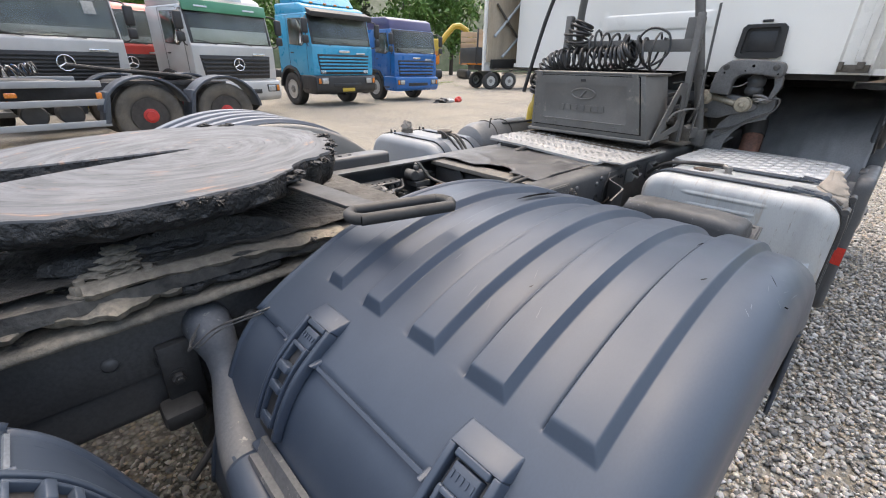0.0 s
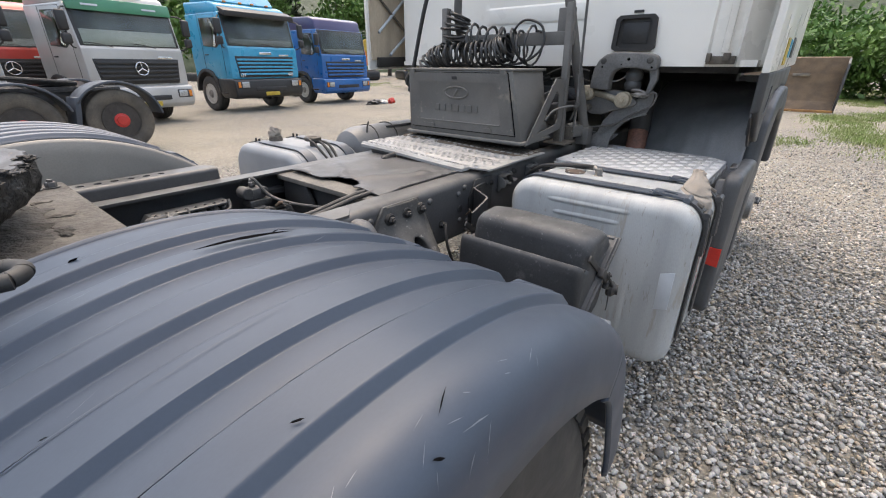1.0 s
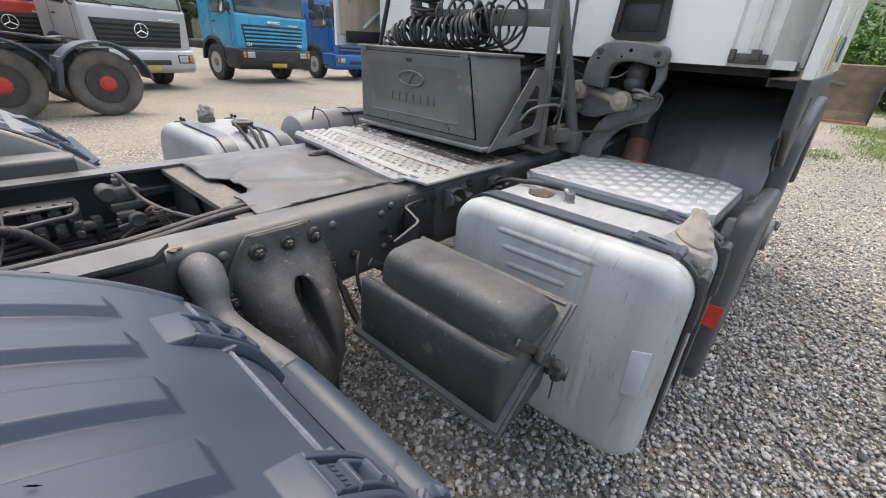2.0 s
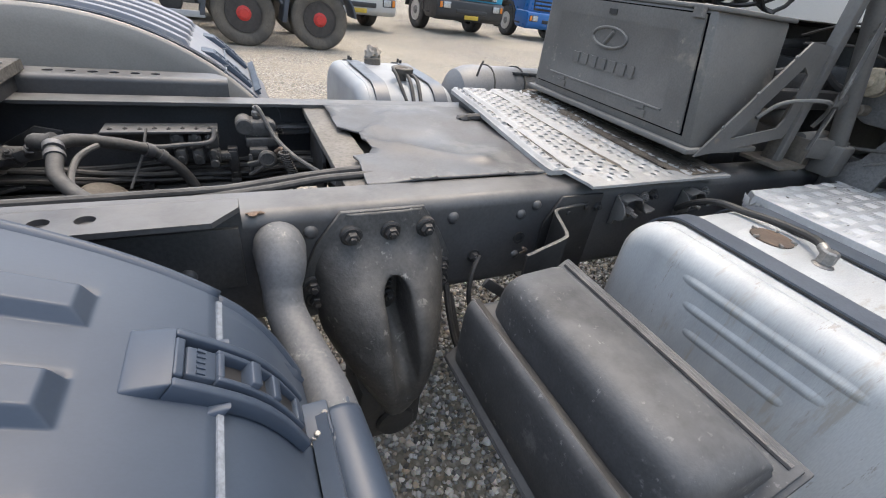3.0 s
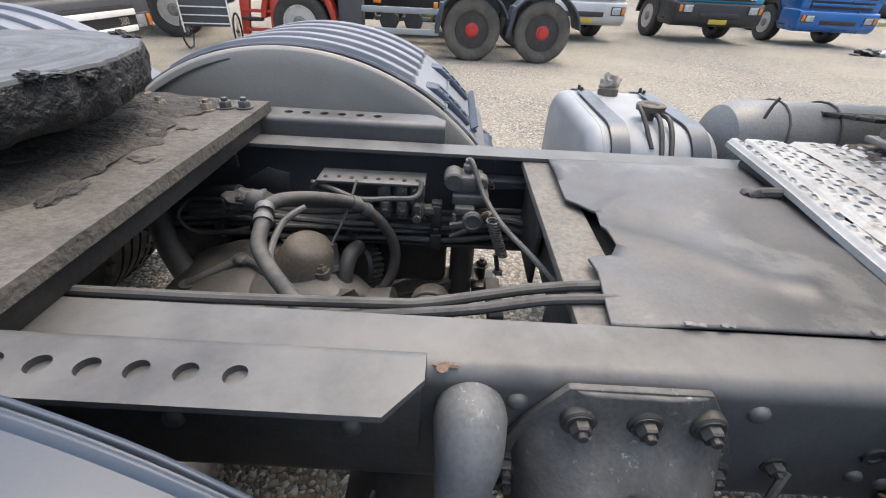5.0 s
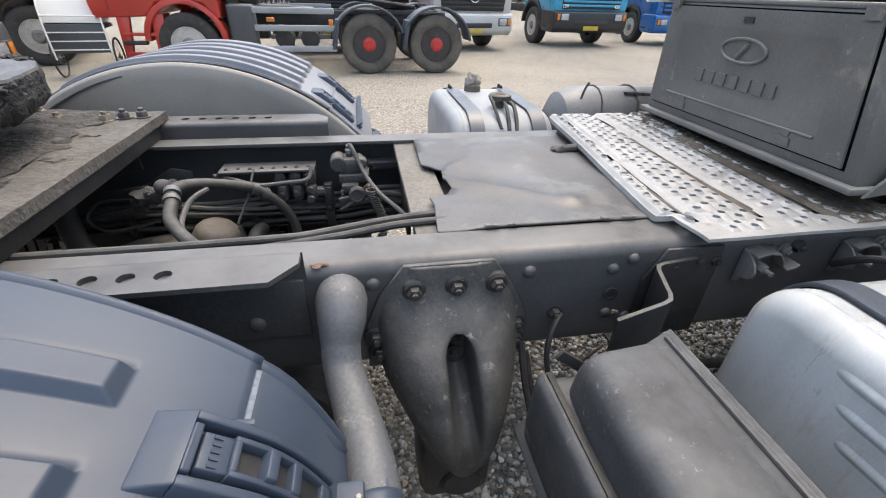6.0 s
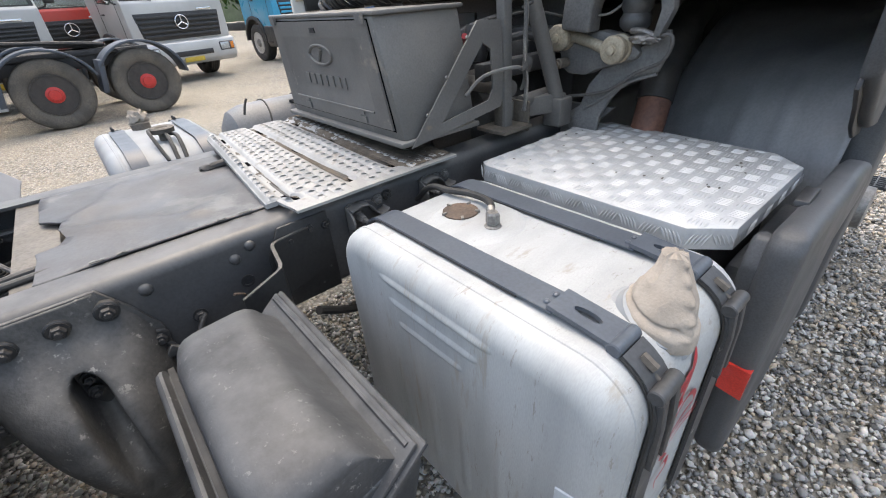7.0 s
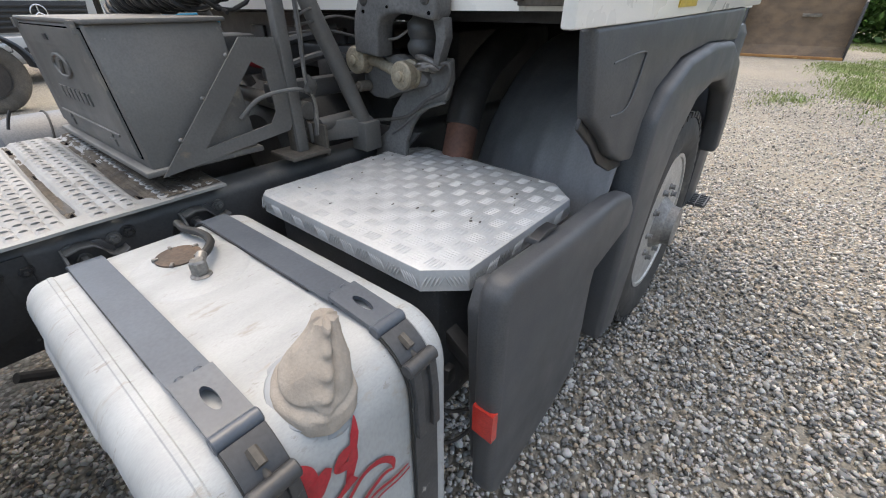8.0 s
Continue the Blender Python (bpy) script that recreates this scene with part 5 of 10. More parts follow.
part("seam_flange", s, plastic_m, abox)
# raised bead beside the lid's rear slope
s = Shape()
s.tube([BX @ Vector((0.158, 0.236, 0.014)), BX @ Vector((0.158, -0.236, 0.014))], 0.0055, 8, 1)
part("bead", s, plastic_m, abox)
s = Shape()
s.box((1.6715, -0.82, 0.9055), (0.011, 0.455, 0.005), 0.001)
for y in (-0.590, -1.051):
    s.box((1.735, y, 0.905), (0.020, 0.007, 0.13), 0.002, Matrix.Rotation(radians(-52), 4, "Y"))
part("strap", s, rubber_m, abox)
s = Shape()
s.box((1.80, -1.062, 0.845), (0.030, 0.022, 0.075), 0.004, Matrix.Rotation(radians(-50), 4, "Y"))
s.lathe([(0.020, -0.010), (0.027, -0.004), (0.027, 0.010), (0.018, 0.020), (0.018, 0.028)], (1.872, -1.068, 0.770), (0.25, -1, 0), 18)
s.box((1.845, -1.066, 0.79), (0.05, 0.018, 0.022), 0.004, Matrix.Rotation(radians(25), 4, "Y"))
s.tube([(1.79, -1.064, 0.86), (1.825, -1.078, 0.825), (1.855, -1.082, 0.79)], 0.005, 8)
s.tube([(1.85, -1.075, 0.77), (1.842, -1.078, 0.72), (1.852, -1.074, 0.695)], 0.002, 6)
s.bolt((1.815, -1.074, 0.845), (0, -1, 0), 0.008, 0.008)
part("clasp", s, chassis_dark_m, abox)

# stepped bracket between rail and box: one leg on the web, a step outwards, one leg on the box
zz = [(2.062, -0.424, 1.000, 0.86), (1.952, -0.433, 0.994, 0.84), (1.940, -0.515, 0.970, 0.84), (1.842, -0.507, 0.927, 0.80)]


def folded(z0, z1, th):
    """Upright sheet steel folded in plan; z0 and z1 give its lower and upper edge."""
    o = Shape()
    line = [zz[0]]
    for p, q, w in zip(zz, zz[1:], zz[2:]):
        for t in (-0.16, -0.08, 0.0, 0.08, 0.16):
            to, pull = (p if t < 0 else w), 0.16 - abs(t)
            e = [q[i] + (to[i] - q[i]) * abs(t) for i in range(4)]
            line.append(tuple(e[i] + (p[i] + w[i] - 2 * q[i]) * pull * 0.22 for i in range(4)))
    line.append(zz[-1])
    v, n = [], len(line)
    for k, q in enumerate(line):
        (ax, ay), (bx, by) = line[max(k - 1, 0)][:2], line[min(k + 1, n - 1)][:2]
        ln = math.hypot(bx - ax, by - ay)
        nx, ny = -(by - ay) / ln * th, (bx - ax) / ln * th
        v += [(q[0] + nx, q[1] + ny, z0(q)), (q[0] - nx, q[1] - ny, z0(q)), (q[0] - nx, q[1] - ny, z1(q)), (q[0] + nx, q[1] + ny, z1(q))]
    fc = [(4 * k + j, 4 * k + (j + 1) % 4, 4 * k + 4 + (j + 1) % 4, 4 * k + 4 + j) for k in range(n - 1) for j in range(4)]
    o.raw(v, fc + [(0, 1, 2, 3), tuple(4 * n - 4 + j for j in (3, 2, 1, 0))])
    return o


zb = part("stepped_bracket", folded(lambda q: q[3], lambda q: q[2] - 0.0035, 0.0036), chassis_dark_m, truck, "folded dark steel bracket with a paler top edge")
part("bare_edge", folded(lambda q: q[2] - 0.0034, lambda q: q[2], 0.0042), cast_m, zb)
s = Shape()
s.box((1.90, -0.475, 0.83), (0.06, 0.06, 0.006), 0.001)
part("box_bracket", s, chassis_dark_m, zb)
for x in (1.88, 1.915):
    s = Shape()
    s.bolt((x, -0.48, 0.833), (0, 0, 1), 0.010, 0.010)
    part("bolt", s, zinc_m, zb)
s = Shape()
s.tube([(1.77, -0.428, 0.885), (1.745, -0.45, 0.86), (1.735, -0.47, 0.80), (1.76, -0.49, 0.72), (1.84, -0.5, 0.66)], 0.006, 8)
part("cable", s, rubber_m, truck)
s = Shape()
s.tube([(1.69, -0.43, 0.82), (1.70, -0.5, 0.70), (1.74, -0.6, 0.60), (1.80, -0.7, 0.56)], 0.008, 8)
part("cable", s, rubber_m, truck)
s = Shape()
s.tube([(1.70, -0.44, 0.80), (1.72, -0.52, 0.66), (1.77, -0.6, 0.57), (1.85, -0.72, 0.52)], 0.006, 8)
part("cable", s, rubber_m, truck)
s = Shape()
s.tube([(2.0, -0.5, 0.80), (2.15, -0.45, 0.70), (2.4, -0.44, 0.66)], 0.012, 8)
part("cable", s, rubber_m, truck)
s = Shape()
s.tube([(1.86, -0.46, 0.90), (1.85, -0.49, 0.93), (1.83, -0.5, 0.945)], 0.003, 6)
part("bent_wire", s, rust_m, truck)
s = Shape()
s.tube([(1.78, -0.5, 0.80), (1.80, -0.52, 0.86), (1.81, -0.53, 0.89)], 0.003, 6)
part("bent_wire", s, rust_m, truck)
# little chamber beneath the rail
for x in (1.22, 0.20):
    s = Shape()
    s.cyl((x, -0.44, 0.68), (x, -0.30, 0.68), 0.075, 20, bev=0.01)
    s.tube([(x - 0.02, -0.42, 0.76), (x - 0.05, -0.5, 0.74), (x - 0.12, -0.52, 0.68)], 0.008, 8)
    part("brake_chamber", s, chassis_dark_m, truck)
s = Shape()
s.box((0.125, -0.435, 0.875), (0.07, 0.025, 0.17), 0.005)
s.box((0.105, -0.465, 0.815), (0.075, 0.07, 0.04), 0.012)
s.bolt((0.115, -0.448, 0.885), (0, -1, 0), 0.013, 0.014)
part("stop_bracket", s, chassis_dark_m, truck)


# ---- fuel tanks ----
def tank(flip):
    yy = (lambda y: far(y)) if flip else (lambda y: y)
    x0, x1, ya, yb, z0, z1, r = 2.072, 2.522, -0.532, -1.262, 0.375, 1.037, 0.095
    if flip:
        x0, x1, r = 1.73, 2.16, 0.15

    def outline(d, lift=0.0):
        pts = []
        for cy, cz, a0 in ((ya - r, z1 - r, 0), (yb + r, z1 - r, 90), (yb + r, z0 + r, 180), (ya - r, z0 + r, 270)):
            for a in steps(a0, a0 + 90, 8):
                k = r - d + lift
                pts.append((cy + k * math.cos(radians(a)), cz + k * math.sin(radians(a))))
        return pts

    s = Shape()
    prof = [(0.0, 0.050), (0.0012, 0.040), (0.005, 0.029), (0.011, 0.019), (0.020, 0.010), (0.030, 0.0045), (0.041, 0.0018), (0.045, 0.0018), (0.047, 0.0), (0.054, 0.0), (0.056, 0.002)]
    L = x1 - x0
    prof = prof + [(L - a, d) for a, d in reversed(prof)]
    loops = [[(x0 + a, yy(p), q) for p, q in outline(d)] for a, d in prof]
    n = len(loops[0])
    s.raw([p for lp in loops for p in lp], [(i * n + k, i * n + (k + 1) % n, (i + 1) * n + (k + 1) % n, (i + 1) * n + k) for i in range(len(loops) - 1) for k in range(n)]
          + [tuple(range(n)), tuple(range((len(loops) - 1) * n, len(loops) * n))])
    body = part("fuel_tank", s, tank_m if not flip else tank_top_m, truck, "brushed aluminium fuel tank with rounded edges and two dark straps" if not flip else "white fuel tank with two grey straps", 34)
    if not flip:
        # pressed ridges in the end plate
        for y0, za, y1, zb, hw, dep in [(-0.700, 0.978, -1.055, 0.980, 0.015, 0.006), (-0.728, 0.928, -1.018, 0.934, 0.015, 0.006), (-0.756, 0.876, -0.976, 0.884, 0.015, 0.0055)] + [(q, 0.78, q, 0.47, 0.024, 0.0045) for q in (-0.76, -0.86, -0.96, -1.06)]:
            s = Shape()
            pts = []
            up = abs(za - zb) > 0.05
            for u in steps(0, 1, 28):
                w = smooth01(0.0, 0.14, u) * smooth01(1.0, 0.86, u)
                for v in steps(-1, 1, 8):
                    lift = dep * w * math.cos(v * math.pi / 2) ** 2
                    pts.append((x0 + 0.0012 - lift, y0 + (y1 - y0) * u + (v * hw if up else 0), za + (zb - za) * u + (0 if up else v * hw)))
            s.raw(pts, [(i * 9 + j, i * 9 + j + 1, i * 9 + j + 10, i * 9 + j + 9) for i in range(28) for j in range(8)])
            part("pressed_ridge", s, tank_m, body, "", 60)
        s = Shape()
        s.lathe([(0.115, -0.002), (0.10, 0.003), (0.085, 0.0055), (0.02, 0.006)], (2.307, -0.775, z1 - 0.002), (0, 0, 1), 40)
        part("sender_boss", s, tank_m, body)
    sx = (2.181, 2.432) if not flip else (1.83, 2.085)

    def band(cx, half, pts, lift, name, material, under=body, th=0.004):
        s = Shape()
        v = []
        for i, (p, q) in enumerate(pts):
            a, b = pts[max(i - 1, 0)], pts[min(i + 1, len(pts) - 1)]
            ny, nz = (b[1] - a[1]), -(b[0] - a[0])
            d = math.hypot(ny, nz) or 1
            ny, nz = ny / d, nz / d
            if (p - (ya + yb) / 2) * ny + (q - (z0 + z1) / 2) * nz < 0:
                ny, nz = -ny, -nz
            for h, up in ((-half, lift), (-half, lift + th), (half, lift + th), (half, lift)):
                v.append((cx + h, yy(p + ny * up), q + nz * up))
        f = [(4 * i + k, 4 * i + (k + 1) % 4, 4 * i + 4 + (k + 1) % 4, 4 * i + 4 + k) for i in range(len(pts) - 1) for k in range(4)]
        f += [(0, 1, 2, 3), tuple(4 * (len(pts) - 1) + k for k in (3, 2, 1, 0))]
        s.raw(v, f)
        return part(name, s, material, under)

    corner_in = [(ya - r + r * math.cos(radians(a)), z1 - r + r * math.sin(radians(a))) for a in steps(10, 90, 8)]
    corner_out = [(yb + r + r * math.cos(radians(a)), z1 - r + r * math.sin(radians(a))) for a in steps(90, 180, 8)]
    for cx in sx:
        band(cx, 0.030, corner_in + [(-0.8, z1), (-1.02, z1)], 0.001, "strap_backing", rubber_m)
        b = band(cx, 0.029, corner_in + [(-0.8, z1), (-1.0, z1), (-1.09, z1)], 0.005, "strap", strap_m)
        band(cx, 0.030, corner_out[2:] + [(yb, 0.8), (yb, 0.6), (yb, 0.5)], 0.001, "strap_backing", rubber_m)
        band(cx, 0.028, corner_out[2:] + [(yb, 0.8), (yb, 0.6), (yb, 0.48)], 0.005, "side_strap", strap_chip_m)
        if flip:
            continue
        # slotted eye ends, pins and clamping bolt at the corner
        s = Shape()
        m = Matrix.Translation((cx, -1.140, z1 + 0.006)) @ Matrix.Rotation(radians(5), 4, "X")
        tmp = Shape()
        holed(tmp, -0.029, 0.029, -0.048, 0.06, 0.0, 0.005, 0.0085, 0.024, lambda x, y: 0.008, 0.008, 20)
        edge = [(-0.029, -0.048), (0.029, -0.048), (0.029, 0.06), (-0.029, 0.06)]
        tmp.raw([(x, y, 0.008) for x, y in edge] + [(x, y, 0.0) for x, y in edge], [(i, (i + 1) % 4, 4 + (i + 1) % 4, 4 + i) for i in range(4)])
        bmesh.ops.transform(tmp.bm, matrix=m, verts=tmp.bm.verts)
        s.join(tmp.bm)
        s.cyl((cx - 0.031, -1.194, z1 + 0.001), (cx + 0.031, -1.194, z1 + 0.001), 0.012, 16, bev=0.002)
        for dx in (-0.012, 0.012):
            for dy in (-1.07, -1.085):
                s.rivet((cx + dx, dy, z1 + 0.010), (0, 0, 1), 0.006)
        part("strap_eye", s, strap_m, body)
        s = Shape()
        s.prism([(-1.258, 1.008), (-1.272, 0.998), (-1.278, 0.94), (-1.280, 0.85), (-1.268, 0.85), (-1.266, 0.94), (-1.256, 0.985)], "yz", cx - 0.026, cx - 0.010, 0.001)
        s.prism([(-1.258, 1.008), (-1.272, 0.998), (-1.278, 0.94), (-1.280, 0.85), (-1.268, 0.85), (-1.266, 0.94), (-1.256, 0.985)], "yz", cx + 0.010, cx + 0.026, 0.001)
        s.cyl((cx - 0.031, -1.262, 0.998), (cx + 0.031, -1.262, 0.998), 0.0125, 16, bev=0.002)
        part("strap_eye", s, strap_chip_m, body)
        s = Shape()
        s.cyl((cx, -1.180, z1 + 0.006), (cx, -1.272, 0.990), 0.005, 12)
        s.cyl((cx, -1.222, z1 - 0.008), (cx, -1.244, z1 - 0.019), 0.008, 6)
        part("clamp_bolt", s, brown_m, body, "brown clamp bolt")
    return body


ftank_near = tank(False)
ftank_far = tank(True)
# fittings on the near tank
s = Shape()
s.lathe([(0.042, 0), (0.042, 0.004), (0.036, 0.005), (0.02, 0.005)], (2.307, -0.722, 1.040), (0, 0, 1), 32)
part("sender_plate", s, rust_m, ftank_near, "rust-brown round sender plate")
for k in range(5):
    a = 2 * math.pi * k / 5 + 0.3
    s = Shape()
    s.box((2.307 + 0.04 * math.cos(a), -0.722 + 0.04 * math.sin(a), 1.045), (0.012, 0.006, 0.006), 0.001, Matrix.Rotation(a, 4, "Z"))
    part("clamp_tab", s, zinc_m, ftank_near)
s = Shape()
s.lathe([(0.02, 0), (0.019, 0.006), (0.012, 0.010), (0.012, 0.02)], (2.306, -0.825, 1.036), (0, 0, 1), 20)
s.lathe([(0.0155, 0.012), (0.0155, 0.034), (0.012, 0.038)], (2.306, -0.825, 1.036), (0, 0, 1), 6)
s.cyl((2.306, -0.825, 1.060), (2.325, -0.80, 1.068), 0.010, 12)
part("hose_elbow", s, zinc_m, ftank_near)
s = Shape()
s.tube([(2.32, -0.805, 1.066), (2.343, -0.785, 1.066), (2.366, -0.74, 1.060), (2.372, -0.68, 1.054), (2.362, -0.62, 1.048), (2.372, -0.55, 1.036), (2.385, -0.49, 1.005), (2.39, -0.44, 0.96)], 0.0085, 10)
part("fuel_hose", s, rubber_m, ftank_near)
s = Shape()
s.lathe([(0.074, -0.014), (0.070, -0.004), (0.064, 0.0), (0.062, 0.006), (0.060, 0.016), (0.05, 0.02)], (2.283, -1.192, 1.012), (0.0, -0.45, 1), 40)
part("filler_neck", s, tank_top_m, ftank_near, "white-rimmed filler neck")
# metal label on the end plate, with unreadable lines
s = Shape()
s.prism([(-1.179, 0.784), (-1.225, 0.80), (-1.227, 0.652), (-1.181, 0.638)], "yz", 2.0735, 2.0685, 0.001)
lab = part("label_plate", s, label_m, ftank_near, "pale metal label")
# red flourish on the outer side
layer = [0]


def ribbon(pts, widths, n=8):
    """A painted stroke on the tank's outer side, following its rounded shoulder."""
    layer[0] += 1
    s = Shape()
    line, w = curve([(x, 0, z) for x, z in pts], n, False, widths)
    v = []
    for i, p in enumerate(line):
        a, b = line[max(i - 1, 0)], line[min(i + 1, len(line) - 1)]
        t = (b - a).normalized()
        for sg in (-1, 1):
            x, z = p.x + 0.009 - sg * t.z * w[i] * 1.2, p.z + sg * t.x * w[i] * 1.2
            v.append((x, -1.1680 - math.sqrt(0.095 ** 2 - max(0.0, z - 0.942) ** 2) - 0.0003 * layer[0], z))
    s.raw(v, [(2 * i, 2 * i + 1, 2 * i + 3, 2 * i + 2) for i in range(len(line) - 1)])
    part("painted_stroke", s, red_m, ftank_near, "red painted scroll stroke")


ribbon([(2.297, 0.988), (2.288, 0.966), (2.281, 0.945), (2.276, 0.92), (2.264, 0.884)], [0.0005, 0.006, 0.0055, 0.008, 0.005])
ribbon([(2.280, 0.952), (2.264, 0.946), (2.257, 0.931), (2.269, 0.917)], [0.002, 0.009, 0.010, 0.003])
ribbon([(2.198, 0.983), (2.207, 0.965), (2.206, 0.93), (2.195, 0.90)], [0.004, 0.012, 0.014, 0.003])
ribbon([(2.239, 0.950), (2.229, 0.940), (2.214, 0.918), (2.197, 0.898)], [0.005, 0.011, 0.011, 0.002])
ribbon([(2.274, 0.888), (2.25, 0.876), (2.225, 0.868), (2.205, 0.856)], [0.010, 0.005, 0.004, 0.001])
ribbon([(2.213, 0.852), (2.25, 0.846), (2.288, 0.872), (2.322, 0.867), (2.346, 0.840), (2.347, 0.815)], [0.001, 0.0035, 0.004, 0.005, 0.005, 0.001])
ribbon([(2.246, 0.790), (2.285, 0.815), (2.325, 0.828), (2.347, 0.818)], [0.002, 0.004, 0.004, 0.001])
ribbon([(2.240, 0.782), (2.30, 0.803), (2.345, 0.793), (2.380, 0.792)], [0.001, 0.003, 0.003, 0.002])
ribbon([(2.262, 0.768), (2.31, 0.786), (2.355, 0.778), (2.383, 0.780)], [0.001, 0.0025, 0.0025, 0.002])
ribbon([(2.262, 0.790), (2.252, 0.760), (2.282, 0.735)], [0.001, 0.009, 0.001])
ribbon([(2.266, 0.712), (2.290, 0.713), (2.298, 0.682), (2.278, 0.674), (2.262, 0.672), (2.272, 0.633)], [0.001, 0.007, 0.004, 0.006, 0.003, 0.001])
ribbon([(2.212, 0.668), (2.234, 0.634), (2.242, 0.586)], [0.002, 0.007, 0.002])

# rag stuffed into the filler
s = Shape()


def rag(v, a):
    """A cotton bag drawn over the cap: loose collar, leaning cone, a gathered seam down its front."""
    ca, sa = math.cos(a), math.sin(a)
    wave = noise.noise((ca * 1.3, sa * 1.3, v * 1.8))
    fold = 1 - 2.2 * abs(noise.noise((ca * 1.7 + 5, sa * 1.7, v * 2.6)))
    fine = noise.noise((ca * 5.0, sa * 5.0, v * 8.0 + 3))
    r = 0.056 - 0.006 * smooth01(0.16, 0.30, v) - 0.032 * smooth01(0.15, 1.0, v) * (0.6 + 0.4 * v)
    r *= 1 + 0.10 * wave + 0.06 * fold * smooth01(0.15, 0.5, v) + 0.025 * fine
    r -= 0.005 * math.exp(-((v - 0.24 - 0.05 * wave) / 0.03) ** 2)
    # the gathered seam, with little tucks across it
    d = math.atan2(math.sin(a + 2.0), math.cos(a + 2.0))
    r += (0.008 + 0.0035 * math.sin(v * 34)) * math.exp(-(d / 0.26) ** 2) * smooth01(0.12, 0.3, v)
    r -= 0.007 * math.exp(-((d - 0.33) / 0.12) ** 2) * smooth01(0.2, 0.4, v) + 0.006 * math.exp(-((d + 0.40) / 0.10) ** 2 - ((v - 0.25) / 0.08) ** 2)
    h = 0.100 * v - 0.004 * v * v * (1 - fold)
    return (2.283 + r * ca + 0.046 * v ** 1.3, -1.202 + r * sa + 0.018 * v * v, 1.014 + h + 0.35 * r * sa * (1 - v) ** 0.7)


s.sheet(lambda v, a: rag(v, a), steps(0.0, 1.0, 56), [2 * math.pi * k / 72 for k in range(72)], wrap=True)
tip = [rag(1.0, 2 * math.pi * k / 72) for k in range(72)]
mid = [sum(p[i] for p in tip) / 72 for i in range(3)]
low = [(mid[0] + (p[0] - mid[0]) * 0.5, mid[1] + (p[1] - mid[1]) * 0.5, p[2] + 0.003) for p in tip]
s.raw(tip + low + [(mid[0], mid[1], mid[2] + 0.004)], [(k, (k + 1) % 72, 72 + (k + 1) % 72, 72 + k) for k in range(72)] + [(72 + k, 72 + (k + 1) % 72, 144) for k in range(72)])
single("cloth_rag", s, cloth_m, "beige cotton rag stuffed over the fuel filler neck", "rag", angle=70)

# tank brackets on the rail: a wavy cheek, a back plate and a tongue that dips to the strap
for x in (2.218, 2.470):
    s = Shape()
    s.prism([(x - 0.052, 0.922), (x - 0.052, 1.004), (x - 0.040, 1.012), (x + 0.024, 1.006), (x + 0.044, 0.98), (x + 0.044, 0.935)], "xz", -0.4215, -0.415, 0.002)
    br = part("tank_bracket", s, chassis_m, truck, "pressed grey steel bracket for the tank strap")
    s = Shape()
    wave = [(-0.418, 1.006), (-0.430, 1.003), (-0.443, 0.996), (-0.455, 0.984), (-0.461, 0.970), (-0.460, 0.957), (-0.450, 0.949), (-0.434, 0.944), (-0.430, 0.930), (-0.418, 0.925)]
    s.prism(wave, "yz", x - 0.054, x - 0.048, 0.001)
    part("cheek", s, stand_m, br, "", 40)
    s = Shape()
    tongue = [(x - 0.050, 1.004), (x - 0.020, 1.012), (x + 0.004, 1.008), (x + 0.018, 0.993), (x + 0.027, 0.976), (x + 0.040, 0.966), (x + 0.058, 0.968), (x + 0.068, 0.975)]
    s.prism(tongue + [(px_, pz - 0.0055) for px_, pz in tongue[::-1]], "xz", -0.452, -0.4155, 0.001)
    part("tongue", s, stand_m, br, "", 40)
    for p, n_out in (((x - 0.018, -0.4215, 0.968), 0.032), ((x + 0.050, -0.416, 0.994), 0.012)):
        s = Shape()
        s.bolt(p, (0, -1, 0), 0.012, n_out)
        part("bolt", s, stand_m, br)
# far tank: sender with hoses, rag on its filler
s = Shape()
s.lathe([(0.02, -0.02), (0.02, 0.03), (0.046, 0.032), (0.048, 0.05), (0.04, 0.054), (0.026, 0.052), (0.02, 0.046)], (1.965, 0.72, 1.035), (0, 0, 1), 24)
part("sender_cap", s, brown_m, ftank_far)
s = Shape()
s.tube([(1.965, 0.70, 1.06), (1.968, 0.65, 1.062), (1.965, 0.59, 1.03), (1.96, 0.53, 0.97)], 0.008, 8)
part("fuel_hose", s, rubber_m, ftank_far)
s = Shape()
s.tube([(1.985, 0.70, 1.06), (2.0, 0.65, 1.06), (1.998, 0.59, 1.03), (1.99, 0.53, 0.97)], 0.008, 8)
part("fuel_hose", s, rubber_m, ftank_far)
s = Shape()
s.tube([(1.945, 0.74, 1.07), (1.915, 0.70, 1.085), (1.915, 0.63, 1.06), (1.93, 0.55, 0.99)], 0.007, 8)
part("fuel_hose", s, rubber_m, ftank_far)
for cx in (1.83, 2.085):
    for dy in (0.0, 0.04):
        s = Shape()
        s.box((cx - 0.01, 1.1 - dy, 1.045), (0.012, 0.008, 0.03), 0.002)
        part("strap_hook", s, chassis_dark_m, ftank_far)
s = Shape()
s.lathe([(0.04, 0), (0.04, 0.035), (0.034, 0.04)], (1.93, 1.06, 1.02), (0, 0.2, 1), 20)
part("filler_cap", s, brown_m, ftank_far)
s = Shape()
s.lump((1.93, 1.07, 1.083), (0.036, 0.032, 0.036), 0.6, 3, 8.1, 14)
single("cloth_rag", s, cloth_m, "pale cotton rag tied over the far filler cap", "rag", angle=70)


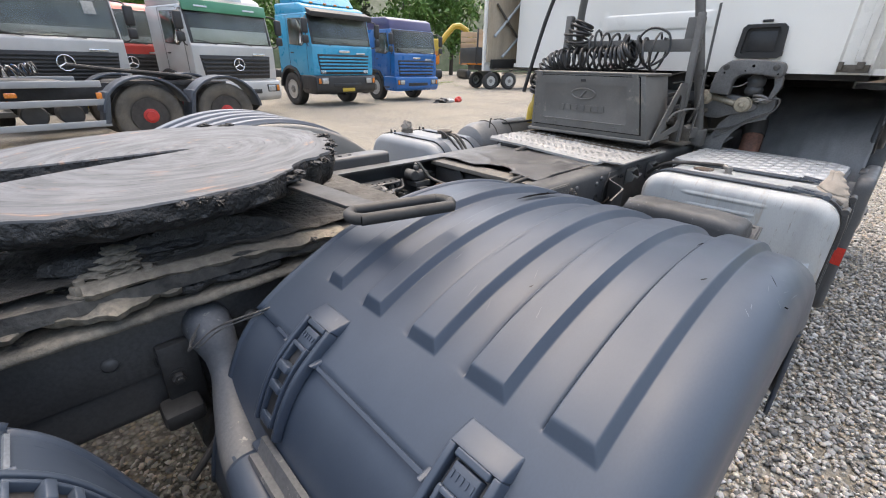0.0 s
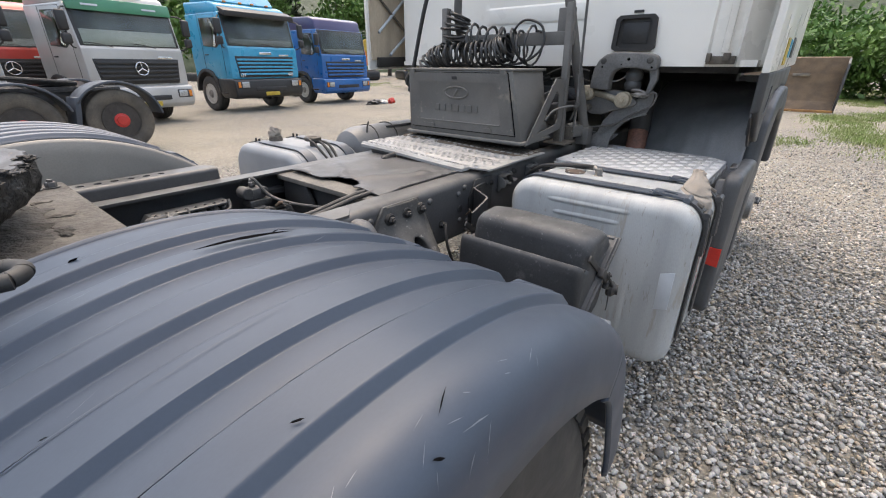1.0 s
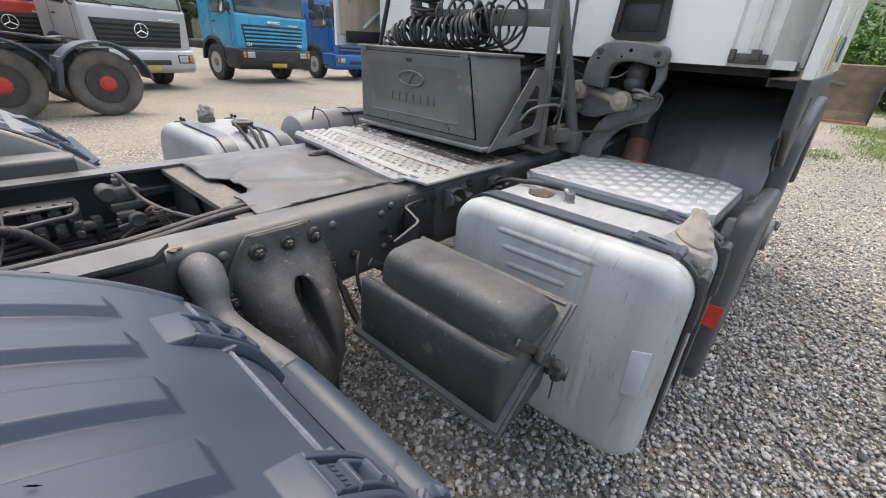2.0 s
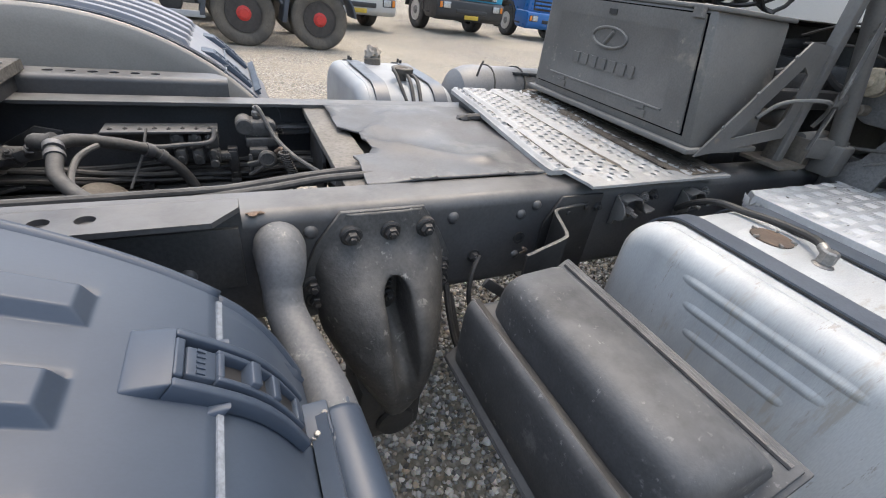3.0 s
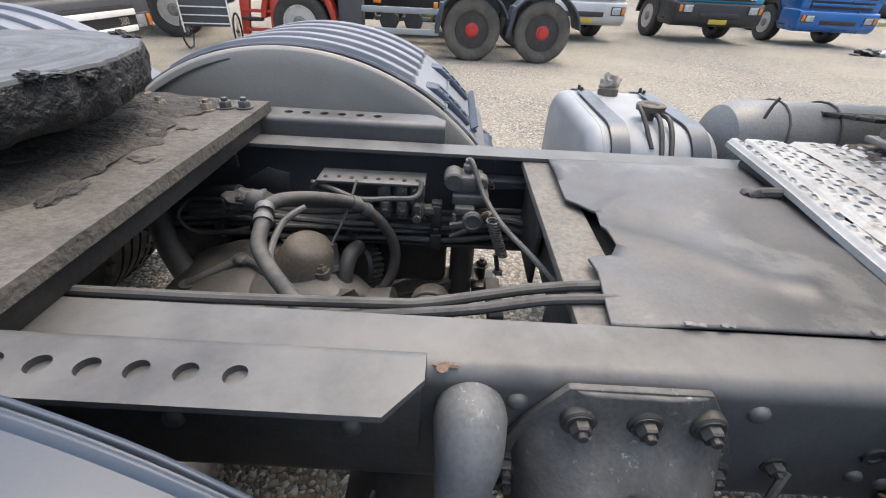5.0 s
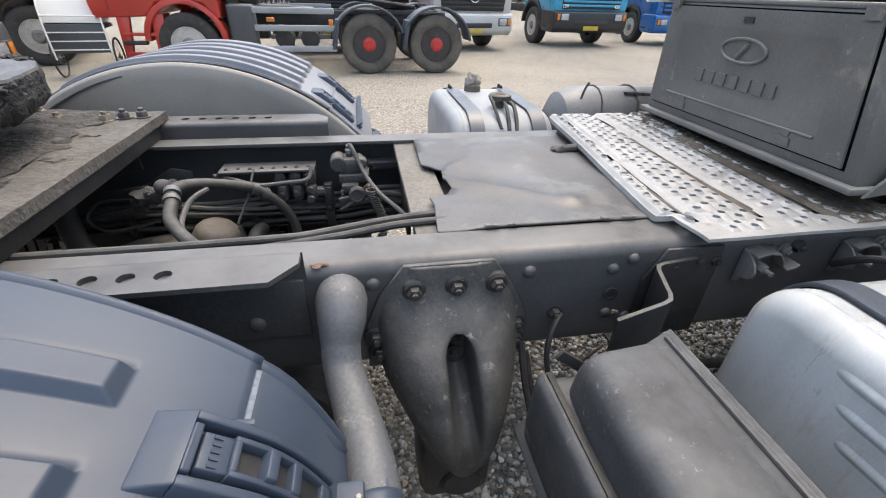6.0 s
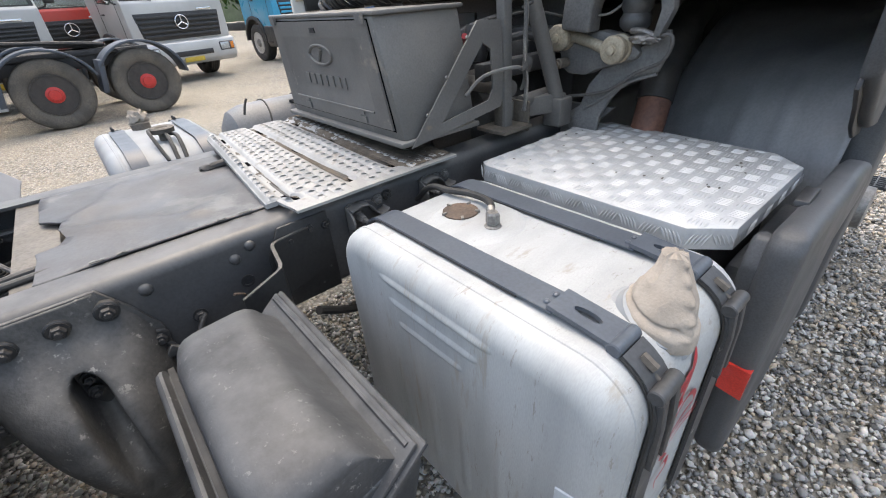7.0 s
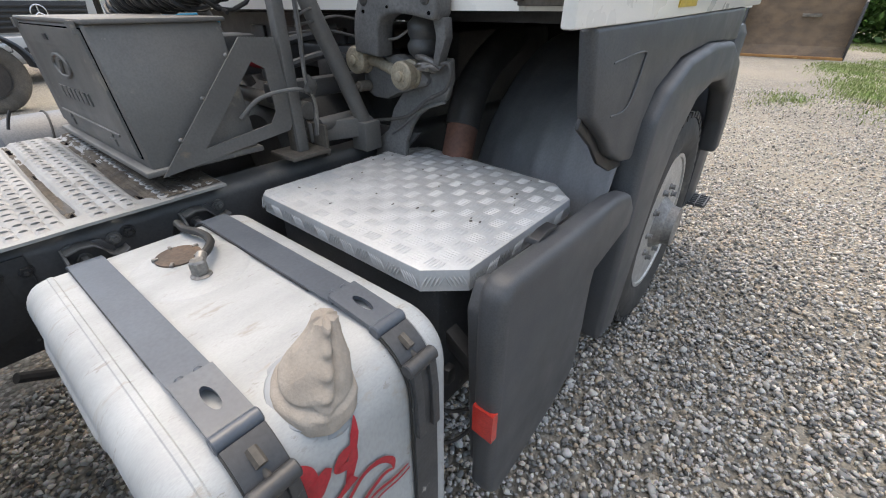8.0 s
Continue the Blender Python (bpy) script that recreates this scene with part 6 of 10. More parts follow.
# ---- checker-plate battery cover ----
CK = [(2.612, -0.505), (2.635, -0.478), (3.175, -0.490), (3.252, -0.562), (3.208, -1.105), (3.128, -1.188), (2.668, -1.184), (2.602, -1.108)]
s = Shape()
s.prism(CK, "xy", 1.010, 1.018, 0.003)
inner = [(2.925 + (x - 2.925) * 0.99, -0.83 + (y + 0.83) * 0.99) for x, y in CK]
n = len(CK)
s.raw([(x, y, 1.016) for x, y in CK] + [(2.925 + (x - 2.925) * 1.004, -0.83 + (y + 0.83) * 1.004, 0.967) for x, y in CK] + [(x, y, 0.967) for x, y in inner] + [(x, y, 1.010) for x, y in inner],
      [(k * n + i, k * n + (i + 1) % n, (k + 1) * n + (i + 1) % n, (k + 1) * n + i) for k in range(3) for i in range(n)])
cover = part("battery_cover", s, alu_m, truck, "bright aluminium checker-plate battery cover with clipped corners", 30)


def inside(x, y, d=0.008):
    ok = True
    for i in range(len(CK)):
        (ax, ay), (bx, by) = CK[i], CK[(i + 1) % len(CK)]
        ln = math.hypot(bx - ax, by - ay)
        ok = ok and ((bx - ax) * (y - ay) - (by - ay) * (x - ax)) / ln < -d
    return ok


def tread(s, m, ln=0.018, w=0.0034, h=0.0018):
    s.raw([m @ Vector(p) for p in ((-ln, 0, 0), (0, -w, 0), (ln, 0, 0), (0, w, 0), (-ln * 0.62, 0, h), (ln * 0.62, 0, h))], [(0, 1, 5, 4), (1, 2, 5), (2, 3, 5), (3, 0, 4, 5)])


s = Shape()
P = 0.0475
for i in range(-10, 11):
    for j in range(-10, 11):
        cx, cy = 2.925 + i * P, -0.83 + j * P
        for k in range(5):
            o = (k - 2) * 0.0085
            x, y = (cx + o, cy) if (i + j) % 2 else (cx, cy + o)
            if inside(x, y):
                tread(s, Matrix.Translation((x, y, 1.018)) @ Matrix.Rotation(radians(90 if (i + j) % 2 else 0), 4, "Z"))
for i in range(n):
    a, b = Vector((*CK[i], 0)), Vector((*CK[(i + 1) % n], 0))
    d = (b - a)
    out = Vector((-d.y, d.x, 0)).normalized()
    cnt = max(1, int(d.length / P))
    for q in range(cnt):
        mid = a + d * ((q + 0.5) / cnt)
        for k in range(5):
            base = Matrix.Translation(mid + out * 0.0058 + Vector((0, 0, 0.992))) @ out.to_track_quat("Z", "Y").to_matrix().to_4x4()
            tread(s, base @ Matrix.Translation(((k - 2) * 0.0085, 0, 0)) @ Matrix.Rotation(radians(62 if q % 2 else 118), 4, "Z"), 0.018)
tr = part("tread", s, alu_m, cover, "raised five-bar tread", 20, fix=False)
tr["kind"] = "stuff"
s = Shape()
s.box((2.925, -0.83, 0.77), (0.58, 0.60, 0.39), 0.02)
part("battery_box", s, plastic_m, truck, "black battery box")
s = Shape()
s.box((2.66, -1.0, 0.70), (0.03, 0.3, 0.05), 0.006)
s.box((2.68, -1.14, 0.80), (0.04, 0.16, 0.04), 0.006, Matrix.Rotation(radians(35), 4, "X"))
part("panel_bracket", s, chassis_dark_m, truck)
# a few dead leaves and grains lie on the cover
r = random.Random(3)
s = Shape()
for i in range(34):
    s.lump((r.uniform(2.68, 3.25), r.uniform(-1.1, -0.46), 1.0205), (r.uniform(0.002, 0.006), r.uniform(0.002, 0.005), 0.0015), 0.6, 1, i)
tagged(single("debris", s, brown_m, "dry dirt crumbs scattered on the checker plate", "debris"), kind="stuff")


# ---- perforated walkway plate ----
CHANNELS = ((2.068, 0.013), (2.232, 0.014), (2.384, 0.013))


def walk_z(x, y):
    """Top of the plate: flat along the near edge, with three shallow channels that end before it."""
    z = 1.072
    for c, w in CHANNELS:
        z -= 0.0085 * smooth01(w + 0.006, w - 0.005, abs(x - c)) * smooth01(-0.392, -0.362, y)
    z -= 0.010 * smooth01(2.034, 2.020, x) * smooth01(-0.36, -0.33, y)
    return z + 0.0018 * noise.noise((x * 7, y * 5, 0))


def walk_set(x, y, z):
    """The rear edge runs slightly askew and steps in beside the rail."""
    left = 1.992 + 0.063 * (y + 0.343) / 0.743
    if y < -0.343:
        left += 0.026 * smooth01(-0.343, -0.349, y) + 0.018 * smooth01(-0.349, -0.445, y)
    k = smooth01(2.20, 2.02, x)
    return (x - 0.033 * (x - 2.02) / 0.555 + k * (left - 2.02), y - 0.011 * smooth01(-0.3, -0.44, y), z - 0.012 + 0.022 * smooth01(-0.45, 0.40, y))


s = Shape()
cols = []
for lo, hi, rows in ((2.034, 2.050, 1), (2.094, 2.206, 4), (2.258, 2.360, 3), (2.408, 2.560, 5)):
    for k in range(rows):
        cols.append((lo + (hi - lo) * k / rows, lo + (hi - lo) * (k + 1) / rows, k % 2))
ys = steps(-0.425, 0.395, 21)
fine_y = steps(-0.445, -0.34, 16) + steps(-0.34, 0.405, 22)[1:]
walk_holes = []
r = random.Random(31)
edge_x = 2.020
for c0, c1, odd in cols:
    if c0 > edge_x + 1e-4:
        s.sheet(lambda x, y: (x, y, walk_z(x, y)), steps(edge_x, c0, 10), fine_y)
    for k, (y0, y1) in enumerate(zip(ys, ys[1:])):
        hx, hy = (c0 + c1) / 2, (y0 + y1) / 2 + (0.008 if odd else -0.008)
        if k == 0 and c0 < 2.09:
            s.sheet(lambda x, y: (x, y, walk_z(x, y)), steps(c0, c1, 3), steps(y0, y1, 8))
            continue
        wide = 1.5 if r.random() < 0.04 else r.uniform(0.88, 1.08)
        walk_holes.append((hx, hy))
        holed(s, c0, c1, y0, y1, hx, hy, 0.0086 * min(wide, 1.2) * (0.7 if c1 - c0 < 0.02 else 1.0), 0.0062 * wide, walk_z, 0.006, 12, 0.0050)
    for y0, y1 in ((-0.445, -0.425), (0.395, 0.405)):
        s.sheet(lambda x, y: (x, y, walk_z(x, y)), steps(c0, c1, 3), steps(y0, y1, 3))
    edge_x = c1
s.sheet(lambda x, y: (x, y, walk_z(x, y)), steps(edge_x, 2.575, 4), fine_y)
rim = [(2.02, 0.405), (2.02, -0.445), (2.575, -0.445), (2.575, 0.405)]
for (ax, ay), (bx, by) in zip(rim, rim[1:]):
    line = [(ax + (bx - ax) * k / 80, ay + (by - ay) * k / 80) for k in range(81)]
    s.raw([(x, y, walk_z(x, y)) for x, y in line] + [(x, y, walk_z(x, y) - (0.013 if ax == bx == 2.02 and y > -0.36 else 0.007)) for x, y in line], [(i, i + 1, 82 + i, 81 + i) for i in range(80)])
for v in s.bm.verts:
    v.co = walk_set(*v.co)
walkway = part("walkway_plate", s, alu_perf_m, truck, "worn white aluminium walkway plate with rows of punched holes", 45, fix=False)


def dirt_sheet(x0, x1, y0, y1, nx, ny, depth):
    """A thin crust that breaks through the plate's top in ragged patches and leaves the holes open."""
    s = Shape()
    xs, yy = steps(x0, x1, nx), steps(y0, y1, ny)
    verts = [walk_set(x, y, walk_z(x, y) + depth(x, y)) for x in xs for y in yy]
    faces = []
    for i in range(nx - 1):
        for j in range(ny - 1):
            x, y = (xs[i] + xs[i + 1]) / 2, (yy[j] + yy[j + 1]) / 2
            if all(math.hypot((x - hx) / 1.35, y - hy) > 0.0078 for hx, hy in walk_holes) and depth(x, y) > -0.002:
                faces.append((i * ny + j, (i + 1) * ny + j, (i + 1) * ny + j + 1, i * ny + j + 1))
    s.raw(verts, faces)
    bmesh.ops.delete(s.bm, geom=[v for v in s.bm.verts if not v.link_faces], context="VERTS")
    return s


def speckle(x, y):
    return noise.noise((x * 26, y * 21, 4)) + 0.6 * noise.noise((x * 75, y * 60, 8)) + 0.4 * noise.noise((x * 190, y * 150, 1))


s = dirt_sheet(2.30, 2.572, -0.43, 0.40, 70, 190, lambda x, y: 0.0030 * (speckle(x, y) - 0.62 + 2.6 * smooth01(2.37, 2.46, x + 0.03 * noise.noise((y * 8, 0, 0)))) - 0.003 * smooth01(-0.36, -0.425, y))
tagged(part("dirt_crust", s, earth_m, walkway, "brown dirt and rust gathered on the plate", 60, fix=False), kind="stuff")
for k, (c, w) in enumerate(CHANNELS):
    s = dirt_sheet(c - 0.011, c + 0.011, -0.372, 0.39, 9, 170, lambda x, y: 0.0020 * (speckle(x, y + k) + 0.25 - (0.5 if k == 0 else 0.0)) - 0.002 * smooth01(0.006, 0.011, abs(x - c)))
    tagged(part("dirt_crust", s, earth_m, walkway, "brown dirt lying in a channel of the plate", 60, fix=False), kind="stuff")
# slots at the ends of the channels, laid in as black bars for their inner shade
for k, (c, w) in enumerate(CHANNELS):
    for y0, y1 in ((-0.372, -0.322), (-0.03, 0.01), (0.27, 0.33)):
        s = Shape()
        bar_z = lambda y, up: walk_z(c, y) + up
        ring = [walk_set(c + dx, y, bar_z(y, up)) for y in (y0, y1) for dx, up in ((-0.005, -0.002), (0.005, -0.002), (0.005, 0.0012), (-0.005, 0.0012))]
        s.raw(ring, [(0, 1, 2, 3), (4, 7, 6, 5), (0, 4, 5, 1), (1, 5, 6, 2), (2, 6, 7, 3), (3, 7, 4, 0)])
        part("slot", s, cut_m, walkway)
s = Shape()
s.tube([(2.03, 0.12, 1.05), (1.99, 0.125, 1.045), (1.965, 0.12, 1.04)], 0.014, 10)
s.lump((1.975, 0.125, 1.045), (0.025, 0.02, 0.015), 0.4, 2, 1.0)
part("rubber_stop", s, rubber_m, walkway)
s = Shape()
s.box((2.3, Y0, 1.046), (0.5, 0.66, 0.02), 0.004)
part("plate_support", s, chassis_dark_m, truck)

# ---- rubber mat and cross strip between the rails ----
MAT = [(1.547, 0.29), (1.543, 0.15), (1.541, 0.055), (1.565, 0.03), (1.588, 0.0), (1.580, -0.06), (1.592, -0.12), (1.575, -0.15), (1.532, -0.163), (1.536, -0.206), (1.525, -0.318), (2.05, -0.318), (2.05, 0.29)]
s = Shape()
tmp = bmesh.new()
tmp.faces.new([tmp.verts.new((x, y, 1.040)) for x, y in MAT])
bmesh.ops.triangulate(tmp, faces=tmp.faces[:])
bmesh.ops.subdivide_edges(tmp, edges=tmp.edges[:], cuts=20, use_grid_fill=True)
for v in tmp.verts:
    for ax, ay, bx, by, w, up in ((1.60, -0.03, 1.74, 0.20, 0.020, 0.010), (1.60, -0.08, 1.86, -0.22, 0.030, 0.012), (1.66, -0.02, 1.95, -0.06, 0.05, -0.008), (1.70, 0.02, 1.62, -0.20, 0.025, 0.006), (1.86, -0.22, 2.02, -0.10, 0.03, 0.008)):
        k = min(1.0, max(0.0, ((v.co.x - ax) * (bx - ax) + (v.co.y - ay) * (by - ay)) / ((bx - ax) ** 2 + (by - ay) ** 2)))
        d = math.hypot(v.co.x - ax - k * (bx - ax) + 0.01 * math.sin(9 * k), v.co.y - ay - k * (by - ay))
        v.co.z += up * math.exp(-(d / w) ** 2) * (1 - 0.5 * k)
    v.co.z += 0.005 * noise.noise((v.co.x * 6, v.co.y * 5, 3)) + 0.003 * noise.noise((v.co.x * 15, v.co.y * 13, 1)) + 0.010 * smooth01(1.66, 1.54, v.co.x) * noise.noise((v.co.y * 8, 2, 0))
s.join(tmp)
part("rubber_mat", s, mat_m, truck, "scuffed dark grey rubber mat with a torn edge", 50, 0.005)
# pale flecks of paint where mat and rail meet
r = random.Random(12)
for a, b in ((1.622, 1.650), (1.672, 1.690), (1.88, 1.90), (1.93, 1.962)):
    s = Shape()
    top = [(a + (b - a) * k / 6, -0.3195 + r.uniform(0.002, 0.007)) for k in range(7)]
    low = [(a + (b - a) * k / 6, -0.3195 - r.uniform(0.001, 0.005)) for k in range(6, -1, -1)]
    s.prism(top + low, "xy", 1.0440, 1.0462)
    part("paint_fleck", s, fleck_m, truck, "pale chalky fleck of paint")
s = Shape()
s.prism([(1.483, 1.004), (1.483, 1.024), (1.575, 1.024), (1.61, 0.95), (1.60, 0.945), (1.57, 1.014), (1.493, 1.014), (1.493, 1.004)], "xz", -0.34, 0.31, 0.002)
part("cross_strip", s, strip_m, truck, "brown dusty steel cross member")
for sg, pts in ((-1, [(-0.31, 1.02), (-0.16, 1.02), (-0.10, 0.93), (-0.10, 0.80), (-0.31, 0.80)]), (1, [(0.29, 1.02), (0.13, 1.02), (0.07, 0.93), (0.07, 0.80), (0.29, 0.80)])):
    s = Shape()
    s.prism(pts, "yz", 1.50, 1.512, 0.002)
    part("gusset", s, chassis_dark_m, truck)
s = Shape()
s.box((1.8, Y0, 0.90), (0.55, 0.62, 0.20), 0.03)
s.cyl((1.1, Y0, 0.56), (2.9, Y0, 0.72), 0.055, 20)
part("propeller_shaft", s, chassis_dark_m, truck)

# ---- valves, lines and hoses between the rails ----
s = Shape()
s.tube([(0.4, -0.304, 1.03), (0.76, -0.301, 1.03), (0.985, -0.30, 1.03), (1.20, -0.293, 1.03), (1.27, -0.286, 1.03), (1.40, -0.249, 1.03), (1.46, -0.235, 1.03), (1.50, -0.229, 1.031), (1.57, -0.222, 1.031)], 0.0085, 10)
part("air_line", s, dusty_hose_m, truck, "pair of dark air lines")
s = Shape()
s.tube([(1.10, -0.312, 1.012), (1.31, -0.296, 1.026), (1.40, -0.278, 1.03), (1.445, -0.268, 1.031), (1.50, -0.261, 1.031), (1.57, -0.256, 1.031)], 0.0085, 10)
part("air_line", s, dusty_hose_m, truck, "pair of dark air lines")
# thick hose: from the pipe fitting over the bay in a loop, and towards the near rail
s = Shape()
s.tube([(0.935, -0.03, 1.030), (0.954, 0.0, 1.030), (0.975, 0.05, 1.012), (1.005, 0.10, 0.988), (1.045, 0.14, 0.963), (1.073, 0.16, 0.944), (1.118, 0.18, 0.895), (1.148, 0.19, 0.838), (1.159, 0.19, 0.782), (1.147, 0.18, 0.717), (1.116, 0.16, 0.669)], 0.0145, 12)
hose = part("air_hose", s, dusty_hose_m, truck, "thick black air hose bent in a loop")
s = Shape()
s.tube([(0.925, -0.01, 1.028), (0.934, -0.035, 1.026), (0.944, -0.065, 1.020), (0.953, -0.12, 1.000), (0.984, -0.16, 0.980), (1.022, -0.20, 0.970), (1.06, -0.235, 0.955), (1.10, -0.26, 0.91)], 0.0145, 12)
part("hose_leg", s, dusty_hose_m, hose)
s = Shape()
s.tube([(1.123, 0.166, 0.679), (1.110, 0.156, 0.660), (1.100, 0.148, 0.640)], 0.019, 12, 2)
part("hose_end", s, chassis_m, hose)
for a, b in (((0.936, -0.030, 1.030), (0.940, -0.045, 1.026)), ((0.942, -0.058, 1.022), (0.945, -0.070, 1.018)), ((1.060, 0.152, 0.952), (1.075, 0.162, 0.943)), ((1.086, 0.168, 0.931), (1.096, 0.172, 0.920))):
    s = Shape()
    s.tube([a, b], 0.0185, 14, 1)
    part("hose_clamp", s, chassis_m, hose)
s = Shape()
s.tube([(0.895, 0.02, 1.02), (0.91, 0.0, 1.026), (0.925, -0.01, 1.028), (0.94, -0.012, 1.034)], 0.020, 12, 4)
part("elbow", s, dusty_hose_m, hose)
s = Shape()
s.tube([(1.005, -0.005, 1.02), (0.985, -0.03, 1.015), (0.972, -0.06, 1.005), (0.972, -0.12, 0.985), (0.995, -0.16, 0.965), (1.04, -0.20, 0.955)], 0.0065, 8)
part("thin_hose", s, wire_m, hose)
s = Shape()
s.tube([(0.937, 0.25, 0.956), (0.997, 0.22, 0.954), (1.05, 0.19, 0.95), (1.086, 0.19, 0.944), (1.15, 0.2, 0.945), (1.205, 0.2, 0.950), (1.222, 0.215, 0.962), (1.224, 0.23, 0.982)], 0.0065, 8)
part("thin_hose", s, wire_m, hose)
s = Shape()
s.tube([(0.937, 0.26, 0.945), (0.99, 0.235, 0.945), (1.05, 0.20, 0.935), (1.10, 0.2, 0.93)], 0.006, 8)
part("thin_hose", s, wire_m, hose)
# zip tie with its long tail
s = Shape()
s.tube([(1.066, 0.20, 0.990), (1.060, 0.17, 0.965), (1.054, 0.15, 0.940), (1.018, 0.10, 0.866)], 0.0035, 6)
s.lump((1.062, 0.160, 0.960), (0.010, 0.010, 0.008), 0.3, 2, 2.0)
part("zip_tie", s, cast_m, hose, "dusty grey zip tie with a long tail")

# rail of small valves on the far web
s = Shape()
s.prism([(0.937, 0.948), (0.957, 0.974), (1.233, 0.974), (1.233, 0.967), (0.960, 0.967), (0.944, 0.944)], "xz", 0.225, 0.305, 0.001)
s.box((1.095, 0.303, 0.95), (0.275, 0.006, 0.045), 0.001)
vb = part("valve_rail", s, chassis_m, truck, "valve rail with small dusty valves")
for k in range(8):
    s = Shape()
    s.bolt((0.975 + 0.034 * k, 0.248 + 0.004 * (k % 2), 0.973), (0, 0, 1), 0.0045, 0.004)
    part("bolt", s, chassis_dark_m, vb)
for i, x in enumerate((1.127, 1.172, 1.214)):
    s = Shape()
    s.box((x, 0.258, 0.940), (0.034, 0.050, 0.040), 0.006)
    s.cyl((x, 0.243, 0.955), (x, 0.228, 0.955), 0.010, 12, bev=0.002)
    s.box((x + 0.002, 0.248, 0.895), (0.032, 0.046, 0.050), 0.012)
    s.cyl((x + 0.002, 0.228, 0.895), (x + 0.002, 0.218, 0.895), 0.009, 10, bev=0.002)
    s.bolt((x - 0.012, 0.232, 0.925), (0, -1, 0), 0.005, 0.006)
    part("valve", s, cast_m, vb)
s = Shape()
s.box((1.235, 0.25, 0.893), (0.05, 0.03, 0.022), 0.005)
s.cyl((1.214, 0.228, 0.880), (1.214, 0.210, 0.880), 0.012, 12, bev=0.002)
s.cyl((1.214, 0.228, 0.912), (1.214, 0.212, 0.912), 0.010, 12, bev=0.002)
part("valve_port", s, cast_m, vb)

# relay valve on its arm
s = Shape()
s.box((1.345, 0.262, 0.977), (0.078, 0.070, 0.048), 0.012)
s.box((1.352, 0.256, 0.940), (0.094, 0.075, 0.026), 0.004)
s.cyl((1.306, 0.225, 0.985), (1.306, 0.285, 0.985), 0.025, 18, bev=0.004)
s.cyl((1.377, 0.262, 0.985), (1.377, 0.225, 0.985), 0.017, 14, bev=0.003)
s.cyl((1.345, 0.262, 1.0), (1.342, 0.26, 1.014), 0.012, 12, bev=0.002)
valve = part("relay_valve", s, cast_m, truck, "dusty cast relay valve")
s = Shape()
s.lathe([(0.006, 0), (0.013, 0.002), (0.013, 0.012), (0.009, 0.016), (0.009, 0.026), (0.006, 0.028)], (1.342, 0.26, 1.010), (0, 0, 1), 12)
part("push_fitting", s, zinc_m, valve)
s = Shape()
s.box((1.338, 0.212, 0.917), (0.052, 0.030, 0.022), 0.005)
s.box((1.312, 0.200, 0.885), (0.010, 0.014, 0.055), 0.003)
s.prism([(1.30, 0.895), (1.345, 0.905), (1.365, 0.925), (1.372, 0.922), (1.352, 0.890), (1.305, 0.882)], "xz", 0.170, 0.182, 0.002)
s.tube([(1.305, 0.185, 0.852), (1.325, 0.175, 0.868), (1.345, 0.168, 0.885)], 0.006, 8)
part("lever_plate", s, cast_m, valve)
s = Shape()
s.lathe([(0.010, 0.0), (0.024, 0.002), (0.026, 0.008), (0.026, 0.022), (0.020, 0.026), (0.017, 0.026), (0.016, 0.022), (0.006, 0.022)], (1.358, 0.190, 0.903), (0, -1, 0.15), 22)
part("round_port", s, cast_m, valve)
s = Shape()
s.tube([(1.383, 0.165, 0.930), (1.395, 0.150, 0.945), (1.400, 0.135, 0.945)], 0.007, 8)
part("link_hook", s, rust_m, valve, "rusty hook")
s = Shape()
s.tube([(1.342, 0.26, 1.036), (1.352, 0.245, 1.030), (1.383, 0.20, 0.968), (1.421, 0.10, 0.945), (1.47, -0.01, 0.940), (1.514, -0.10, 0.93)], 0.0065, 8)
part("thin_hose", s, wire_m, valve)
s = Shape()
s.lathe([(0.006, 0.05), (0.006, 0.0), (0.010, -0.002), (0.014, -0.004)], (1.428, 0.11, 0.805), (-0.2, 0, 1), 10)
s.box((1.43, 0.11, 0.80), (0.02, 0.02, 0.012), 0.003)
part("spring_hook", s, chassis_dark_m, valve)
s = Shape()
s.tube([(1.397 + 0.0002 * k * 1.6 + 0.0125 * math.cos(k * 0.8), 0.105 + 0.0125 * math.sin(k * 0.8), 0.952 - 0.00088 * k) for k in range(112)], 0.0028, 6, 1)
part("coil_spring", s, dusty_hose_m, valve)
s = Shape()
s.prism([(1.385, 0.955), (1.40, 0.962), (1.505, 0.958), (1.545, 0.93), (1.54, 0.915), (1.50, 0.935), (1.425, 0.930), (1.388, 0.935)], "xz", 0.315, 0.325, 0.002)
s.box((1.46, 0.335, 0.955), (0.12, 0.05, 0.006), 0.002)
part("valve_arm", s, chassis_m, valve)
for x in (1.392, 1.41):
    s = Shape()
    s.bolt((x, 0.30, 0.962 - (x - 1.392)), (0, -0.5, 1), 0.008, 0.014)
    part("bolt", s, chassis_dark_m, valve)

# cables along the web on a narrow tray
s = Shape()
s.box((1.0, 0.285, 0.771), (1.3, 0.05, 0.008), 0.002)
cables = part("cable_tray", s, chassis_dark_m, truck, "narrow cable tray along the rail")
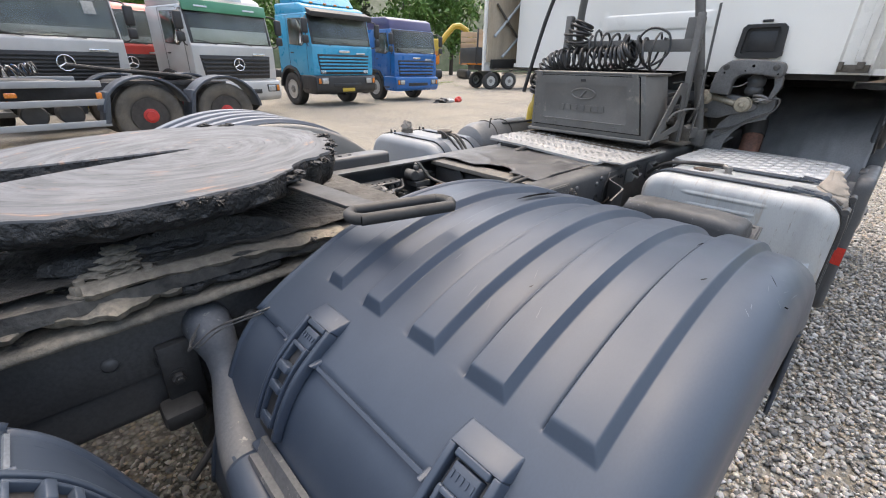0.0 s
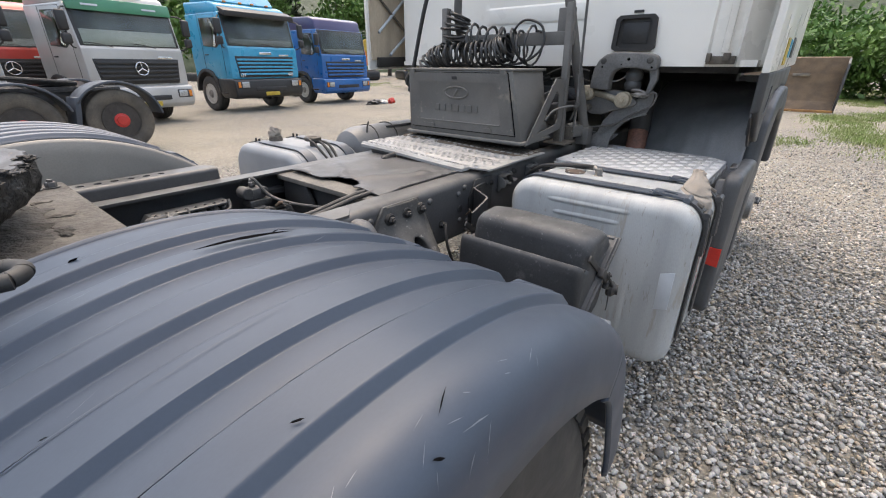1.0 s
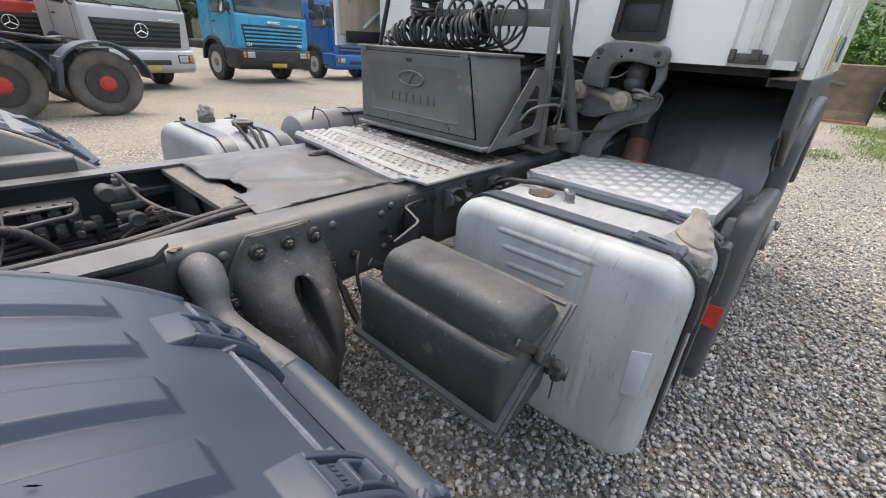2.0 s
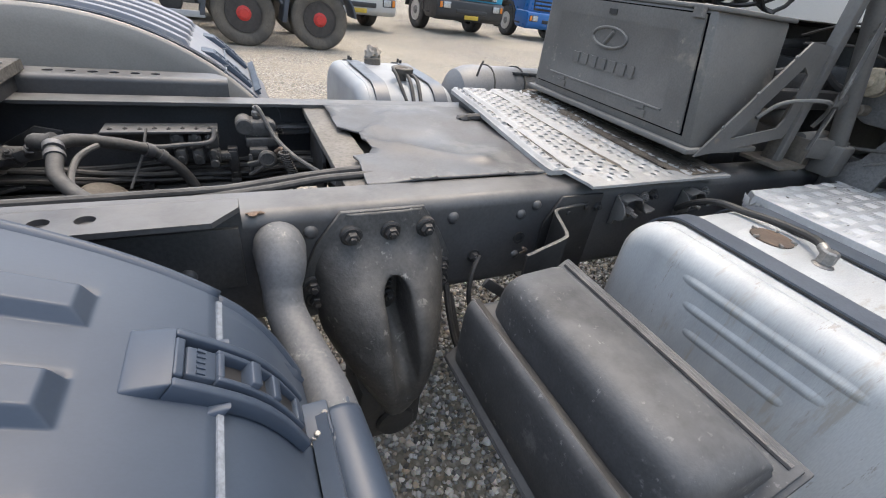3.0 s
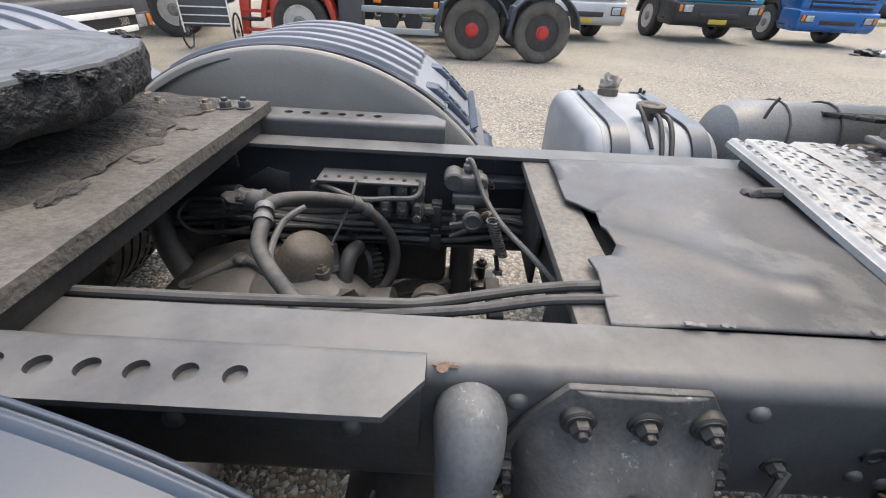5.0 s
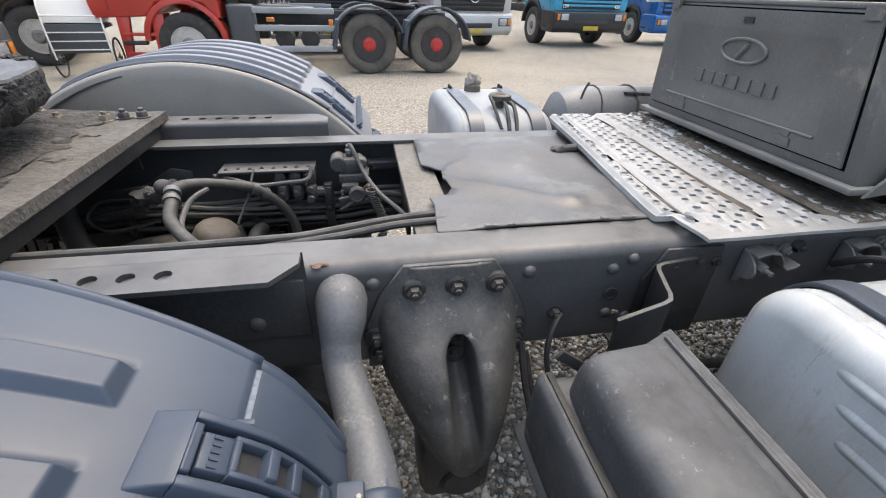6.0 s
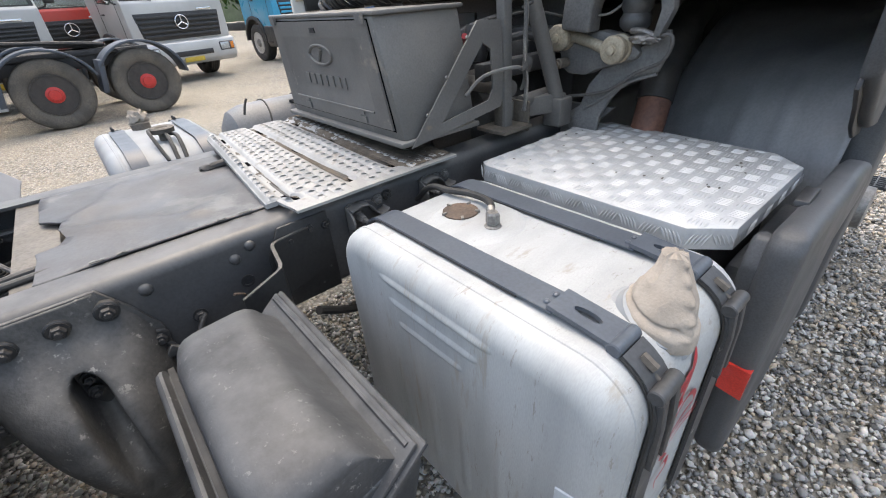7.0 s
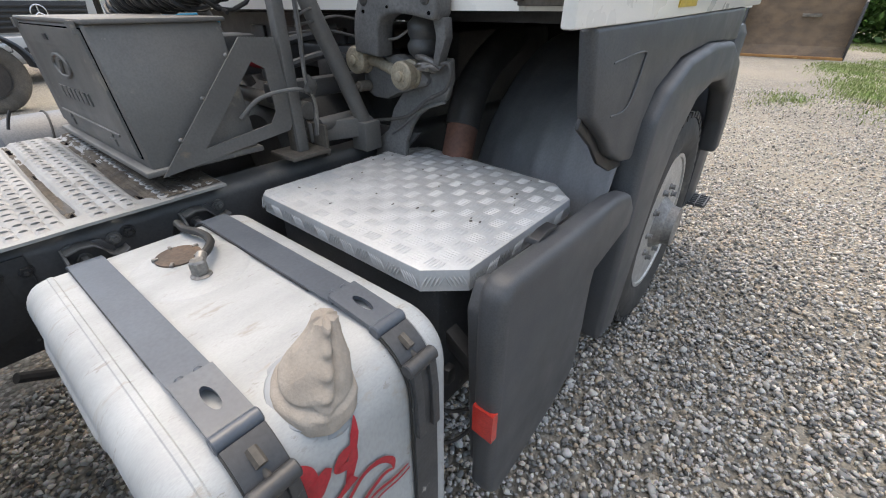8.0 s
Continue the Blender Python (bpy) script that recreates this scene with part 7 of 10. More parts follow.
for i, (z, y) in enumerate(((0.845, 0.275), (0.826, 0.262), (0.806, 0.272), (0.788, 0.258), (0.858, 0.29), (0.782, 0.28))):
    s = Shape()
    s.tube([(0.45, y, z - 0.02), (0.7, y - 0.005, z + 0.010 - 0.004 * i), (0.92, y - 0.012, z - 0.006), (1.1, y - 0.006, z + 0.006), (1.3, y, z + 0.004), (1.45, y + 0.012, z + 0.015), (1.7, y + 0.015, z + 0.0)], 0.0085, 8)
    part("cable", s, dusty_hose_m, cables)
s = Shape()
s.tube([(0.86, 0.16, 0.90), (0.93, 0.20, 0.87), (1.04, 0.235, 0.845), (1.12, 0.25, 0.84)], 0.008, 8)
part("cable", s, dusty_hose_m, cables)
s = Shape()
s.tube([(0.87, 0.14, 0.885), (0.95, 0.20, 0.85), (1.06, 0.24, 0.825), (1.2, 0.25, 0.82)], 0.006, 8)
part("cable", s, dusty_hose_m, cables)
s = Shape()
s.tube([(1.40, 0.27, 0.86), (1.47, 0.25, 0.87), (1.56, 0.24, 0.85)], 0.010, 8)
part("cable", s, dusty_hose_m, cables)
s = Shape()
s.tube([(1.40, 0.27, 0.84), (1.47, 0.25, 0.845), (1.56, 0.24, 0.825)], 0.010, 8)
part("cable", s, dusty_hose_m, cables)
for x, z, h in ((0.66, 0.79, 0.07), (1.03, 0.82, 0.05), (1.265, 0.84, 0.15)):
    s = Shape()
    s.box((x, 0.258, z), (0.028, 0.030, h), 0.004)
    s.box((x, 0.241, z + h * 0.25), (0.022, 0.008, h * 0.4), 0.002)
    s.box((x, 0.241, z - h * 0.28), (0.030, 0.012, h * 0.3), 0.003)
    s.box((x, 0.234, z - h * 0.02), (0.012, 0.008, 0.012), 0.002)
    part("cable_clip", s, chassis_dark_m, cables)

# pipe fitting and its bracket beside the loop
s = Shape()
s.tube([(0.57, 0.31, 0.875), (0.66, 0.285, 0.895), (0.74, 0.25, 0.917)], 0.018, 12)
s.tube([(0.722, 0.20, 0.895), (0.76, 0.20, 0.915), (0.82, 0.15, 0.945), (0.895, 0.08, 0.985), (0.90, 0.03, 1.012)], 0.017, 12)
s.lump((0.775, 0.19, 0.925), (0.045, 0.035, 0.024), 0.5, 3, 3.0)
s.box((0.835, 0.14, 0.955), (0.06, 0.035, 0.030), 0.006, Matrix.Rotation(radians(-22), 4, "Y"))
for x, y, z in ((0.738, 0.19, 0.91), (0.79, 0.155, 0.945), (0.85, 0.11, 0.975)):
    s.bolt((x, y, z), (0, -0.6, 0.8), 0.011, 0.012)
pf = part("pipe_fitting", s, chassis_m, truck, "dusty pipe junction with hoses")
s = Shape()
s.prism([(0.72, 0.915), (0.805, 0.968), (0.86, 0.955), (0.86, 0.905), (0.80, 0.905), (0.74, 0.905)], "xz", 0.295, 0.303, 0.001)
part("junction_bracket", s, chassis_dark_m, pf)
s = Shape()
s.tube([(0.70, 0.23, 0.90), (0.60, 0.25, 0.885), (0.57, 0.22, 0.845), (0.63, 0.19, 0.82), (0.72, 0.18, 0.835), (0.78, 0.18, 0.85)], 0.0045, 8)
part("thin_hose", s, wire_m, pf)
s = Shape()
s.tube([(0.57, 0.28, 0.83), (0.66, 0.24, 0.85), (0.74, 0.21, 0.885)], 0.012, 10)
part("thin_hose", s, wire_m, pf)

# axle parts below
s = Shape()
s.lathe([(0.092, -0.14), (0.086, -0.09), (0.060, -0.012), (0.050, 0.0), (0.036, 0.005), (0.001, 0.006)], (0.957, 0.12, 0.850), (0.30, -0.08, 1), 28)
gh = part("gear_housing", s, brown_m, truck, "tan dusty cast housing")
s = Shape()
s.cyl((1.010, 0.125, 0.770), (0.994, 0.15, 0.832), 0.019, 16, bev=0.005)
s.lathe([(0.026, 0), (0.024, 0.014), (0.018, 0.016)], (1.010, 0.125, 0.768), (-0.25, 0.35, 0.9), 16)
part("breather_cap", s, rubber_m, gh)
s = Shape()
s.bolt((0.989, 0.08, 0.795), (0, 0, 1), 0.015, 0.016)
s.cyl((0.989, 0.08, 0.74), (0.989, 0.08, 0.798), 0.020, 14, bev=0.004)
part("plug", s, brown_m, gh)
s = Shape()
s.tube([(1.030, 0.07, 0.66), (1.036, 0.10, 0.745), (1.046, 0.145, 0.80), (1.060, 0.19, 0.80)], 0.021, 12)
s.lump((1.02, 0.06, 0.70), (0.07, 0.05, 0.05), 0.5, 3, 6.0)
s.lump((0.94, 0.02, 0.72), (0.06, 0.05, 0.03), 0.5, 3, 9.0)
part("linkage", s, chassis_dark_m, gh)
s = Shape()
s.lathe([(0.050, 0.03), (0.052, 0.0), (0.075, -0.004), (0.078, 0.01), (0.078, 0.04), (0.07, 0.05)], (1.045, 0.30, 0.66), (-0.55, -0.75, 0.35), 36)
ring = part("sensor_ring", s, rubber_m, truck, "black ribbed ring")
m = Matrix.Translation((1.045, 0.30, 0.66)) @ Vector((-0.55, -0.75, 0.35)).to_track_quat("Z", "Y").to_matrix().to_4x4()
for k in range(30):
    s = Shape()
    s.box((0.079, 0, 0.018), (0.010, 0.008, 0.040), 0.001)
    bmesh.ops.transform(s.bm, matrix=m @ Matrix.Rotation(2 * math.pi * k / 30, 4, "Z"), verts=s.bm.verts)
    part("rib", s, dusty_hose_m, ring)
s = Shape()
s.prism([(0.64, 0.03), (0.70, -0.03), (0.76, -0.03), (0.88, -0.03), (0.87, 0.02), (0.82, 0.08), (0.76, 0.07)], "xy", 0.735, 0.755, 0.005)
s.tube([(0.665, 0.045, 0.755), (0.72, 0.07, 0.778), (0.779, 0.10, 0.800)], 0.014, 12)
s.lump((0.782, 0.10, 0.802), (0.022, 0.020, 0.016), 0.2, 3, 1.5)
s.lathe([(0.024, -0.02), (0.026, 0), (0.022, 0.012)], (0.668, 0.045, 0.752), (0, 0, 1), 16)
s.tube([(0.785, 0.10, 0.80), (0.83, 0.09, 0.79), (0.86, 0.06, 0.765)], 0.010, 10)
part("brake_lever", s, chassis_m, truck, "dusty brake lever on the axle")
s = Shape()
s.tube([(0.48, 0.29, 0.93), (0.545, 0.18, 0.80), (0.662, 0.08, 0.70), (0.74, 0.02, 0.62)], 0.030, 16)
part("torque_rod", s, web_m, truck)
s = Shape()
s.tube([(0.40, 0.06, 0.97), (0.415, 0.05, 0.86), (0.43, 0.04, 0.80)], 0.011, 8)
part("hanging_hook", s, chassis_dark_m, truck)
# leaf spring and shock absorber beneath the far rail
s = Shape()
for k, (dz, x0) in enumerate(((0.0, 1.0), (-0.022, 0.98), (-0.044, 0.95))):
    s.prism([(x0, 0.425 + dz), (1.16, 0.478 + dz), (1.31, 0.538 + dz), (1.40 - 0.05 * k, 0.556 + dz), (1.415 - 0.05 * k, 0.548 + dz), (1.31, 0.522 + dz), (1.16, 0.460 + dz), (x0, 0.405 + dz)], "xz", 0.395, 0.485, 0.003)
part("leaf_spring", s, strip_m, truck, "dusty tan leaf spring")
s = Shape()
s.cyl((1.426, 0.45, 0.50), (1.426, 0.45, 0.575), 0.016, 14, bev=0.003)
s.bolt((1.426, 0.45, 0.575), (0, 0, 1), 0.018, 0.02)
s.box((1.435, 0.44, 0.50), (0.08, 0.10, 0.05), 0.008)
s.box((1.46, 0.30, 0.545), (0.05, 0.20, 0.04), 0.008)
part("spring_clamp", s, chassis_dark_m, truck)
s = Shape()
s.cyl((1.353, 0.42, 0.42), (1.353, 0.42, 0.84), 0.040, 20, bev=0.004)
part("shock_absorber", s, web_m, truck)
s = Shape()
s.box((1.19, 0.44, 0.62), (0.22, 0.06, 0.20), 0.02)
part("bump_stop", s, chassis_dark_m, truck)
s = Shape()
s.lathe([(0.001, 0.075), (0.03, 0.072), (0.052, 0.055), (0.060, 0.025), (0.060, -0.03), (0.045, -0.05), (0.02, -0.055)], (1.265, 0.14, 0.635), (-0.1, -0.35, 1), 26)
s.lathe([(0.060, -0.004), (0.066, -0.002), (0.066, 0.006), (0.060, 0.008)], (1.265, 0.14, 0.635), (-0.1, -0.35, 1), 26)
bc = part("spring_brake", s, brown_m, truck, "dusty round brake chamber")
s = Shape()
s.tube([(1.195, 0.08, 0.66), (1.215, 0.08, 0.72), (1.25, 0.08, 0.745), (1.29, 0.08, 0.735), (1.32, 0.09, 0.69), (1.325, 0.1, 0.60)], 0.0055, 8)
part("thin_hose", s, wire_m, bc)
s = Shape()
s.tube([(1.06, 0.02, 0.70), (1.12, 0.01, 0.70), (1.18, 0.03, 0.68), (1.22, 0.06, 0.65)], 0.008, 8)
part("thin_hose", s, wire_m, bc)
s = Shape()
s.tube([(0.96, -0.02, 0.74), (1.02, -0.03, 0.755), (1.06, 0.0, 0.74), (1.09, 0.02, 0.69)], 0.010, 8)
part("thin_hose", s, wire_m, bc)
for x in (0.45, 0.18, -0.1):
    s = Shape()
    s.box((x, Y0, 0.92), (0.10, 0.70, 0.12), 0.01)
    part("cross_member", s, chassis_dark_m, truck)

# ---- toolbox on the chassis ----
def face_x(y, z):
    """x of the toolbox's slightly leaning rear face."""
    return 2.412 - 0.018 * (z - 1.125) / 0.335


s = Shape()
bot = [(2.412, -0.385), (2.70, -0.385), (2.70, 0.368), (2.412, 0.368)]
top = [(2.394, -0.322), (2.70, -0.322), (2.70, 0.352), (2.394, 0.352)]
s.raw([(x, y, 1.135) for x, y in bot] + [(x, y, 1.462) for x, y in top], [(0, 1, 2, 3), (4, 5, 6, 7)] + [(i, (i + 1) % 4, 4 + (i + 1) % 4, 4 + i) for i in range(4)])
bmesh.ops.recalc_face_normals(s.bm, faces=s.bm.faces)
bmesh.ops.bevel(s.bm, geom=s.bm.edges[:], offset=0.010, segments=2, profile=0.5, affect="EDGES")
tbox = part("toolbox", s, toolbox_m, truck, "dark grey plastic toolbox with an embossed drop door", 35)
tbox.matrix_basis = Matrix.Translation((-0.008, -0.006, -0.018))
s = Shape()
s.box((2.55, Y0 + 0.004, 1.130), (0.315, 0.775, 0.016), 0.005)
part("toolbox_base", s, toolbox_m, tbox)
s = Shape()
s.box((2.55, 0.015, 1.466), (0.318, 0.70, 0.012), 0.005)
part("toolbox_lid", s, toolbox_m, tbox)


def on_face(u, v, d):
    """A point on the door: u across (0..1 from the far side), v up, d out of the face."""
    z = 1.165 + v * 0.285
    y0 = 0.338 - 0.006 * v
    y1 = -0.345 + 0.05 * v
    return Vector((face_x(0, z) - d, y0 + (y1 - y0) * u, z))


def face_prism(s, pts, d0, d1):
    n = len(pts)
    s.raw([on_face(u, v, d0) for u, v in pts] + [on_face(u, v, d1) for u, v in pts], [tuple(range(n)), tuple(range(n, 2 * n))] + [(i, (i + 1) % n, n + (i + 1) % n, n + i) for i in range(n)])


s = Shape()
face_prism(s, [(-0.008, -0.016), (1.008, -0.016), (1.008, 1.012), (-0.008, 1.012)], -0.004, 0.0012)
part("door_gap", s, cut_m, tbox, "dark gap round the drop door")


def sunk(s, outer, inner, floor, d_top, d_floor):
    """A flat rim that slopes down into a sunken panel."""
    rings = [(outer, 0.0), (outer, d_top), (inner, d_top), (floor, d_floor)]
    pts = [on_face(u, v, d) for ring, d in rings for u, v in ring]
    s.raw(pts, [(4 * k + i, 4 * k + (i + 1) % 4, 4 * k + 4 + (i + 1) % 4, 4 * k + 4 + i) for k in range(3) for i in range(4)] + [(12, 13, 14, 15)])


s = Shape()
sunk(s, [(0.0, 0.0), (1.0, 0.0), (1.0, 1.0), (0.0, 1.0)], [(0.085, 0.13), (0.90, 0.13), (0.90, 0.86), (0.085, 0.86)], [(0.10, 0.165), (0.885, 0.165), (0.885, 0.825), (0.10, 0.825)], 0.0075, 0.0025)
door = part("toolbox_door", s, toolbox_m, tbox, "drop door with sunken panel")
s = Shape()
s.tube([on_face(0.10, 0.145, 0.0070), on_face(0.885, 0.145, 0.0070)], 0.0035, 8, 1)
part("panel_ridge", s, toolbox_m, door)
# plain raised badge and letter bars
s = Shape()
s.tube([on_face(0.495 + 0.115 * math.cos(a), 0.665 + 0.10 * math.sin(a), 0.0045) for a in [2 * math.pi * k / 28 for k in range(28)]], 0.0045, 8, 2, closed=True)
s.tube([on_face(0.47, 0.60, 0.0045), on_face(0.52, 0.73, 0.0045)], 0.006, 8, 1)
part("badge", s, toolbox_m, door, "raised oval badge")
for k in range(7):
    s = Shape()
    u = 0.285 + 0.066 * k
    w = 0.010 if k == 6 else 0.023
    face_prism(s, [(u - w, 0.335), (u + w, 0.335), (u + w + 0.004, 0.45), (u - w + 0.004, 0.45)], 0.001, 0.007)
    part("raised_bar", s, toolbox_m, door)
for u in (0.22, 0.78):
    s = Shape()
    face_prism(s, [(u - 0.03, 0.02), (u + 0.03, 0.02), (u + 0.03, 0.085), (u - 0.03, 0.085)], 0.006, 0.012)
    face_prism(s, [(u - 0.02, 0.10), (u + 0.02, 0.10), (u + 0.02, 0.15), (u - 0.02, 0.15)], 0.006, 0.011)
    part("hinge", s, toolbox_m, door)
s = Shape()
face_prism(s, [(0.47, 0.89), (0.52, 0.89), (0.52, 0.94), (0.47, 0.94)], 0.006, 0.011)
part("lock", s, chassis_dark_m, door)
for u in (0.03, 0.97):
    s = Shape()
    face_prism(s, [(u - 0.025, 0.97), (u + 0.025, 0.97), (u + 0.025, 1.06), (u - 0.025, 1.06)], 0.004, 0.014)
    part("catch", s, toolbox_m, tbox)
# triangular side stay
for y, sg in ((-0.395, 1), (0.378, 1)):
    s = Shape()
    outer = [(2.425, 1.118), (2.80, 1.165), (2.82, 1.20), (2.80, 1.42), (2.70, 1.425)]
    innr = [(2.545, 1.165), (2.745, 1.195), (2.765, 1.225), (2.755, 1.345), (2.72, 1.365)]
    n = len(outer)
    v = [(x, y - 0.006, z) for x, z in outer] + [(x, y - 0.006, z) for x, z in innr] + [(x, y, z) for x, z in outer] + [(x, y, z) for x, z in innr]
    f = []
    for i in range(n):
        j = (i + 1) % n
        f += [(i, j, n + j, n + i), (2 * n + i, 2 * n + j, 3 * n + j, 3 * n + i), (i, j, 2 * n + j, 2 * n + i), (n + i, n + j, 3 * n + j, 3 * n + i)]
    s.raw(v, f)
    st = part("side_stay", s, stand_m, tbox, "triangular steel stay with an open middle")
    for x, z in ((2.49, 1.20), (2.57, 1.29), (2.655, 1.385)):
        s = Shape()
        s.rivet((x, y - 0.006, z), (0, -1, 0), 0.006)
        part("rivet", s, zinc_m, st)

# ---- hose stand: posts, stays, crossbar ----
s = Shape()
s.box((2.82, -0.395, 1.41), (0.036, 0.034, 0.70), 0.004, Matrix.Rotation(radians(-1.5), 4, "X"))
stand = part("hose_stand", s, stand_m, truck, "upright grey steel stand for the trailer hoses")
s = Shape()
s.box((2.82, -0.389, 1.17), (0.039, 0.037, 0.19), 0.003)
part("rusted_foot", s, brown_m, stand, "rusty foot of the post")
s = Shape()
s.box((2.79, 0.40, 1.44), (0.045, 0.04, 0.68), 0.004)
part("post", s, stand_m, stand)
s = Shape()
s.box((2.84, -0.02, 1.60), (0.025, 0.78, 0.065), 0.004)
part("crossbar", s, stand_m, stand, "flat grey crossbar")
s = Shape()
s.tube([(3.055, -0.442, 1.13), (2.985, -0.422, 1.32), (2.915, -0.403, 1.50), (2.87, -0.375, 1.68), (2.84, -0.345, 1.85), (2.80, -0.29, 2.05), (2.78, -0.18, 2.14)], 0.026, 16)
part("stay_tube", s, stand_m, stand, "round grey stay tube")
s = Shape()
s.tube([(3.09, 0.35, 1.17), (2.98, 0.36, 1.42), (2.88, 0.37, 1.66), (2.84, 0.35, 1.85), (2.80, 0.28, 2.05), (2.78, 0.16, 2.14)], 0.024, 16)
part("stay_tube", s, stand_m, stand)
s = Shape()
s.tube([(2.78, 0.72, 1.30), (2.81, 0.62, 1.73), (2.83, 0.55, 1.95), (2.85, 0.50, 2.1)], 0.013, 10)
part("hose_rod", s, chassis_dark_m, stand)
s = Shape()
s.box((2.84, -0.36, 1.66), (0.02, 0.09, 0.16), 0.004)
part("post_head", s, stand_m, stand)
s = Shape()
s.box((2.82, -0.40, 1.072), (0.14, 0.13, 0.012), 0.003)
s.box((2.89, -0.40, 1.10), (0.012, 0.10, 0.10), 0.003)
part("foot_plate", s, brown_m, stand)
for x, y in ((3.06, -0.445), (3.09, 0.37)):
    s = Shape()
    s.box((x, y, 1.085), (0.075, 0.075, 0.10), 0.008)
    part("stay_foot", s, stand_m, stand)
s = Shape()
s.cyl((2.90, -0.40, 1.14), (3.08, -0.385, 1.14), 0.022, 14)
s.cyl((2.9, -0.36, 1.18), (2.95, 0.34, 1.18), 0.028, 14)
s.tube([(2.66, -0.38, 1.20), (2.72, -0.40, 1.25), (2.80, -0.462, 1.27), (2.86, -0.45, 1.24), (2.87, -0.43, 1.19)], 0.006, 8)
part("brace", s, stand_m, stand)
for k in range(4):
    s = Shape()
    r = random.Random(k + 9)
    dx, dy = r.uniform(-0.012, 0.02), r.uniform(-0.012, 0.005)
    s.tube([(2.835 + dx, -0.455 + dy, 1.80), (2.832 + dx, -0.462 + dy, 1.55), (2.828 + dx, -0.468 + dy, 1.40), (2.83 - dx, -0.472 + dy, 1.30), (2.845 + dx * 2, -0.468 - dy, 1.22), (2.84 + dx, -0.46 + dy, 1.13)], 0.0045, 7)
    part("cable", s, (wire_m, zinc_m)[k % 2], stand)
s = Shape()
s.tube([(2.83, -0.46, 1.45), (2.9, -0.44, 1.47), (3.0, -0.3, 1.46), (3.1, -0.15, 1.42)], 0.004, 6)
s.tube([(2.83, -0.46, 1.43), (2.93, -0.42, 1.44), (3.02, -0.4, 1.45), (3.08, -0.42, 1.44)], 0.004, 6)
s.lump((2.842, -0.472, 1.275), (0.02, 0.014, 0.025), 0.5, 2, 2.2)
part("cable", s, wire_m, stand, "grey cable tied to the post")
s = Shape()
s.tube([(2.74, -0.3, 1.36), (2.78, -0.27, 1.33), (2.85, -0.24, 1.31)], 0.010, 8)
part("red_line", s, red_m, stand)


def coil(s, path, R, r, turns, squash=1.0, jitter=0.006, seed=0):
    """A hose wound in a helix along a path."""
    line, _ = curve(path, 40, False, [1] * len(path))
    n = int(turns * 12)
    pts = []
    for i in range(n + 1):
        t = i / n * (len(line) - 1)
        k = min(int(t), len(line) - 2)
        p = line[k].lerp(line[k + 1], t - k)
        d = (line[k + 1] - line[k]).normalized()
        a = d.cross(Vector((1, 0, 0.2))).normalized()
        b = d.cross(a)
        q = 2 * math.pi * i / 12
        rr = R * (1 + 0.25 * noise.noise((i * 0.03, seed, 0)))
        pts.append(p + (a * math.cos(q) + b * math.sin(q) * squash) * rr + Vector((noise.noise((i * 0.11, seed, 1)), noise.noise((i * 0.13, seed, 2)), noise.noise((i * 0.12, seed, 3)))) * jitter)
    s.tube(pts, r, 8, 1)


s = Shape()
coil(s, [(2.75, 0.56, 1.30), (2.75, 0.53, 1.40), (2.75, 0.47, 1.49), (2.75, 0.36, 1.525), (2.75, 0.15, 1.528), (2.75, 0.0, 1.540), (2.755, -0.07, 1.57)], 0.064, 0.0085, 27, 1.0, 0.010, 1)
coils = part("coiled_hose", s, hose_m, stand, "black coiled air hoses draped over the stand")
s = Shape()
coil(s, [(2.79, 0.36, 1.56), (2.79, 0.34, 1.62), (2.79, 0.32, 1.69), (2.80, 0.30, 1.74)], 0.066, 0.0075, 8, 1.0, 0.035, 2)
part("wound_hose", s, hose_m, coils)
s = Shape()
coil(s, [(2.80, 0.22, 1.60), (2.80, 0.08, 1.61), (2.80, -0.04, 1.58)], 0.06, 0.0075, 6, 1.0, 0.035, 3)
part("wound_hose", s, hose_m, coils)
s = Shape()
coil(s, [(2.79, -0.02, 1.55), (2.79, -0.12, 1.57), (2.79, -0.22, 1.56)], 0.085, 0.0065, 5, 1.0, 0.06, 4)
part("hose_tail", s, hose_m, coils)
s = Shape()
s.tube([(2.78, 0.05, 1.5), (2.76, -0.05, 1.47), (2.77, -0.18, 1.49), (2.79, -0.26, 1.56), (2.8, -0.24, 1.66), (2.79, -0.14, 1.69), (2.78, -0.08, 1.62), (2.77, -0.14, 1.50), (2.77, -0.22, 1.46)], 0.0065, 8)
part("hose_tail", s, hose_m, coils)
s = Shape()
s.lathe([(0.03, 0), (0.04, 0.012), (0.042, 0.10), (0.036, 0.13), (0.024, 0.15), (0.02, 0.20)], (2.74, 0.60, 1.09), (0.0, -0.1, 1), 16)
part("hose_coupling", s, yellow_m, coils, "yellow hose coupling")

# ---- far side of the chassis: air vessel and mesh guard ----
s = Shape()
s.lathe([(0.02, 0), (0.09, 0.012), (0.14, 0.045), (0.16, 0.10), (0.163, 0.14), (0.163, 0.62), (0.155, 0.66), (0.11, 0.70), (0.02, 0.715)], (2.20, 0.76, 0.945), (1, 0, 0), 44)
vessel = part("air_vessel", s, vessel_m, truck, "grey cylindrical air vessel")
s = Shape()
s.tube([(2.36 + 0.05 * math.sin(a), 0.76 + 0.166 * math.cos(a), 0.945 + 0.166 * math.sin(a)) for a in [2 * math.pi * k / 24 for k in range(24)]], 0.004, 6, 1, closed=True)
s.tube([(2.27, 0.60, 1.09), (2.285, 0.61, 1.125), (2.30, 0.615, 1.15)], 0.005, 6)
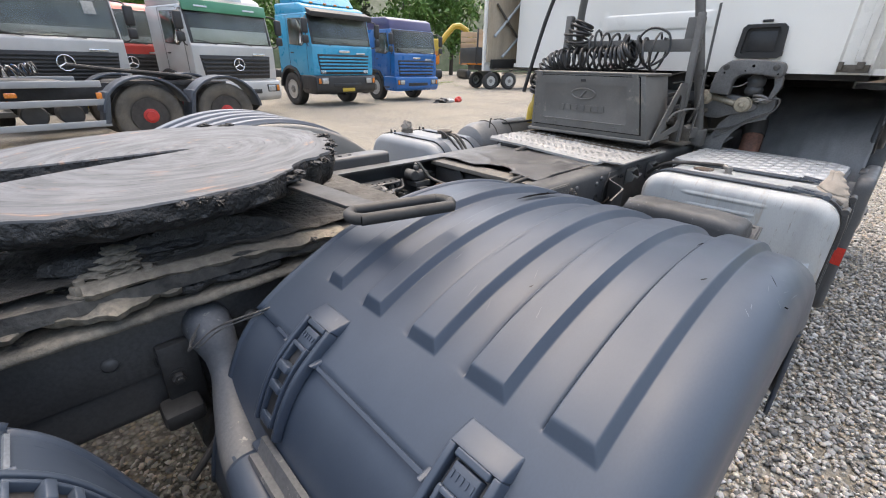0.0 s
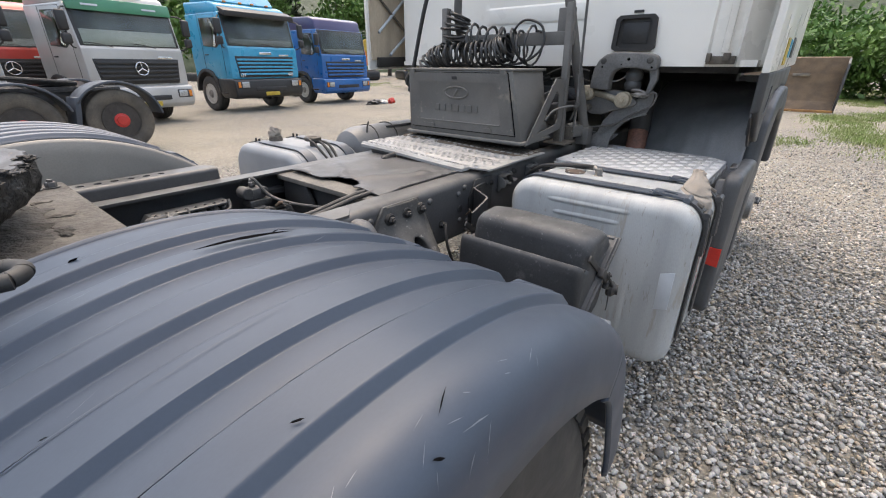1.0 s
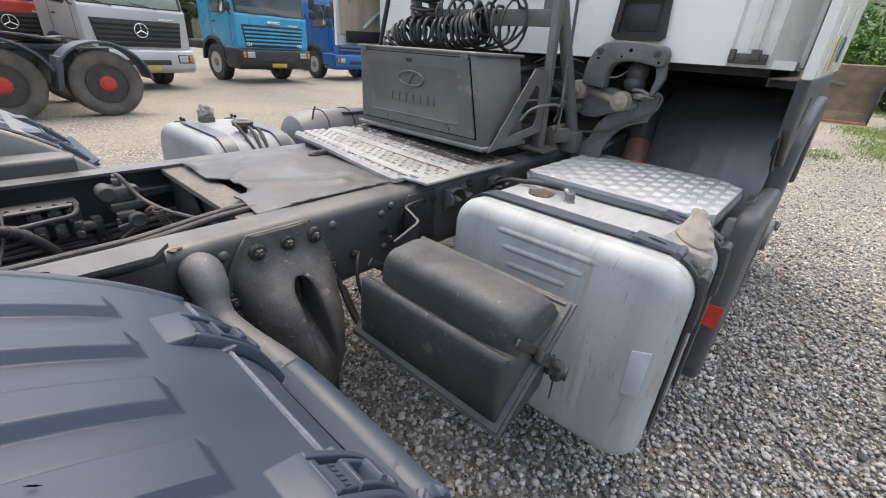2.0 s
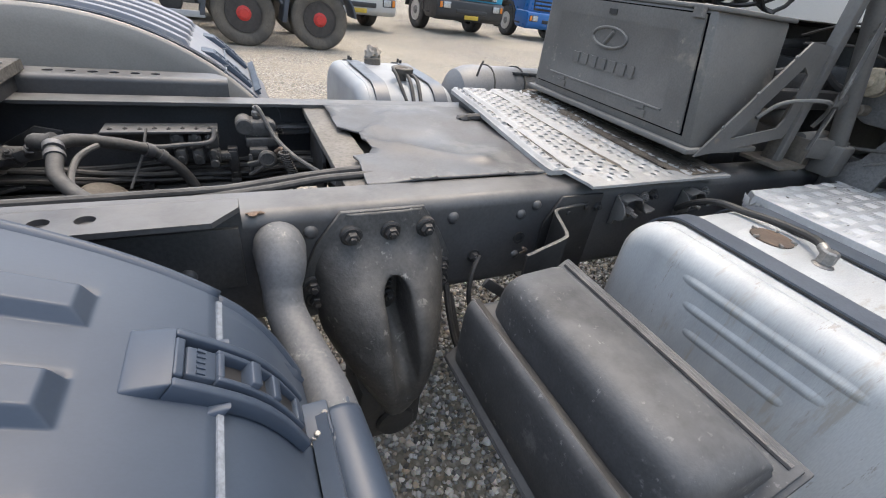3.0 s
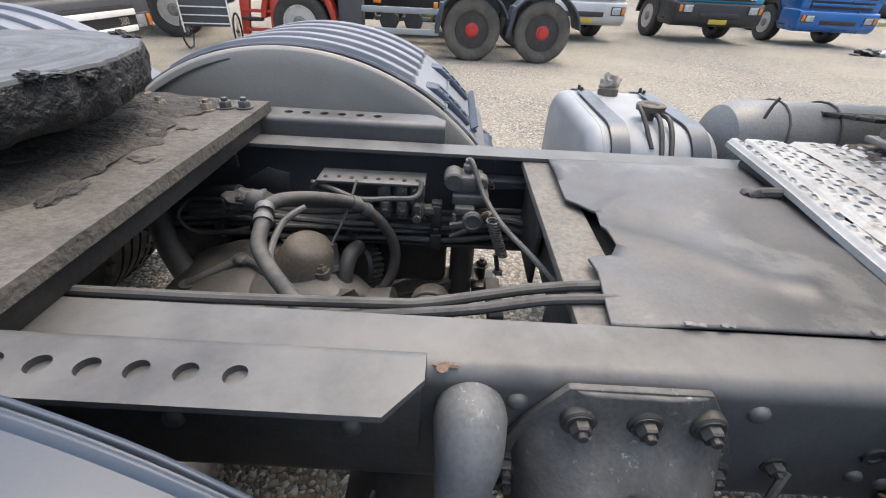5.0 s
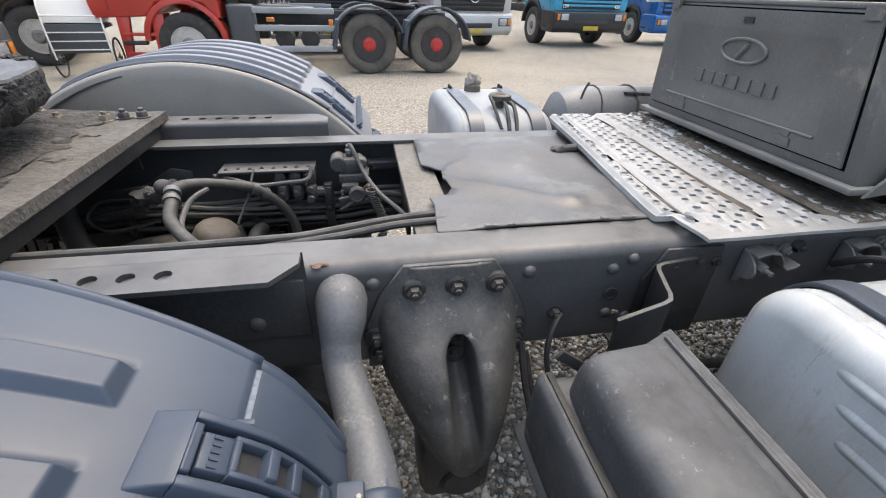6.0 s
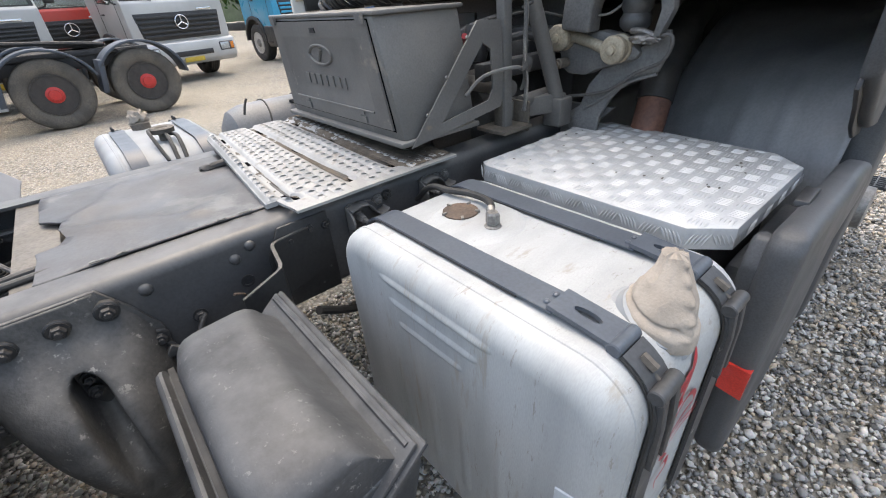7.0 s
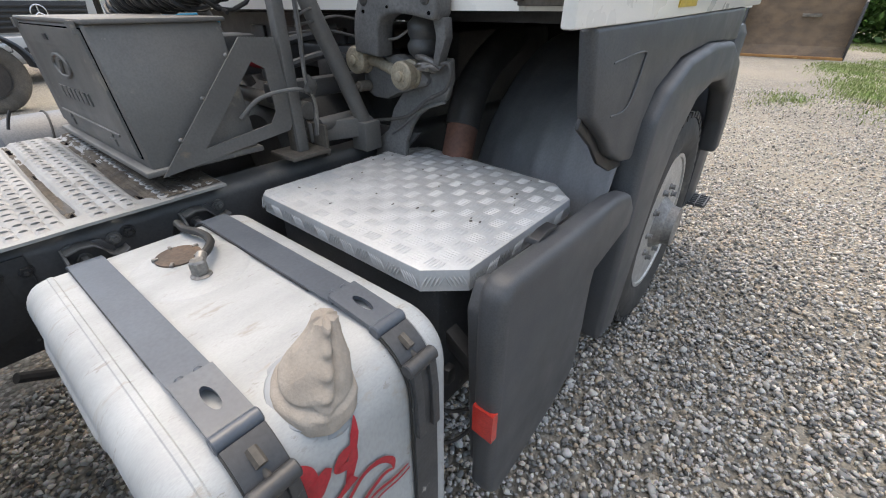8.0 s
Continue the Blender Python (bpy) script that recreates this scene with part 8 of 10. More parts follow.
s.tube([(2.52 + 0.06 * math.sin(a), 0.76 + 0.167 * math.cos(a), 0.945 + 0.167 * math.sin(a)) for a in [2 * math.pi * k / 24 for k in range(24)]], 0.004, 6, 1, closed=True)
part("vessel_strap", s, rubber_m, vessel)
s = Shape()
for k in range(9):
    s.box((2.74, 0.50 + 0.06 * k, 1.125 - 0.01 * k), (0.46, 0.010, 0.012), 0.002)
for k in range(12):
    s.box((2.52 + 0.04 * k, 0.74, 1.085), (0.008, 0.5, 0.012), 0.002, Matrix.Rotation(radians(-9.5), 4, "X"))
part("mesh_guard", s, rubber_m, truck, "black mesh guard")

# ---- cab ----
s = Shape()
CX, CB = 3.12, 1.465


def wall_bump(y, z):
    """Pressed relief of the cab's back wall."""
    d = 0.0
    d += 0.012 * smooth01(1.93, 1.95, z) * (1 - smooth01(2.16, 2.18, z)) * smooth01(-0.62, -0.58, y) * (1 - smooth01(0.75, 0.79, y))
    d += 0.008 * smooth01(1.70, 1.712, z) * (1 - smooth01(1.79, 1.802, z)) * smooth01(-0.36, -0.34, y) * (1 - smooth01(0.30, 0.34, y))
    d -= 0.014 * smooth01(-0.985, -0.995, y)
    return d


ys = sorted(set(steps(-1.12, 1.08, 60) + [-0.34, -0.36, -0.58, -0.62, -0.985, -0.995, 0.3, 0.34, 0.75, 0.79]))
zs = sorted(set(steps(CB, 3.1, 40) + [1.70, 1.712, 1.79, 1.802, 1.93, 1.95, 2.16, 2.18]))
s.sheet(lambda y, z: (CX - wall_bump(y, z), y, z), ys, zs)
cab = part("cab", s, white_m, truck, "cream-white cab with pressed back wall", 34)
s = Shape()
s.prism([(CX + 0.02, CB), (5.28, CB), (5.28, CB + 0.03), (CX + 0.02, CB + 0.03)], "xz", -1.20, 1.115)
part("cab_floor", s, white_m, cab)
s = Shape()
s.prism([(CX + 0.002, 3.08), (5.2, 3.22), (5.2, 3.26), (CX + 0.002, 3.12)], "xz", -1.19, 1.115, 0.01)
part("roof", s, white_m, cab)
s = Shape()
s.prism([(5.25, CB), (5.30, CB), (5.31, 2.1), (5.2, 3.22), (5.15, 3.22)], "xz", -1.21, 1.12, 0.01)
part("cab_front", s, white_m, cab)
for ya, yb, sg in ((-1.12, -1.215, -1), (1.08, 1.125, 1)):
    s = Shape()
    s.prism([(3.30, CB), (5.27, CB), (5.27, 2.1), (5.18, 3.21), (3.30, 3.09)], "xz", yb, yb - sg * 0.02)
    part("side_wall", s, white_m, cab)
    s = Shape()
    s.prism([(CX + 0.002, ya), (3.302, yb), (3.302, yb - sg * 0.02), (CX + 0.02, ya - sg * 0.02)], "xy", CB, 3.08)
    part("corner_panel", s, white_m, cab)
s = Shape()
s.prism([(CX + 0.02, 1.476), (CX - 0.02, 1.476), (CX - 0.02, 1.512), (CX + 0.02, 1.512)], "xz", -1.11, -0.99, 0.003)
s.box((CX - 0.025, -1.0, 1.505), (0.03, 0.02, 0.04), 0.004)
s.box((CX - 0.025, -1.075, 1.508), (0.03, 0.03, 0.035), 0.004)
part("corner_bracket", s, brown_m, cab, "brown dirty bracket at the cab's corner")
s = Shape()
s.prism([(2.80, 1.442), (3.3, 1.448), (5.0, 1.48), (5.0, 3.1), (2.86, 3.1)], "xz", -1.278, -1.250, 0.006)
part("side_fairing", s, white_m, cab, "cream-white side fairing")
s = Shape()
s.prism([(2.865, 1.430), (5.0, 1.50), (5.0, 3.1), (2.86, 3.1)], "xz", 1.21, 1.236, 0.006)
fairing = part("side_fairing", s, white_m, cab)
s = Shape()
s.prism([(2.885, 1.50), (4.2, 1.53), (4.2, 3.06), (2.885, 3.06)], "xz", 1.196, 1.209)
part("inner_face", s, streak_m, fairing, "brown streaked inside of the fairing")
s = Shape()
s.prism([(2.925, 1.45), (3.7, 1.47), (3.7, 1.54), (2.925, 1.52)], "xz", 1.17, 1.195, 0.004)
part("lower_beam", s, chassis_dark_m, fairing)
for x0, z0, x1, z1, w in ((2.95, 1.69, 3.75, 2.37, 0.011), (3.06, 1.54, 3.80, 2.10, 0.011), (2.95, 2.10, 3.55, 2.62, 0.011), (2.96, 1.92, 3.42, 1.56, 0.009), (2.95, 2.35, 3.5, 1.92, 0.009)):
    s = Shape()
    s.tube([(x0, 1.182, z0), (x1, 1.182, z1)], w, 8, 1)
    part("brace", s, label_m if z1 > z0 else brown_m, fairing)
s = Shape()
s.box((3.33, 1.185, 2.28), (0.055, 0.02, 1.55), 0.003)
part("upright", s, chassis_dark_m, fairing)
s = Shape()
s.prism([(3.40, 1.472), (3.58, 1.475), (3.58, 1.60), (3.40, 1.598)], "xz", -1.2815, -1.2775)
part("warning_sticker", s, yellow_m, cab, "yellow sticker")
s = Shape()
s.prism([(3.66, 1.51), (3.80, 1.512), (3.80, 1.60), (3.66, 1.60)], "xz", -1.2815, -1.2775)
part("blue_sticker", s, cab_cyan_m, cab, "small blue sticker")
s = Shape()
s.prism([(3.84, 1.515), (4.05, 1.515), (4.05, 1.62), (3.9, 1.62)], "xz", -1.2835, -1.2765, 0.002)
part("side_marker", s, trim_m, cab)
s = Shape()
s.box((3.28, -1.19, 1.90), (0.02, 0.05, 0.85), 0.004)
s.box((CX - 0.012, -1.06, 2.2), (0.02, 0.03, 1.35), 0.005)
part("corner_trim", s, white_m, cab)
# latch pocket, in a black rubber surround
s = Shape()
pocket = [(-0.515 - 0.225 * u, 1.540 + 0.172 * v) for u, v in ((0.10, 0.0), (0.90, 0.0), (1.0, 0.08), (0.96, 0.9), (0.88, 1.0), (0.12, 1.0), (0.04, 0.9), (0.0, 0.08))]
inner = [(-0.628 + (y + 0.628) * 0.78, 1.626 + (z - 1.626) * 0.80) for y, z in pocket]
n = 8
s.raw([(CX - 0.002, y, z) for y, z in pocket] + [(CX - 0.022, y, z) for y, z in pocket] + [(CX - 0.022, y, z) for y, z in inner] + [(CX - 0.004, y, z) for y, z in inner],
      [(k * n + i, k * n + (i + 1) % n, (k + 1) * n + (i + 1) % n, (k + 1) * n + i) for k in range(3) for i in range(n)] + [tuple(range(3 * n, 4 * n))])
part("latch_pocket", s, rubber_m, cab, "black rubber-lipped latch pocket")
s = Shape()
s.box((CX - 0.004, -0.628, 1.626), (0.006, 0.13, 0.10), 0.002)
s.box((CX - 0.006, -0.63, 1.728), (0.008, 0.05, 0.012), 0.002)
part("pocket_seat", s, trim_m, cab)

# ---- cab mounting: arched bracket, links, damper ----
s = Shape()
arch = [(-0.447, 1.350), (-0.449, 1.400), (-0.456, 1.446), (-0.479, 1.496), (-0.517, 1.525), (-0.555, 1.534), (-0.598, 1.537), (-0.693, 1.532), (-0.758, 1.524), (-0.778, 1.514), (-0.787, 1.490), (-0.785, 1.458), (-0.772, 1.442),
        (-0.732, 1.448), (-0.690, 1.455), (-0.643, 1.458), (-0.600, 1.455), (-0.574, 1.445), (-0.560, 1.428), (-0.554, 1.404), (-0.552, 1.340)]
s.prism(arch, "yz", 3.040, 3.110, 0.010, 3)
mount = part("cab_mount", s, mount_m, truck, "arched cast cab mount with cream link bushes")
for y, z, r in ((-0.508, 1.492, 0.013), (-0.748, 1.494, 0.013), (-0.505, 1.462, 0.004), (-0.640, 1.500, 0.006), (-0.606, 1.474, 0.003), (-0.762, 1.460, 0.004)):
    s = Shape()
    s.lathe([(r * 1.3, -0.002), (r * 1.25, 0.002), (r, 0.004), (r * 0.7, 0.005)], (3.040, y, z), (-1, 0, 0), 16)
    part("bolt" if r > 0.01 else "bolt_hole", s, cast_m if r > 0.01 else cut_m, mount)
# side rib that runs down behind the arch
s = Shape()
s.prism([(-0.742, 1.452), (-0.785, 1.450), (-0.790, 1.40), (-0.762, 1.33), (-0.742, 1.33), (-0.755, 1.40)], "yz", 3.075, 3.11, 0.004)
part("side_rib", s, mount_m, mount)
# bracket block and fan-shaped plate beneath
s = Shape()
s.prism([(-0.405, 1.285), (-0.430, 1.318), (-0.557, 1.345), (-0.640, 1.330), (-0.705, 1.285), (-0.690, 1.262), (-0.560, 1.225), (-0.520, 1.205), (-0.450, 1.205), (-0.415, 1.225)], "yz", 3.10, 3.16, 0.012, 2)
part("mount_block", s, mount_m, mount)
s = Shape()
s.prism([(-0.420, 0.98), (-0.430, 1.05), (-0.498, 1.10), (-0.527, 1.175), (-0.591, 1.252), (-0.640, 1.280), (-0.692, 1.295), (-0.742, 1.345), (-0.775, 1.345), (-0.780, 1.290), (-0.758, 1.228), (-0.720, 1.205), (-0.678, 1.192), (-0.640, 1.165), (-0.611, 1.130), (-0.580, 1.07), (-0.570, 0.98)], "yz", 3.118, 3.138, 0.005)
part("mount_plate", s, mount_m, mount)
s = Shape()
s.tube([(3.118, -0.515, 1.09), (3.112, -0.58, 1.13), (3.112, -0.645, 1.18), (3.112, -0.70, 1.205), (3.112, -0.76, 1.225)], 0.006, 8)
part("plate_rim", s, mount_m, mount)
s = Shape()
s.tube([(3.105, -0.426, 1.324), (3.098, -0.470, 1.324), (3.092, -0.532, 1.310), (3.09, -0.582, 1.296), (3.09, -0.632, 1.293)], 0.018, 12, radii=[0.026, 0.019, 0.017, 0.018, 0.026])
part("link", s, cream_m, mount, "cream zinc-plated link rod")
for y, z in ((-0.426, 1.324), (-0.632, 1.293)):
    s = Shape()
    s.lathe([(0.030, -0.036), (0.038, -0.034), (0.042, -0.028), (0.042, -0.012), (0.035, -0.009), (0.035, 0.008), (0.043, 0.010), (0.043, 0.026), (0.036, 0.03)], (3.085, y, z), (1, 0, 0), 28)
    part("bush", s, cream_m, mount)
    s = Shape()
    s.lathe([(0.022, 0), (0.022, 0.004), (0.015, 0.004), (0.014, 0.011), (0.009, 0.013)], (3.051, y, z), (-1, 0, 0), 16)
    part("bush_nut", s, cream_m, mount)
s = Shape()
s.lathe([(0.030, -0.035), (0.045, -0.02), (0.048, 0.0), (0.038, 0.016), (0.046, 0.03), (0.046, 0.058), (0.030, 0.072), (0.024, 0.12)], (3.135, -0.655, 1.375), (0, 0, 1), 24)
part("air_spring", s, chassis_m, mount, "small dark air spring", 50)
s = Shape()
s.cyl((3.05, -0.438, 1.244), (3.10, -0.440, 1.244), 0.017, 14, bev=0.003)
s.lathe([(0.010, 0), (0.010, 0.012)], (3.05, -0.438, 1.244), (-1, 0, 0), 6)
part("plug", s, brown_m, mount)
s = Shape()
s.lump((3.09, -0.715, 1.325), (0.025, 0.045, 0.016), 0.5, 3, 4, 10)
s.tube([(3.09, -0.67, 1.345), (3.08, -0.71, 1.345), (3.085, -0.75, 1.33)], 0.009, 8)
part("hose_joint", s, zinc_m, mount)
s = Shape()
s.tube([(3.09, -0.75, 1.33), (3.085, -0.792, 1.335), (3.085, -0.800, 1.305), (3.09, -0.775, 1.262), (3.095, -0.70, 1.225), (3.10, -0.60, 1.16), (3.10, -0.46, 1.13)], 0.0055, 8)
part("hose", s, wire_m, mount)
s = Shape()
s.tube([(3.09, -0.55, 1.388), (3.095, -0.585, 1.392), (3.11, -0.61, 1.41), (3.13, -0.64, 1.44)], 0.004, 8)
part("hose", s, zinc_m, mount)
s = Shape()
s.tube([(2.85, -0.30, 1.40), (3.0, -0.36, 1.41), (3.10, -0.42, 1.385)], 0.004, 8)
part("hose", s, wire_m, mount)
# stay beam between post and mount
s = Shape()
s.box((2.985, -0.40, 1.115), (0.22, 0.055, 0.065), 0.006, Matrix.Rotation(radians(-24), 4, "Z"))
part("stay_beam", s, stand_m, mount)
s = Shape()
s.prism([(-0.40, 0.90), (-0.52, 0.90), (-0.54, 1.02), (-0.62, 1.10), (-0.40, 1.10)], "yz", 3.142, 3.16, 0.003)
part("lower_arm", s, chassis_m, mount)
s = Shape()
s.tube([(3.25, -0.692, 0.96), (3.28, -0.690, 1.05), (3.315, -0.682, 1.13)], 0.056, 20)
part("exhaust_pipe", s, rust_pipe_m, truck, "red-brown rusty exhaust pipe")
s = Shape()
s.tube([(3.30, -0.685, 1.10), (3.34, -0.675, 1.165), (3.42, -0.655, 1.24), (3.56, -0.63, 1.31), (3.75, -0.60, 1.37)], 0.062, 20)
part("exhaust_sleeve", s, chassis_dark_m, truck)

# gearbox, engine and pipes in the dark under the cab
s = Shape()
s.lathe([(0.14, 0), (0.2, 0.06), (0.22, 0.3), (0.25, 0.5), (0.30, 0.72), (0.30, 0.95)], (2.9, Y0, 0.98), (1, 0, 0.02), 26)
s.box((4.2, Y0, 1.08), (0.9, 0.62, 0.62), 0.05)
s.box((3.3, -0.18, 1.25), (0.35, 0.14, 0.12), 0.02)
s.box((3.2, 0.2, 1.27), (0.25, 0.2, 0.16), 0.03)
part("gearbox", s, web_m, truck, "oily dark gearbox under the cab", 40)
s = Shape()
s.box((3.25, Y0, 1.30), (0.07, 0.80, 0.09), 0.01)
s.box((3.0, -0.30, 1.24), (0.40, 0.05, 0.06), 0.01)
s.tube([(2.95, -0.2, 1.30), (3.1, -0.25, 1.33), (3.2, -0.3, 1.28), (3.35, -0.35, 1.30)], 0.014, 8)
s.tube([(2.9, 0.1, 1.25), (3.05, 0.0, 1.35), (3.25, -0.1, 1.40)], 0.018, 8)
s.lathe([(0.05, 0), (0.055, 0.03), (0.04, 0.12)], (2.95, -0.12, 1.25), (0.2, 0, 1), 16)
s.box((2.93, 0.12, 1.32), (0.12, 0.16, 0.14), 0.015)
part("cab_crossbeam", s, chassis_m, truck)
# added dark slab and block, shutting daylight out between cab floor and engine
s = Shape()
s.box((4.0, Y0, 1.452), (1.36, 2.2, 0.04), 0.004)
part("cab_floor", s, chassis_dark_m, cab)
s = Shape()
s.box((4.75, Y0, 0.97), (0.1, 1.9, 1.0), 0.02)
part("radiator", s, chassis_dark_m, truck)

# dark panel added behind the toolbox to stop daylight showing through
s = Shape()
s.prism([(-0.34, 0.95), (0.95, 0.95), (0.95, 1.45), (-0.34, 1.45)], "yz", 3.30, 3.325, 0.004)
for y in (-0.1, 0.2, 0.5):
    s.prism([(y, 1.0), (y + 0.12, 1.0), (y + 0.12, 1.40), (y, 1.40)], "yz", 3.285, 3.31, 0.008)
part("engine_shield", s, web_m, truck, "dark panel added to shut off daylight beneath the cab")

# ---- front wheel, liner, arch and side panels ----
WX, WZ = 4.25, 0.525
wheel = part("wheel", rim_shape(0.335, 0.30, 0.02), rim_light_m, truck, "front wheel with silver rim and protruding nuts")
wheel.matrix_basis = Matrix.Translation((WX, -1.09, WZ))
part("tyre", tyre_shape(0.535, 0.31, 0.335), tyre_m, wheel)
s = Shape()
s.lathe([(0.14, 0.05), (0.14, -0.11), (0.125, -0.13), (0.10, -0.16), (0.095, -0.20), (0.06, -0.205)], (0, -0.02, 0), (0, 1, 0), 30)
part("hub", s, rim_m, wheel)
for k in range(10):
    a = 2 * math.pi * k / 10
    s = Shape()
    s.lathe([(0.022, 0), (0.022, 0.012), (0.017, 0.014), (0.017, 0.035), (0.012, 0.04), (0.012, 0.055)], (0.185 * math.cos(a), -0.105, 0.185 * math.sin(a)), (0, -1, 0), 12)
    part("wheel_nut", s, rim_m, wheel)
copy_w = part("wheel", wheel.data, None, truck, "front wheel with silver rim")
copy_w.matrix_basis = Matrix.Translation((WX, far(-1.09), WZ)) @ Matrix.Rotation(math.pi, 4, "Z")
part("tyre", wheel.children[0].data, None, copy_w)

s = Shape()


def liner(a, y):
    t = (-y - 0.62) / 0.6
    r = 0.845 + 0.007 * max(0, math.sin(y * 52 + 2.5 * noise.noise((y * 3, a * 0.01, 7)))) * (0.4 + 0.9 * abs(noise.noise((y * 6, a * 0.02, 3)))) + 0.007 * noise.noise((a * 0.07, y * 5, 0)) + 0.003 * noise.noise((a * 0.3, y * 14, 2))
    r += 0.23 * t * smooth01(112, 146, a) * (1 - 0.35 * smooth01(150, 175, a))
    return (WX + r * math.cos(radians(a)), y, WZ + r * math.sin(radians(a)))


s.sheet(liner, steps(70, 172, 50), steps(-0.62, -1.235, 50))
part("wheel_liner", s, liner_m, truck, "dusty black ribbed wheel liner", 50, 0.008)
ARCH = [(3.345, 1.09), (3.365, 1.20), (3.44, 1.27), (3.64, 1.335), (3.98, 1.36), (4.38, 1.345), (4.72, 1.25), (4.95, 1.0), (4.99, 0.75), (4.86, 0.75), (4.82, 0.93), (4.66, 1.10), (4.40, 1.19), (4.10, 1.21), (3.87, 1.18), (3.72, 1.08), (3.61, 0.91), (3.52, 0.62), (3.46, 0.42), (3.30, 0.44), (3.34, 0.80)]
s = Shape()
s.prism(ARCH, "xz", -1.305, -1.21, 0.022, 3)
part("wheel_arch", s, panel_m, truck, "dark grey plastic wheel arch", 40)
s = Shape()
s.prism([(2.90, 1.445), (4.6, 1.47), (4.6, 1.34), (3.98, 1.36), (3.60, 1.34), (3.40, 1.275), (3.335, 1.20), (3.31, 1.10), (3.22, 1.115), (3.12, 1.158), (3.05, 1.215), (2.95, 1.275)], "xz", -1.275, -1.238, 0.012, 3)
upper = part("upper_panel", s, panel_m, truck, "dark grey plastic panel behind the wheel arch", 40)
s = Shape()
s.tube([(3.02, -1.275, 1.375), (3.20, -1.277, 1.385), (3.215, -1.277, 1.36), (3.16, -1.277, 1.27), (3.06, -1.275, 1.262)], 0.0022, 8)
part("pressed_line", s, panel_m, upper)
s = Shape()
s.prism([(2.96, 1.275), (3.055, 1.218), (3.125, 1.16), (3.225, 1.118), (3.30, 1.102), (3.305, 1.078), (3.21, 1.088), (3.11, 1.135), (3.04, 1.195), (2.95, 1.25)], "xz", -1.250, -1.240, 0.003)
part("torn_edge", s, trim_m, upper, "torn black plastic edge")
# the same panels and liner on the far side
s = Shape()
s.prism([(3.62, 1.455), (4.7, 1.49), (4.7, 1.38), (3.98, 1.38), (3.66, 1.36)], "xz", far(-1.225), far(-1.262), 0.010, 2)
part("upper_panel", s, panel_m, truck, "", 40)
s = Shape()
s.prism([(x + 0.34, z) for x, z in ARCH], "xz", far(-1.20), far(-1.285), 0.022, 3)
part("wheel_arch", s, panel_m, truck, "", 40)
s = Shape()


def far_liner(a, y):
    x, yv, z = liner(a, y)
    return (x + 0.34, far(yv), z)


s.sheet(far_liner, steps(70, 172, 40), steps(-0.62, -1.235, 30))
part("wheel_liner", s, liner_m, truck, "", 50, 0.008)
# rear side panel with reflector
s = Shape()
PAN = [(2.600, 0.96), (2.606, 1.03), (2.64, 1.058), (2.74, 1.052), (2.892, 1.043), (3.17, 1.037), (3.285, 1.016), (3.345, 0.955), (3.335, 0.89), (3.085, 0.852), (3.078, 0.808), (3.088, 0.659), (3.073, 0.497), (2.937, 0.44), (2.70, 0.392), (2.64, 0.39), (2.61, 0.44)]
s.prism(PAN, "xz", -1.308, -1.244, 0.022, 4)
rear_panel = part("side_panel", s, panel_m, truck, "dark grey plastic side panel with a red reflector", 40)
s = Shape()
s.prism([(2.612, 0.97), (2.64, 1.03), (2.69, 1.02), (2.70, 0.45), (2.65, 0.45)], "xz", -1.285, -1.215, 0.012, 3)
part("return_edge", s, panel_m, rear_panel)
s = Shape()
s.prism([(-1.306, 0.732), (-1.254, 0.735), (-1.254, 0.655), (-1.306, 0.648)], "yz", 2.598, 2.66, 0.0)
part("reflector", s, reflector_m, rear_panel, "orange-red reflector strip")
s = Shape()
s.tube([(2.60, -1.12, 0.63), (2.64, -1.16, 0.60), (2.66, -1.2, 0.62)], 0.005, 6)
s.tube([(2.56, -1.1, 0.52), (2.63, -1.17, 0.50), (2.68, -1.2, 0.53)], 0.005, 6)
part("marker_wire", s, rubber_m, rear_panel)
s = Shape()
s.prism([(2.80, 1.040), (2.842, 1.046), (2.90, 1.050), (2.885, 1.058), (2.84, 1.060), (2.805, 1.052)], "xz", -1.262, -1.236, 0.002)
part("torn_flap", s, trim_m, rear_panel, "torn black plastic edge")
s = Shape()
s.box((3.06, -1.18, 0.70), (0.5, 0.06, 0.3), 0.02)
part("panel_core", s, liner_m, rear_panel)
s = Shape()
s.box((4.98, -1.28, 0.98), (0.05, 0.03, 0.06), 0.008)
part("side_lamp", s, amber_m, truck, "amber side lamp")
s = Shape()
for k in range(6):
    s.box((5.05 + 0.035 * k, -1.22, 0.36), (0.008, 0.22, 0.02), 0.001)
for k in range(5):
    s.box((5.14, -1.32 + 0.05 * k, 0.36), (0.22, 0.008, 0.02), 0.001)
part("footstep", s, panel_m, truck, "grated footstep")
s = Shape()
s.box((5.15, Y0, 0.85), (0.3, 2.44, 1.1), 0.06)
part("front_bumper", s, panel_m, truck)


